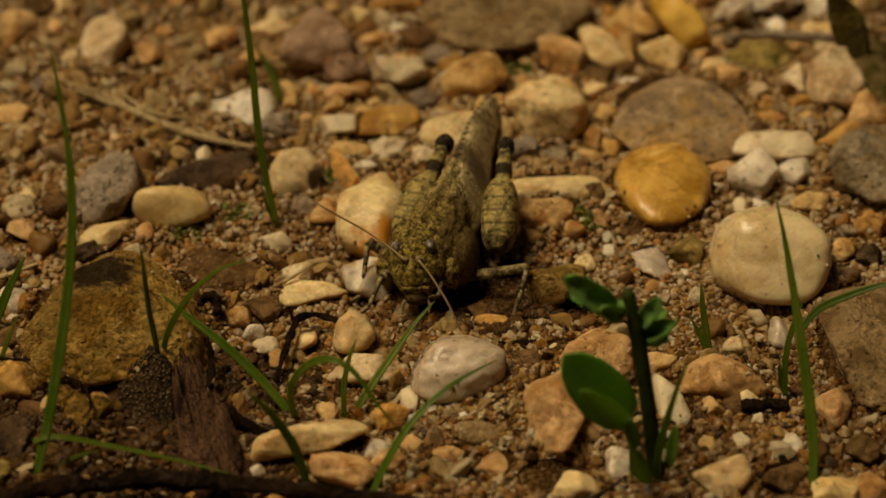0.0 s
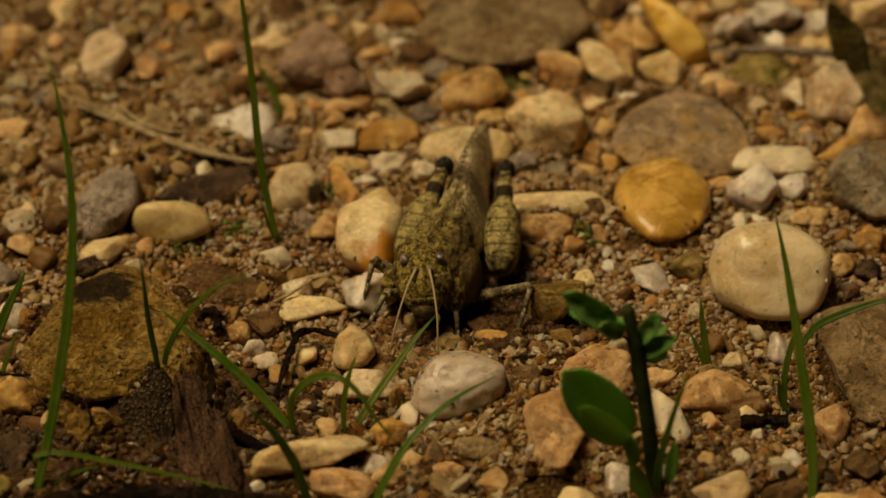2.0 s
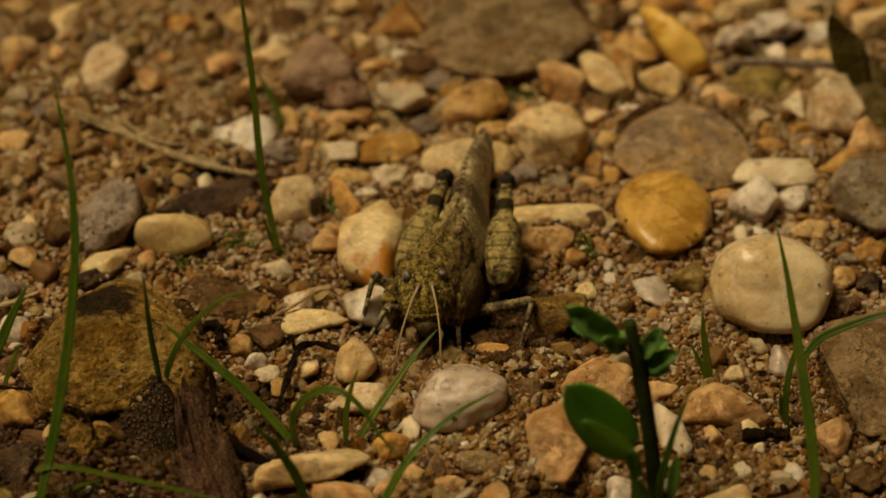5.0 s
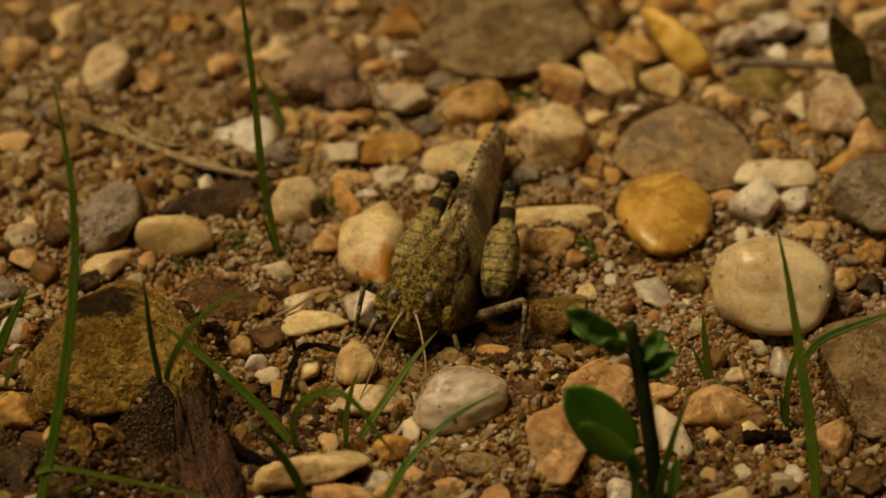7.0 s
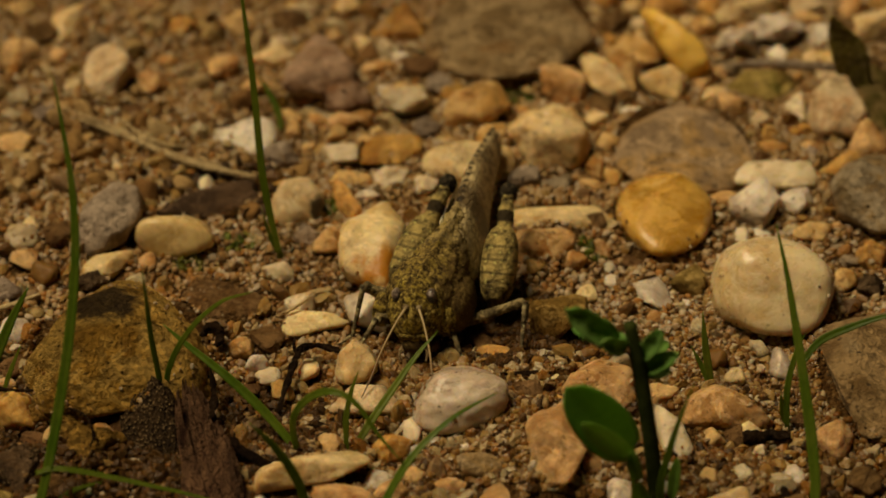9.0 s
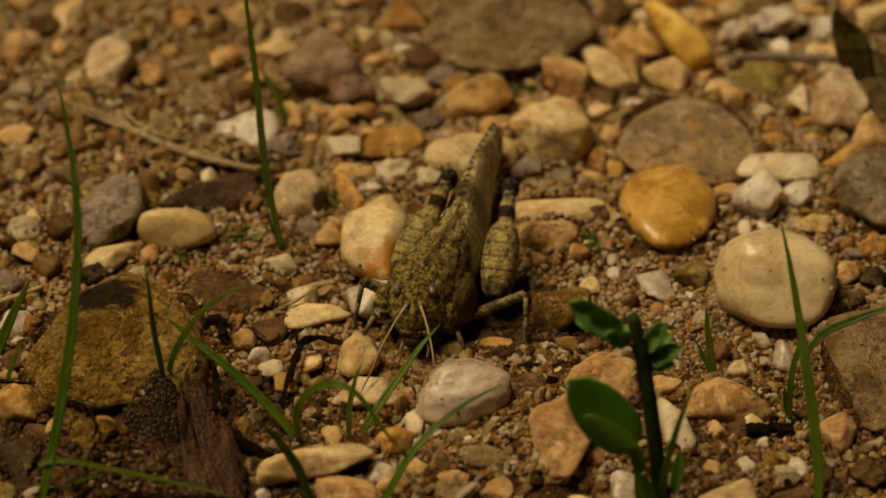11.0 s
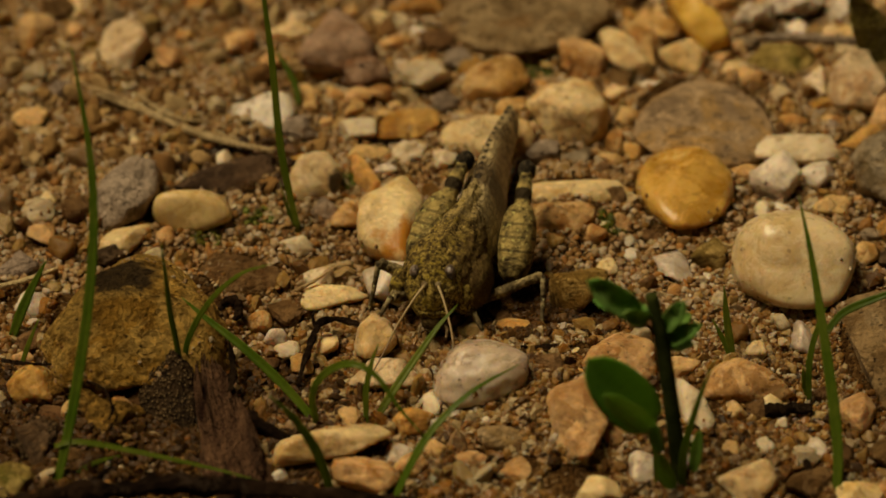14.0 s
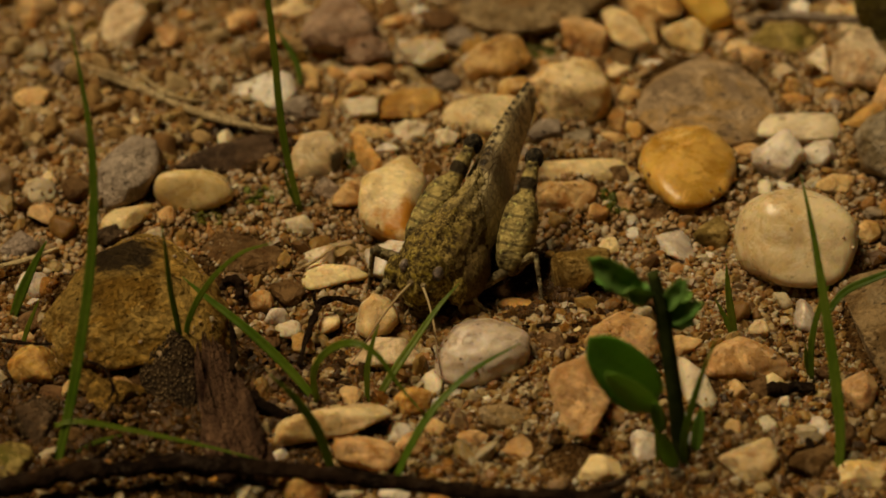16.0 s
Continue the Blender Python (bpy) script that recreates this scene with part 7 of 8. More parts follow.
def wing(side):
    """One forewing folded like half a roof, from the shoulder to the tip."""
    bm = bmesh.new()
    rows = []
    shape = [(5.8, 5.5, 2.5, 3.4), (7.4, 6.2, 2.6, 3.2), (9.5, 6.95, 2.6, 3.1), (13, 6.85, 2.35, 3.2), (17, 6.45, 1.95, 3.4), (21, 5.85, 1.55, 3.6), (23.8, 5.4, 1.2, 3.8), (25.0, 5.15, 0.85, 4.2), (25.4, 5.0, 0.5, 4.6)]
    lap = 0.06 if side > 0 else 0.0
    for y, ridge, w, low in blend_rows(shape, 7):
        top, under = [], []
        for j in range(13):
            t = j / 12
            x = w * (0.30 * min(1, t / 0.22) + 0.70 * max(0, (t - 0.22) / 0.78) ** 0.8)
            z = ridge + lap - 0.10 * min(1, t / 0.22) - (ridge - low) * max(0, (t - 0.22) / 0.78) ** 1.15
            vein = 0.02 * math.sin(t * 34 + y * 0.4)
            p = Vector((midline(y) + side * ((x if side > 0 else 0.62 * x) - 0.12), y, z + vein)) / 1000
            top.append(bm.verts.new(p))
            under.append(bm.verts.new(p - Vector((side * 0.00006, 0, 0.00006))))
        rows.append(top + list(reversed(under)))
    n = len(rows[0])
    for a, b in zip(rows, rows[1:]):
        for j in range(n):
            bm.faces.new((a[j], a[(j + 1) % n], b[(j + 1) % n], b[j]))
    bm.faces.new(rows[0]), bm.faces.new(list(reversed(rows[-1])))
    bmesh.ops.recalc_face_normals(bm, faces=bm.faces)
    return bm


def blob(rx, ry, rz, at=(0, 0, 0), level=4, lump=0.0, freq=900, shape=None):
    """A rounded lump in millimetres with fine grain on it."""
    dirs, faces = unit_sphere(level)
    bm = bmesh.new()
    vs = []
    for d in dirs:
        p = Vector((d[0] * rx, d[1] * ry, d[2] * rz))
        if shape:
            p = shape(p)
        p = (p + Vector(at)) / 1000
        p += Vector(d) * lump / 1000 * (noise.noise(p * freq) + 0.6 * noise.noise(p * freq * 2.2))
        vs.append(bm.verts.new(p))
    for f in faces:
        bm.faces.new([vs[i] for i in f])
    return bm


NECK = Vector((0, 3.6, 4.6))


def head_shape(p):
    """Blunt, slightly slanting face with a ridge down its middle, narrow at the mouth."""
    t = p.z / 2.85
    q = Vector((p.x * (1.0 - 0.20 * max(0, -t) - 0.10 * max(0, t)), p.y, p.z))
    if p.y < 0:
        q.y -= 0.28 * math.exp(-((p.x / 0.42) ** 2)) * max(0, 1 - abs(t - 0.1))
        q.y -= 0.10 * math.exp(-(((abs(p.x) - 1.05) / 0.2) ** 2)) * max(0, 0.8 - abs(t + 0.2))
    q.y += 0.20 * p.z
    return q


def limb(rows, sides=20, grain=0.05):
    """A thigh along +y; each row is y, half-width, half-height (millimetres)."""
    rings = []
    for y, w, h in blend_rows(rows, 6):
        ring = []
        for i in range(sides):
            th = 2 * math.pi * i / sides
            c, s = math.cos(th), math.sin(th)
            ring.append((w * math.copysign(abs(c) ** 0.8, c), y, h * math.copysign(abs(s) ** 0.8, s)))
        rings.append(ring)
    return skin_rings(rings, grain, 1600)


def along_pose(a, b):
    """The pose at a whose +y points to b, millimetres."""
    a, b = Vector(a), Vector(b)
    return Matrix.Translation(a / 1000) @ (b - a).to_track_quat("Y", "Z").to_matrix().to_4x4()


def thin_leg(name, hip, knee, foot, thick):
    """Front or middle leg: thigh, shin and foot; moves about its hip."""
    hip, knee, foot = Vector(hip), Vector(knee), Vector(foot)
    up = (knee - hip).length
    leg = part(name, limb([(0, 0.3, 0.35), (up * 0.3, thick, thick * 1.1), (up * 0.75, thick * 0.8, thick * 0.9), (up * 0.95, thick * 0.85, thick), (up, thick * 0.4, thick * 0.5)]),
               SKIN["leg"], grasshopper, "mottled pale and dark leg")
    m = along_pose(hip, knee)
    leg.matrix_basis = m
    down = (foot - knee).length
    shin = part("shin", limb([(0, 0.24, 0.26), (down * 0.2, 0.19, 0.2), (down * 0.9, 0.15, 0.16), (down, 0.12, 0.12)], 12, 0.03), SKIN["shin"], leg, "thin dark-ringed shin")
    shin.matrix_basis = m.inverted() @ along_pose(knee, foot)
    toe = foot + Vector(((foot - hip).x * 0.22, -1.3, 0.05))
    tarsus = part("foot", limb([(0, 0.14, 0.14), (0.5, 0.17, 0.15), (1.0, 0.13, 0.12), (1.5, 0.06, 0.06)], 10, 0.02), SKIN["shin"], leg, "small clawed foot")
    tarsus.matrix_basis = m.inverted() @ along_pose(foot, toe)
    return leg


grasshopper = tagged(new("grasshopper"), "mottled olive-brown grasshopper with folded banded wings on the gravel", "grasshopper")

part("pronotum", skin_rings(body_rings([(2.6, 3.5, 2.5, 2.3, 1.6), (3.4, 3.5, 2.8, 2.75, 1.9), (4.6, 3.5, 3.05, 3.0, 2.1), (5.6, 3.6, 2.85, 2.95, 2.0), (7.0, 4.1, 2.3, 2.75, 1.7),
     (8.4, 4.9, 1.65, 2.15, 1.0), (9.6, 5.65, 1.1, 1.5, 0.5), (10.6, 6.35, 0.8, 0.9, 0.3), (11.2, 6.95, 0.2, 0.25, 0.1)], 10, 1.75, 0.30, 120), 0.19, 2000), SKIN["pronotum"], grasshopper, "granular olive-brown saddle shield")
part("thorax", skin_rings(body_rings([(3.0, 2.4, 1.8, 1.2, 1.2), (4.4, 2.4, 2.9, 1.5, 1.6), (6.8, 2.6, 2.6, 1.8, 1.8), (10.5, 3.4, 1.9, 1.8, 1.8)], 6), 0.08), SKIN["pronotum"], grasshopper, "mottled brown thorax")
part("flank_plate", blob(1.5, 2.5, 2.3, (2.65, 5.0, 2.7), 4, 0.08, 1700), SKIN["pronotum"], grasshopper, "brown plate on the side of the thorax")
part("abdomen", skin_rings(body_rings([(9.5, 3.5, 2.0, 1.7, 1.7), (13, 3.5, 1.75, 1.7, 1.5), (17, 3.7, 1.3, 1.2, 1.2), (20, 4.0, 0.7, 0.7, 0.7), (21, 4.1, 0.3, 0.3, 0.3)], 8), 0.06), SKIN["under"], grasshopper, "ringed brown abdomen")
part("forewing", wing(1), SKIN["wing"], grasshopper, "folded brown wing with pale and dark bands")
part("forewing", wing(-1), SKIN["wing"], grasshopper, "folded brown wing with pale and dark bands")

# the head, which turns on the neck
head = part("head", blob(2.2, 1.6, 2.75, Vector((0, 2.15, 3.5)) - NECK, 5, 0.11, 2000, head_shape), SKIN["head"], grasshopper, "mottled yellow-olive head")
for s in (-1, 1):
    part("eye", blob(0.40, 0.55, 0.58, Vector((1.32 * s, 1.78, 5.0)) - NECK, 3, 0.05, 1800), SKIN["eye"], head, "grey-violet compound eye")
    part("palp", tube([Vector(p) - NECK for p in ((0.75 * s, 0.95, 1.25), (1.05 * s, 0.35, 0.85), (1.0 * s, -0.1, 0.35))], [0.13, 0.12, 0.09], 10, 8), SKIN["palp"], head, "pale mouth feeler")
    part("antenna_socket", blob(0.26, 0.24, 0.28, Vector((0.52 * s, 0.75, 4.45)) - NECK, 2, 0.02), SKIN["palp"], head)
# the shield's hanging side lobes, beaded along their front edge
for s in (-1, 1):
    lobe = part("side_lobe", blob(0.75, 1.15, 1.4, (2.55 * s, 3.0, 2.6), 4, 0.16, 1900), SKIN["head"], grasshopper, "granular side lobe of the shield")
    for i in range(7):
        th = radians(-150 + 22 * i)
        part("bead", blob(0.13, 0.15, 0.15, (2.85 * s, 3.0 + 1.14 * math.cos(th + 0.6), 2.6 + 1.38 * math.sin(th + 0.6)), 2), SKIN["palp"], lobe, "pale bead on the lobe's edge")
part("upper_lip", blob(0.95, 0.45, 0.62, Vector((0, 0.75, 1.25)) - NECK, 3, 0.06, 1600), SKIN["under"], head, "dark folded mouth plate")
part("brow", blob(1.15, 0.32, 0.22, Vector((0, 0.62, 2.15)) - NECK, 3, 0.06, 1600), SKIN["head"], head, "yellow ridge over the mouth")

# the jumping legs
for hip, knee, foot in (((5.35, 6.2, 2.5), (4.0, 15.3, 6.3), (5.75, 8.4, 0.5)), ((-2.2, 5.8, 2.6), (-0.85, 14.6, 6.4), (-3.1, 8.6, 0.5))):
    leg = part("hind_thigh", limb([(0, 0.5, 0.6), (0.8, 1.1, 1.25), (2.4, 1.38, 1.7), (4.6, 1.36, 1.7), (5.9, 1.05, 1.3), (6.7, 0.60, 0.75), (7.6, 0.66, 0.78), (8.8, 0.5, 0.62), (9.5, 0.5, 0.62), (10.2, 0.4, 0.5), (10.5, 0.2, 0.3)], 28, 0.06),
               SKIN["femur"], grasshopper, "thick yellow-olive thigh with dark rings")
    m = along_pose(hip, knee)
    leg.matrix_basis = m
    part("knee", blob(0.72, 0.86, 0.84, (0, 9.9, 0.02), 3, 0.05, 1600), SKIN["knee"], leg, "blackish knee")
    for i in range(9):
        reach = 1.24 - 0.035 * (i - 3) ** 2 * (1.0 if i > 3 else 0.5)
        part("thigh_ridge", blob(0.17, 0.20, 0.30, ((1 if hip[0] > 0 else -1) * reach, 1.2 + 0.58 * i, 0.25), 2), SKIN["palp"], leg, "pale bead on the thigh's rim")
    shin = part("hind_shin", limb([(0, 0.32, 0.36), (1.0, 0.24, 0.26), (6.5, 0.2, 0.22), (8.4, 0.2, 0.2)], 12, 0.03), SKIN["shin"], leg, "thin ringed shin folded under the thigh")
    shin.matrix_basis = m.inverted() @ along_pose(knee, foot)

middle_leg_a = thin_leg("middle_leg", (2.8, 4.5, 1.0), (8.0, 5.4, 3.6), (8.3, 2.8, 0.35), 0.38)
middle_leg_b = thin_leg("middle_leg", (-1.9, 4.4, 2.4), (-4.25, 3.5, 4.1), (-4.7, 1.9, 0.35), 0.46)
front_leg_a = thin_leg("front_leg", (1.6, 3.4, 1.2), (3.1, 2.4, 1.8), (4.2, 1.0, 0.35), 0.42)
front_leg_b = thin_leg("front_leg", (-1.4, 3.2, 1.9), (-2.6, 1.4, 2.8), (-3.5, -0.6, 1.2), 0.44)


def antenna(bend):
    """A ringed thread along +y with a gentle bow."""
    pts = [(0.0, 0.0, 0.0), (bend * 0.3, 1.6, 0.15), (bend * 0.35, 4.0, 0.2), (0.0, 6.2, 0.1), (0.0, 8.0, 0.0)]
    return tube(pts, [0.12, 0.085, 0.08, 0.08, 0.07, 0.035], 30, 8)


antenna_a = part("antenna", antenna(-0.5), SKIN["antenna"], grasshopper, "thin pale antenna with a brown tip")
antenna_b = part("antenna", antenna(0.4), SKIN["antenna"], grasshopper, "thin pale antenna with a brown tip")


def motions():
    """The grasshopper shuffles, nods and sweeps its antennae."""
    walk(grasshopper, [
        (0.0, pose(-0.00224, -0.01290, 0.00020, -2.8, -6.6, -15.2)),
        (0.5, pose(-0.00121, -0.01289, 0.00014, -5.8, -6.2, -10.0)),
        (1.0, pose(-0.00139, -0.01311, 0.00012, -5.7, -5.0, -10.3)),
        (1.5, pose(-0.00181, -0.01319, 0.00006, -4.9, -3.8, -12.3)),
        (2.0, pose(-0.00183, -0.01328, 0.00011, -4.9, -4.4, -12.5)),
        (2.5, pose(-0.00178, -0.01326, 0.00007, -4.5, -4.5, -12.2)),
        (3.0, pose(-0.00178, -0.01330, 0.00009, -4.6, -4.5, -12.1)),
        (3.5, pose(-0.00186, -0.01339, 0.00013, -4.6, -4.2, -12.3)),
        (4.0, pose(-0.00185, -0.01343, 0.00008, -4.1, -4.2, -12.3)),
        (6.5, pose(-0.00213, -0.01403, 0.00013, -2.3, -2.5, -13.3)),
        (7.0, pose(-0.00291, -0.01423, -0.00002, 0.3, -0.8, -17.0)),
        (7.5, pose(-0.00278, -0.01439, -0.00002, 0.1, -0.1, -16.0)),
        (8.0, pose(-0.00280, -0.01440, -0.00000, -0.0, -0.0, -16.0)),
        (8.5, pose(-0.00284, -0.01444, 0.00004, 0.1, 0.3, -16.0)),
        (9.0, pose(-0.00294, -0.01447, -0.00001, -0.5, -0.4, -16.1)),
        (11.5, pose(-0.00314, -0.01495, 0.00009, -0.5, 0.6, -16.1)),
        (12.0, pose(-0.00313, -0.01489, 0.00005, -0.6, 0.6, -16.0)),
        (12.5, pose(-0.00317, -0.01501, 0.00011, -0.6, 0.4, -16.2)),
        (13.0, pose(-0.00313, -0.01493, 0.00008, -0.8, 0.3, -16.1)),
        (13.5, pose(-0.00319, -0.01492, 0.00011, -0.9, 0.9, -16.1)),
        (14.0, pose(-0.00316, -0.01503, 0.00011, -0.8, 0.6, -16.0)),
        (14.5, pose(-0.00342, -0.01544, 0.00007, 0.5, 2.0, -16.9)),
        (15.0, pose(-0.00407, -0.01592, -0.00004, 3.5, 2.7, -21.5)),
        (15.5, pose(-0.00396, -0.01590, -0.00003, 3.2, 2.8, -20.6)),
        (16.0, pose(-0.00396, -0.01610, -0.00000, 3.5, 2.9, -20.7)),
    ])
    walk(head, [
        (0.0, pose(0.00000, 0.00360, 0.00460, -9.0, -1.7, 7.1)),
        (0.5, pose(0.00000, 0.00360, 0.00460, -29.7, -0.5, 22.9)),
        (1.0, pose(0.00000, 0.00360, 0.00460, -28.2, 0.5, 20.2)),
        (1.5, pose(0.00000, 0.00360, 0.00460, -22.5, -1.7, 12.8)),
        (2.0, pose(0.00000, 0.00360, 0.00460, -23.3, -0.4, 11.9)),
        (2.5, pose(0.00000, 0.00360, 0.00460, -20.6, 0.4, 13.4)),
        (3.0, pose(0.00000, 0.00360, 0.00460, -24.6, -0.1, 14.0)),
        (3.5, pose(0.00000, 0.00360, 0.00460, -23.8, -0.4, 14.2)),
        (4.0, pose(0.00000, 0.00360, 0.00460, -24.6, -0.5, 14.4)),
        (6.5, pose(0.00000, 0.00360, 0.00460, -10.2, 1.1, 13.6)),
        (7.0, pose(0.00000, 0.00360, 0.00460, 3.5, -0.1, 4.5)),
        (7.5, pose(0.00000, 0.00360, 0.00460, -0.4, -0.3, 7.2)),
        (8.0, pose(0.00000, 0.00360, 0.00460, 0.0, 0.0, 8.0)),
        (8.5, pose(0.00000, 0.00360, 0.00460, -1.1, -0.8, 8.1)),
        (9.0, pose(0.00000, 0.00360, 0.00460, -8.5, -2.8, 9.2)),
        (11.5, pose(0.00000, 0.00360, 0.00460, -6.5, -3.2, 9.6)),
        (12.0, pose(0.00000, 0.00360, 0.00460, -6.7, -3.0, 10.0)),
        (12.5, pose(0.00000, 0.00360, 0.00460, -7.3, -2.4, 11.4)),
        (13.0, pose(0.00000, 0.00360, 0.00460, -7.5, -2.6, 11.6)),
        (13.5, pose(0.00000, 0.00360, 0.00460, -5.8, -3.4, 11.3)),
        (14.0, pose(0.00000, 0.00360, 0.00460, -8.2, -3.9, 11.0)),
        (14.5, pose(0.00000, 0.00360, 0.00460, -1.1, -2.3, 9.8)),
        (15.0, pose(0.00000, 0.00360, 0.00460, 11.1, -1.4, -3.6)),
        (15.5, pose(0.00000, 0.00360, 0.00460, 8.9, -1.7, 0.2)),
        (16.0, pose(0.00000, 0.00360, 0.00460, 9.2, -1.4, 0.7)),
    ])
    walk(antenna_a, [
        (0.0, pose(0.00087, 0.00072, 0.00493, -53.7, -0.0, -118.2)),
        (0.5, pose(0.00150, 0.00134, 0.00595, -54.7, -0.0, -150.5)),
        (1.0, pose(0.00143, 0.00125, 0.00587, -59.1, -0.0, -152.8)),
        (1.5, pose(0.00110, 0.00097, 0.00561, -46.1, -0.0, -148.9)),
        (2.0, pose(0.00108, 0.00097, 0.00564, -37.5, -0.0, -161.8)),
        (2.5, pose(0.00117, 0.00096, 0.00550, -32.2, -0.0, -163.3)),
        (3.0, pose(0.00117, 0.00104, 0.00571, -33.8, -0.0, -163.5)),
        (3.5, pose(0.00118, 0.00102, 0.00567, -34.5, -0.0, -162.0)),
        (4.0, pose(0.00118, 0.00104, 0.00571, -34.2, -0.0, -162.2)),
        (6.5, pose(0.00121, 0.00085, 0.00497, -28.0, -0.0, -161.0)),
        (7.0, pose(0.00075, 0.00068, 0.00427, -19.6, -0.0, -155.0)),
        (8.0, pose(0.00093, 0.00072, 0.00445, -21.4, -0.0, -155.6)),
        (9.0, pose(0.00097, 0.00075, 0.00492, -26.4, -0.0, -153.4)),
        (11.5, pose(0.00100, 0.00075, 0.00482, -26.0, -0.0, -152.0)),
        (12.0, pose(0.00102, 0.00076, 0.00483, -25.9, -0.0, -152.0)),
        (12.5, pose(0.00109, 0.00079, 0.00485, -26.8, -0.0, -152.1)),
        (13.0, pose(0.00109, 0.00079, 0.00487, -26.9, -0.0, -152.2)),
        (13.5, pose(0.00108, 0.00078, 0.00478, -26.3, -0.0, -151.8)),
        (14.0, pose(0.00106, 0.00078, 0.00491, -27.5, -0.0, -150.6)),
        (14.5, pose(0.00102, 0.00075, 0.00453, -22.1, -0.0, -150.2)),
        (15.0, pose(0.00035, 0.00068, 0.00389, -11.3, -0.0, -149.9)),
        (15.5, pose(0.00055, 0.00068, 0.00401, -12.5, -0.0, -150.5)),
        (16.0, pose(0.00057, 0.00069, 0.00399, -12.6, -0.0, -148.7)),
    ])
    walk(antenna_b, [
        (0.0, pose(-0.00016, 0.00059, 0.00490, 28.7, 0.0, 80.1)),
        (0.5, pose(0.00054, 0.00094, 0.00594, -29.3, -0.0, 137.1)),
        (1.0, pose(0.00045, 0.00089, 0.00588, -38.4, -0.0, 145.5)),
        (1.5, pose(0.00009, 0.00074, 0.00558, -43.4, -0.0, 153.9)),
        (2.0, pose(0.00006, 0.00075, 0.00564, -36.5, -0.0, 169.7)),
        (2.5, pose(0.00016, 0.00072, 0.00551, -31.8, -0.0, 173.0)),
        (3.0, pose(0.00016, 0.00078, 0.00570, -32.7, -0.0, 173.8)),
        (3.5, pose(0.00017, 0.00077, 0.00566, -33.3, -0.0, 174.8)),
        (4.0, pose(0.00018, 0.00078, 0.00570, -32.5, -0.0, 174.6)),
        (6.5, pose(0.00020, 0.00060, 0.00499, -27.6, -0.0, 169.5)),
        (7.0, pose(-0.00029, 0.00060, 0.00427, -20.7, -0.0, 172.1)),
        (8.0, pose(-0.00010, 0.00058, 0.00445, -20.6, -0.0, 170.0)),
        (9.0, pose(-0.00005, 0.00058, 0.00486, -25.1, -0.0, 169.6)),
        (11.5, pose(-0.00002, 0.00058, 0.00476, -25.2, -0.0, 167.2)),
        (12.0, pose(-0.00000, 0.00058, 0.00477, -25.7, -0.0, 165.6)),
        (12.5, pose(0.00007, 0.00058, 0.00481, -27.0, -0.0, 165.0)),
        (13.0, pose(0.00008, 0.00058, 0.00482, -26.4, -0.0, 166.2)),
        (13.5, pose(0.00006, 0.00057, 0.00472, -26.6, -0.0, 164.8)),
        (14.0, pose(0.00004, 0.00058, 0.00484, -27.7, -0.0, 163.4)),
        (14.5, pose(-0.00000, 0.00057, 0.00449, -25.7, -0.0, 163.2)),
        (15.0, pose(-0.00068, 0.00074, 0.00387, -14.6, -0.0, 168.1)),
        (15.5, pose(-0.00049, 0.00068, 0.00398, -14.3, -0.0, 167.4)),
        (16.0, pose(-0.00047, 0.00068, 0.00396, -13.9, -0.0, 168.2)),
    ])
    walk(middle_leg_a, [
        (0.0, pose(0.00280, 0.00450, 0.00100, 17.0, 1.6, -94.8)),
        (0.5, pose(0.00280, 0.00450, 0.00100, 17.1, -0.7, -106.1)),
        (1.0, pose(0.00280, 0.00450, 0.00100, 18.8, -0.7, -103.6)),
        (1.5, pose(0.00280, 0.00450, 0.00100, 21.2, -0.6, -98.7)),
        (2.0, pose(0.00280, 0.00450, 0.00100, 20.1, -0.1, -97.7)),
        (2.5, pose(0.00280, 0.00450, 0.00100, 20.3, -0.3, -98.5)),
        (3.0, pose(0.00280, 0.00450, 0.00100, 20.1, -0.2, -98.3)),
        (3.5, pose(0.00280, 0.00450, 0.00100, 20.1, 0.0, -97.1)),
        (4.0, pose(0.00280, 0.00450, 0.00100, 20.5, -0.0, -96.9)),
        (6.5, pose(0.00280, 0.00450, 0.00100, 22.0, 0.5, -90.0)),
        (7.0, pose(0.00280, 0.00450, 0.00100, 25.4, 0.5, -79.8)),
        (7.5, pose(0.00280, 0.00450, 0.00100, 26.2, -0.0, -80.3)),
        (8.0, pose(0.00280, 0.00450, 0.00100, 26.2, -0.0, -80.2)),
        (8.5, pose(0.00280, 0.00450, 0.00100, 26.3, 0.1, -79.5)),
        (9.0, pose(0.00280, 0.00450, 0.00100, 26.2, 0.2, -78.8)),
        (11.5, pose(0.00280, 0.00450, 0.00100, 26.8, 0.5, -73.7)),
        (12.0, pose(0.00280, 0.00450, 0.00100, 27.2, 0.2, -74.4)),
        (12.5, pose(0.00280, 0.00450, 0.00100, 26.4, 0.8, -72.9)),
        (13.0, pose(0.00280, 0.00450, 0.00100, 26.7, 0.5, -74.0)),
        (13.5, pose(0.00280, 0.00450, 0.00100, 27.3, 0.2, -73.8)),
        (14.0, pose(0.00280, 0.00450, 0.00100, 26.8, 0.6, -73.0)),
        (14.5, pose(0.00280, 0.00450, 0.00100, 28.5, 0.3, -67.0)),
        (15.0, pose(0.00280, 0.00450, 0.00100, 28.5, 2.0, -53.5)),
        (15.5, pose(0.00280, 0.00450, 0.00100, 28.8, 1.5, -55.3)),
        (16.0, pose(0.00280, 0.00450, 0.00100, 28.4, 2.1, -53.2)),
    ])
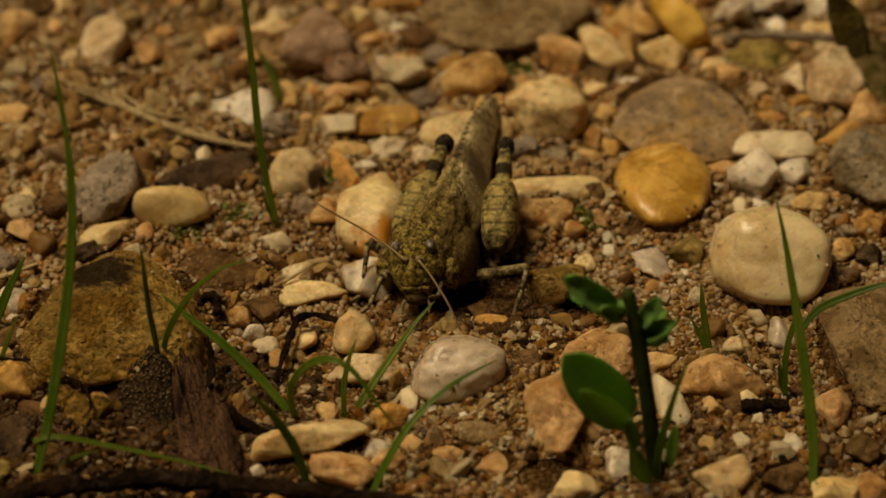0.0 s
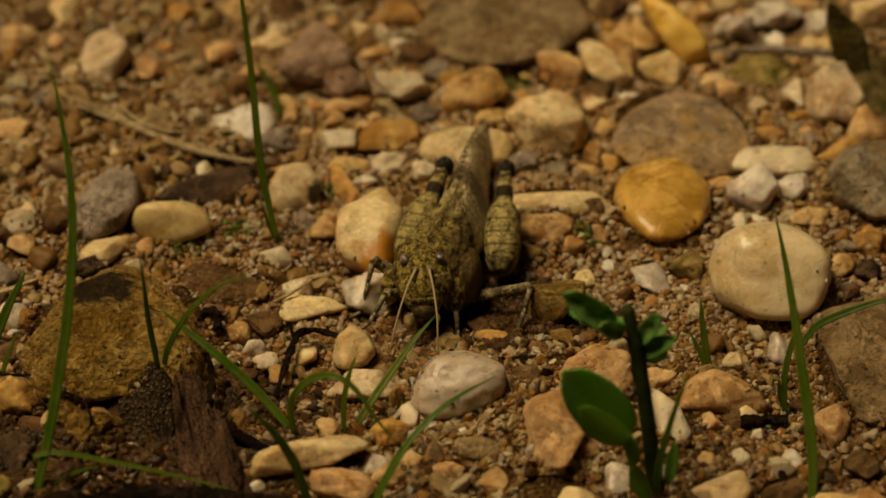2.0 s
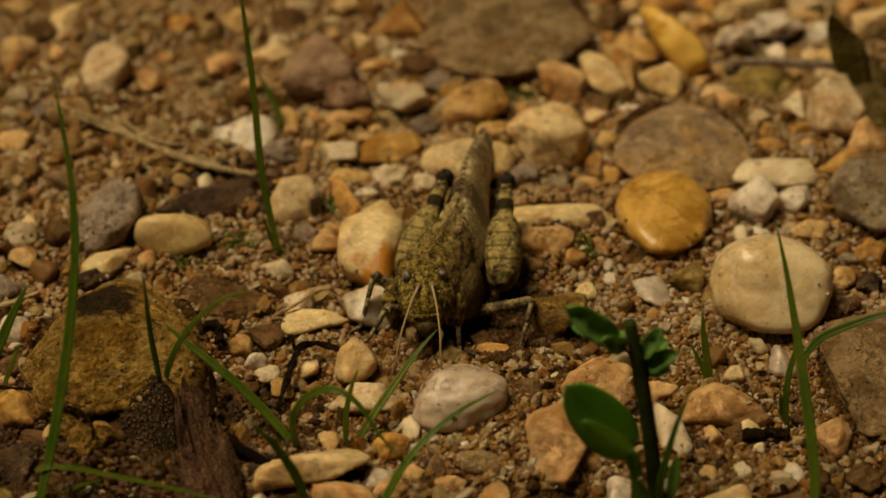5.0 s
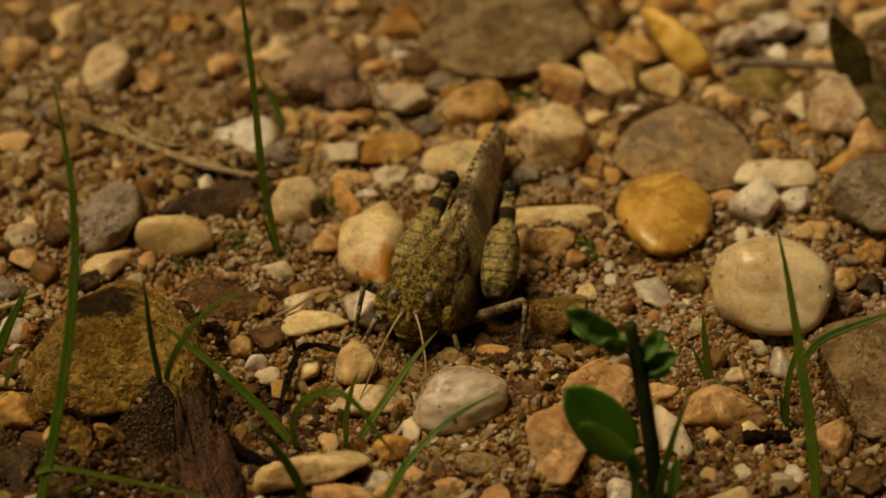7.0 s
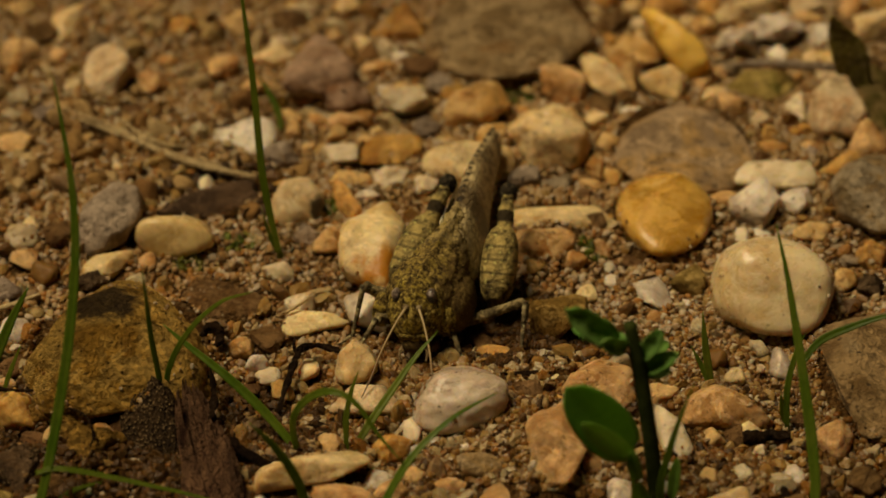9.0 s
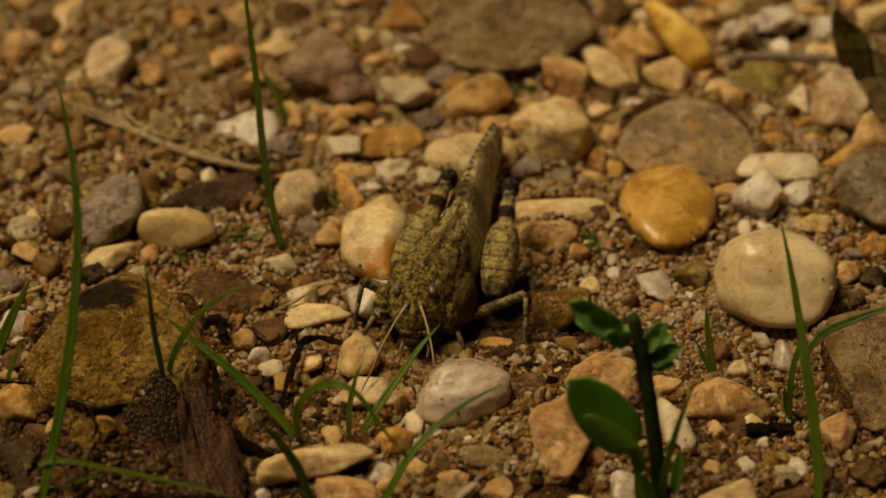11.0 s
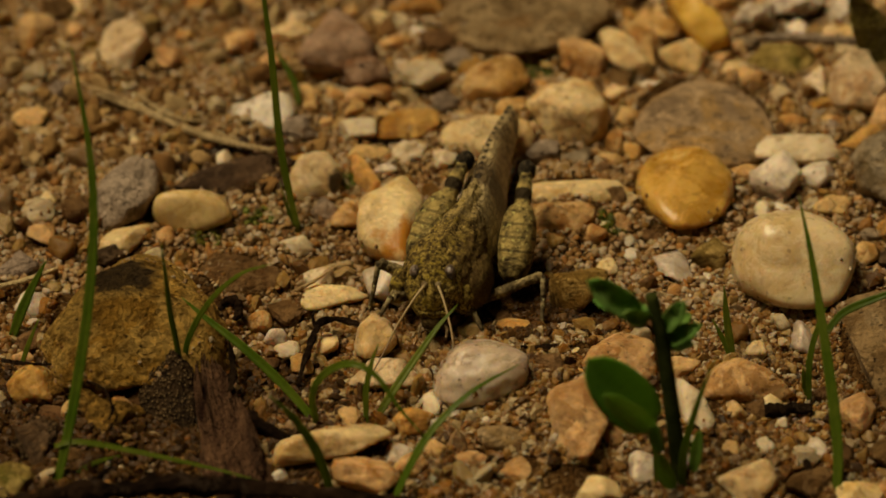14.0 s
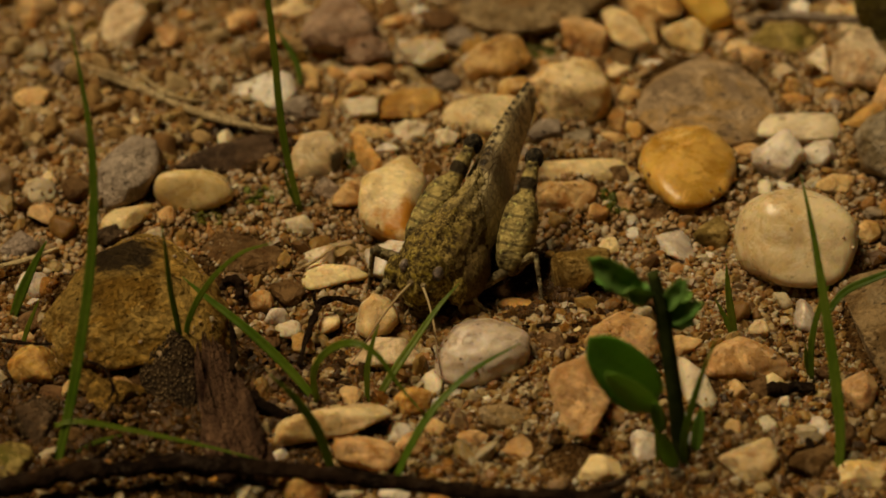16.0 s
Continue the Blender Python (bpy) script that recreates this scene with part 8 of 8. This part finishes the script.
    walk(middle_leg_b, [
        (0.0, pose(-0.00190, 0.00440, 0.00240, 41.6, 8.2, 122.4)),
        (0.5, pose(-0.00190, 0.00440, 0.00240, 45.9, 5.9, 114.7)),
        (1.0, pose(-0.00190, 0.00440, 0.00240, 44.5, 5.0, 113.8)),
        (1.5, pose(-0.00190, 0.00440, 0.00240, 42.4, 5.5, 116.1)),
        (2.0, pose(-0.00190, 0.00440, 0.00240, 42.3, 5.2, 115.6)),
        (2.5, pose(-0.00190, 0.00440, 0.00240, 43.0, 5.4, 115.5)),
        (3.0, pose(-0.00190, 0.00440, 0.00240, 42.8, 5.1, 115.1)),
        (3.5, pose(-0.00190, 0.00440, 0.00240, 41.9, 4.6, 114.6)),
        (4.0, pose(-0.00190, 0.00440, 0.00240, 42.3, 4.6, 114.3)),
        (6.5, pose(-0.00190, 0.00440, 0.00240, 38.7, 1.4, 110.2)),
        (7.0, pose(-0.00190, 0.00440, 0.00240, 34.6, 1.9, 113.8)),
        (7.5, pose(-0.00190, 0.00440, 0.00240, 34.5, 0.1, 110.9)),
        (8.0, pose(-0.00190, 0.00440, 0.00240, 34.0, -0.0, 111.0)),
        (8.5, pose(-0.00190, 0.00440, 0.00240, 33.1, -0.5, 110.7)),
        (9.0, pose(-0.00190, 0.00440, 0.00240, 33.8, -0.1, 110.9)),
        (11.5, pose(-0.00190, 0.00440, 0.00240, 30.2, -4.3, 106.6)),
        (12.0, pose(-0.00190, 0.00440, 0.00240, 30.7, -3.7, 107.2)),
        (12.5, pose(-0.00190, 0.00440, 0.00240, 30.0, -4.7, 106.2)),
        (13.0, pose(-0.00190, 0.00440, 0.00240, 30.7, -4.0, 106.7)),
        (13.5, pose(-0.00190, 0.00440, 0.00240, 29.6, -4.1, 107.3)),
        (14.0, pose(-0.00190, 0.00440, 0.00240, 29.8, -5.0, 105.7)),
        (14.5, pose(-0.00190, 0.00440, 0.00240, 26.7, -8.8, 102.6)),
        (15.0, pose(-0.00190, 0.00440, 0.00240, 22.7, -12.2, 101.1)),
        (15.5, pose(-0.00190, 0.00440, 0.00240, 23.2, -12.3, 100.5)),
        (16.0, pose(-0.00190, 0.00440, 0.00240, 22.8, -14.4, 98.2)),
    ])
    walk(front_leg_a, [
        (0.0, pose(0.00160, 0.00340, 0.00120, 48.4, -3.6, -159.1)),
        (0.5, pose(0.00160, 0.00340, 0.00120, 25.4, 3.4, -99.4)),
        (1.0, pose(0.00160, 0.00340, 0.00120, 19.0, -0.7, -126.3)),
        (1.5, pose(0.00160, 0.00340, 0.00120, 16.1, -4.9, -143.9)),
        (2.0, pose(0.00160, 0.00340, 0.00120, 14.9, -4.7, -143.1)),
        (2.5, pose(0.00160, 0.00340, 0.00120, 15.5, -4.9, -143.9)),
        (3.0, pose(0.00160, 0.00340, 0.00120, 15.1, -4.9, -143.8)),
        (3.5, pose(0.00160, 0.00340, 0.00120, 14.6, -4.6, -142.5)),
        (4.0, pose(0.00160, 0.00340, 0.00120, 15.2, -4.6, -142.6)),
        (6.5, pose(0.00160, 0.00340, 0.00120, 14.6, -2.8, -136.2)),
        (7.0, pose(0.00160, 0.00340, 0.00120, 18.3, 0.2, -122.9)),
        (7.5, pose(0.00160, 0.00340, 0.00120, 18.6, -0.1, -124.0)),
        (8.0, pose(0.00160, 0.00340, 0.00120, 18.4, -0.0, -123.7)),
        (8.5, pose(0.00160, 0.00340, 0.00120, 18.1, 0.3, -122.8)),
        (9.0, pose(0.00160, 0.00340, 0.00120, 18.4, 0.6, -121.3)),
        (11.5, pose(0.00160, 0.00340, 0.00120, 17.3, 2.6, -114.3)),
        (12.0, pose(0.00160, 0.00340, 0.00120, 18.2, 2.2, -115.0)),
        (12.5, pose(0.00160, 0.00340, 0.00120, 16.6, 3.0, -113.2)),
        (13.0, pose(0.00160, 0.00340, 0.00120, 17.2, 2.5, -114.6)),
        (13.5, pose(0.00160, 0.00340, 0.00120, 17.8, 2.6, -113.9)),
        (14.0, pose(0.00160, 0.00340, 0.00120, 17.0, 3.0, -113.2)),
        (14.5, pose(0.00160, 0.00340, 0.00120, 18.4, 4.9, -104.2)),
        (15.0, pose(0.00160, 0.00340, 0.00120, 18.9, 10.0, -85.2)),
        (15.5, pose(0.00160, 0.00340, 0.00120, 19.0, 9.3, -87.4)),
        (16.0, pose(0.00160, 0.00340, 0.00120, 17.8, 10.9, -84.3)),
    ])
    walk(front_leg_b, [
        (0.0, pose(-0.00140, 0.00320, 0.00190, 25.9, 1.3, 153.8)),
        (0.5, pose(-0.00140, 0.00320, 0.00190, 27.0, 0.0, 143.6)),
        (1.0, pose(-0.00140, 0.00320, 0.00190, 26.1, -0.1, 143.4)),
        (1.5, pose(-0.00140, 0.00320, 0.00190, 25.4, 0.3, 146.7)),
        (2.0, pose(-0.00140, 0.00320, 0.00190, 25.3, 0.3, 146.5)),
        (2.5, pose(-0.00140, 0.00320, 0.00190, 26.0, 0.3, 146.2)),
        (3.0, pose(-0.00140, 0.00320, 0.00190, 25.8, 0.2, 145.9)),
        (3.5, pose(-0.00140, 0.00320, 0.00190, 25.1, 0.1, 145.8)),
        (4.0, pose(-0.00140, 0.00320, 0.00190, 25.7, 0.1, 145.5)),
        (6.5, pose(-0.00140, 0.00320, 0.00190, 23.8, -0.4, 143.1)),
        (7.0, pose(-0.00140, 0.00320, 0.00190, 23.6, 0.6, 149.5)),
        (7.5, pose(-0.00140, 0.00320, 0.00190, 23.0, 0.0, 146.2)),
        (8.0, pose(-0.00140, 0.00320, 0.00190, 22.6, -0.0, 146.3)),
        (8.5, pose(-0.00140, 0.00320, 0.00190, 21.8, -0.1, 146.2)),
        (9.0, pose(-0.00140, 0.00320, 0.00190, 22.7, 0.1, 147.1)),
        (11.5, pose(-0.00140, 0.00320, 0.00190, 19.4, -0.7, 144.1)),
        (12.0, pose(-0.00140, 0.00320, 0.00190, 20.1, -0.5, 144.6)),
        (12.5, pose(-0.00140, 0.00320, 0.00190, 19.0, -0.8, 143.9)),
        (13.0, pose(-0.00140, 0.00320, 0.00190, 19.7, -0.6, 144.2)),
        (13.5, pose(-0.00140, 0.00320, 0.00190, 18.8, -0.6, 145.0)),
        (14.0, pose(-0.00140, 0.00320, 0.00190, 18.8, -0.9, 143.4)),
        (14.5, pose(-0.00140, 0.00320, 0.00190, 16.5, -1.6, 141.1)),
        (15.0, pose(-0.00140, 0.00320, 0.00190, 13.9, -1.8, 142.1)),
        (15.5, pose(-0.00140, 0.00320, 0.00190, 14.1, -2.0, 140.8)),
        (16.0, pose(-0.00140, 0.00320, 0.00190, 12.3, -3.1, 137.5)),
    ])


motions()
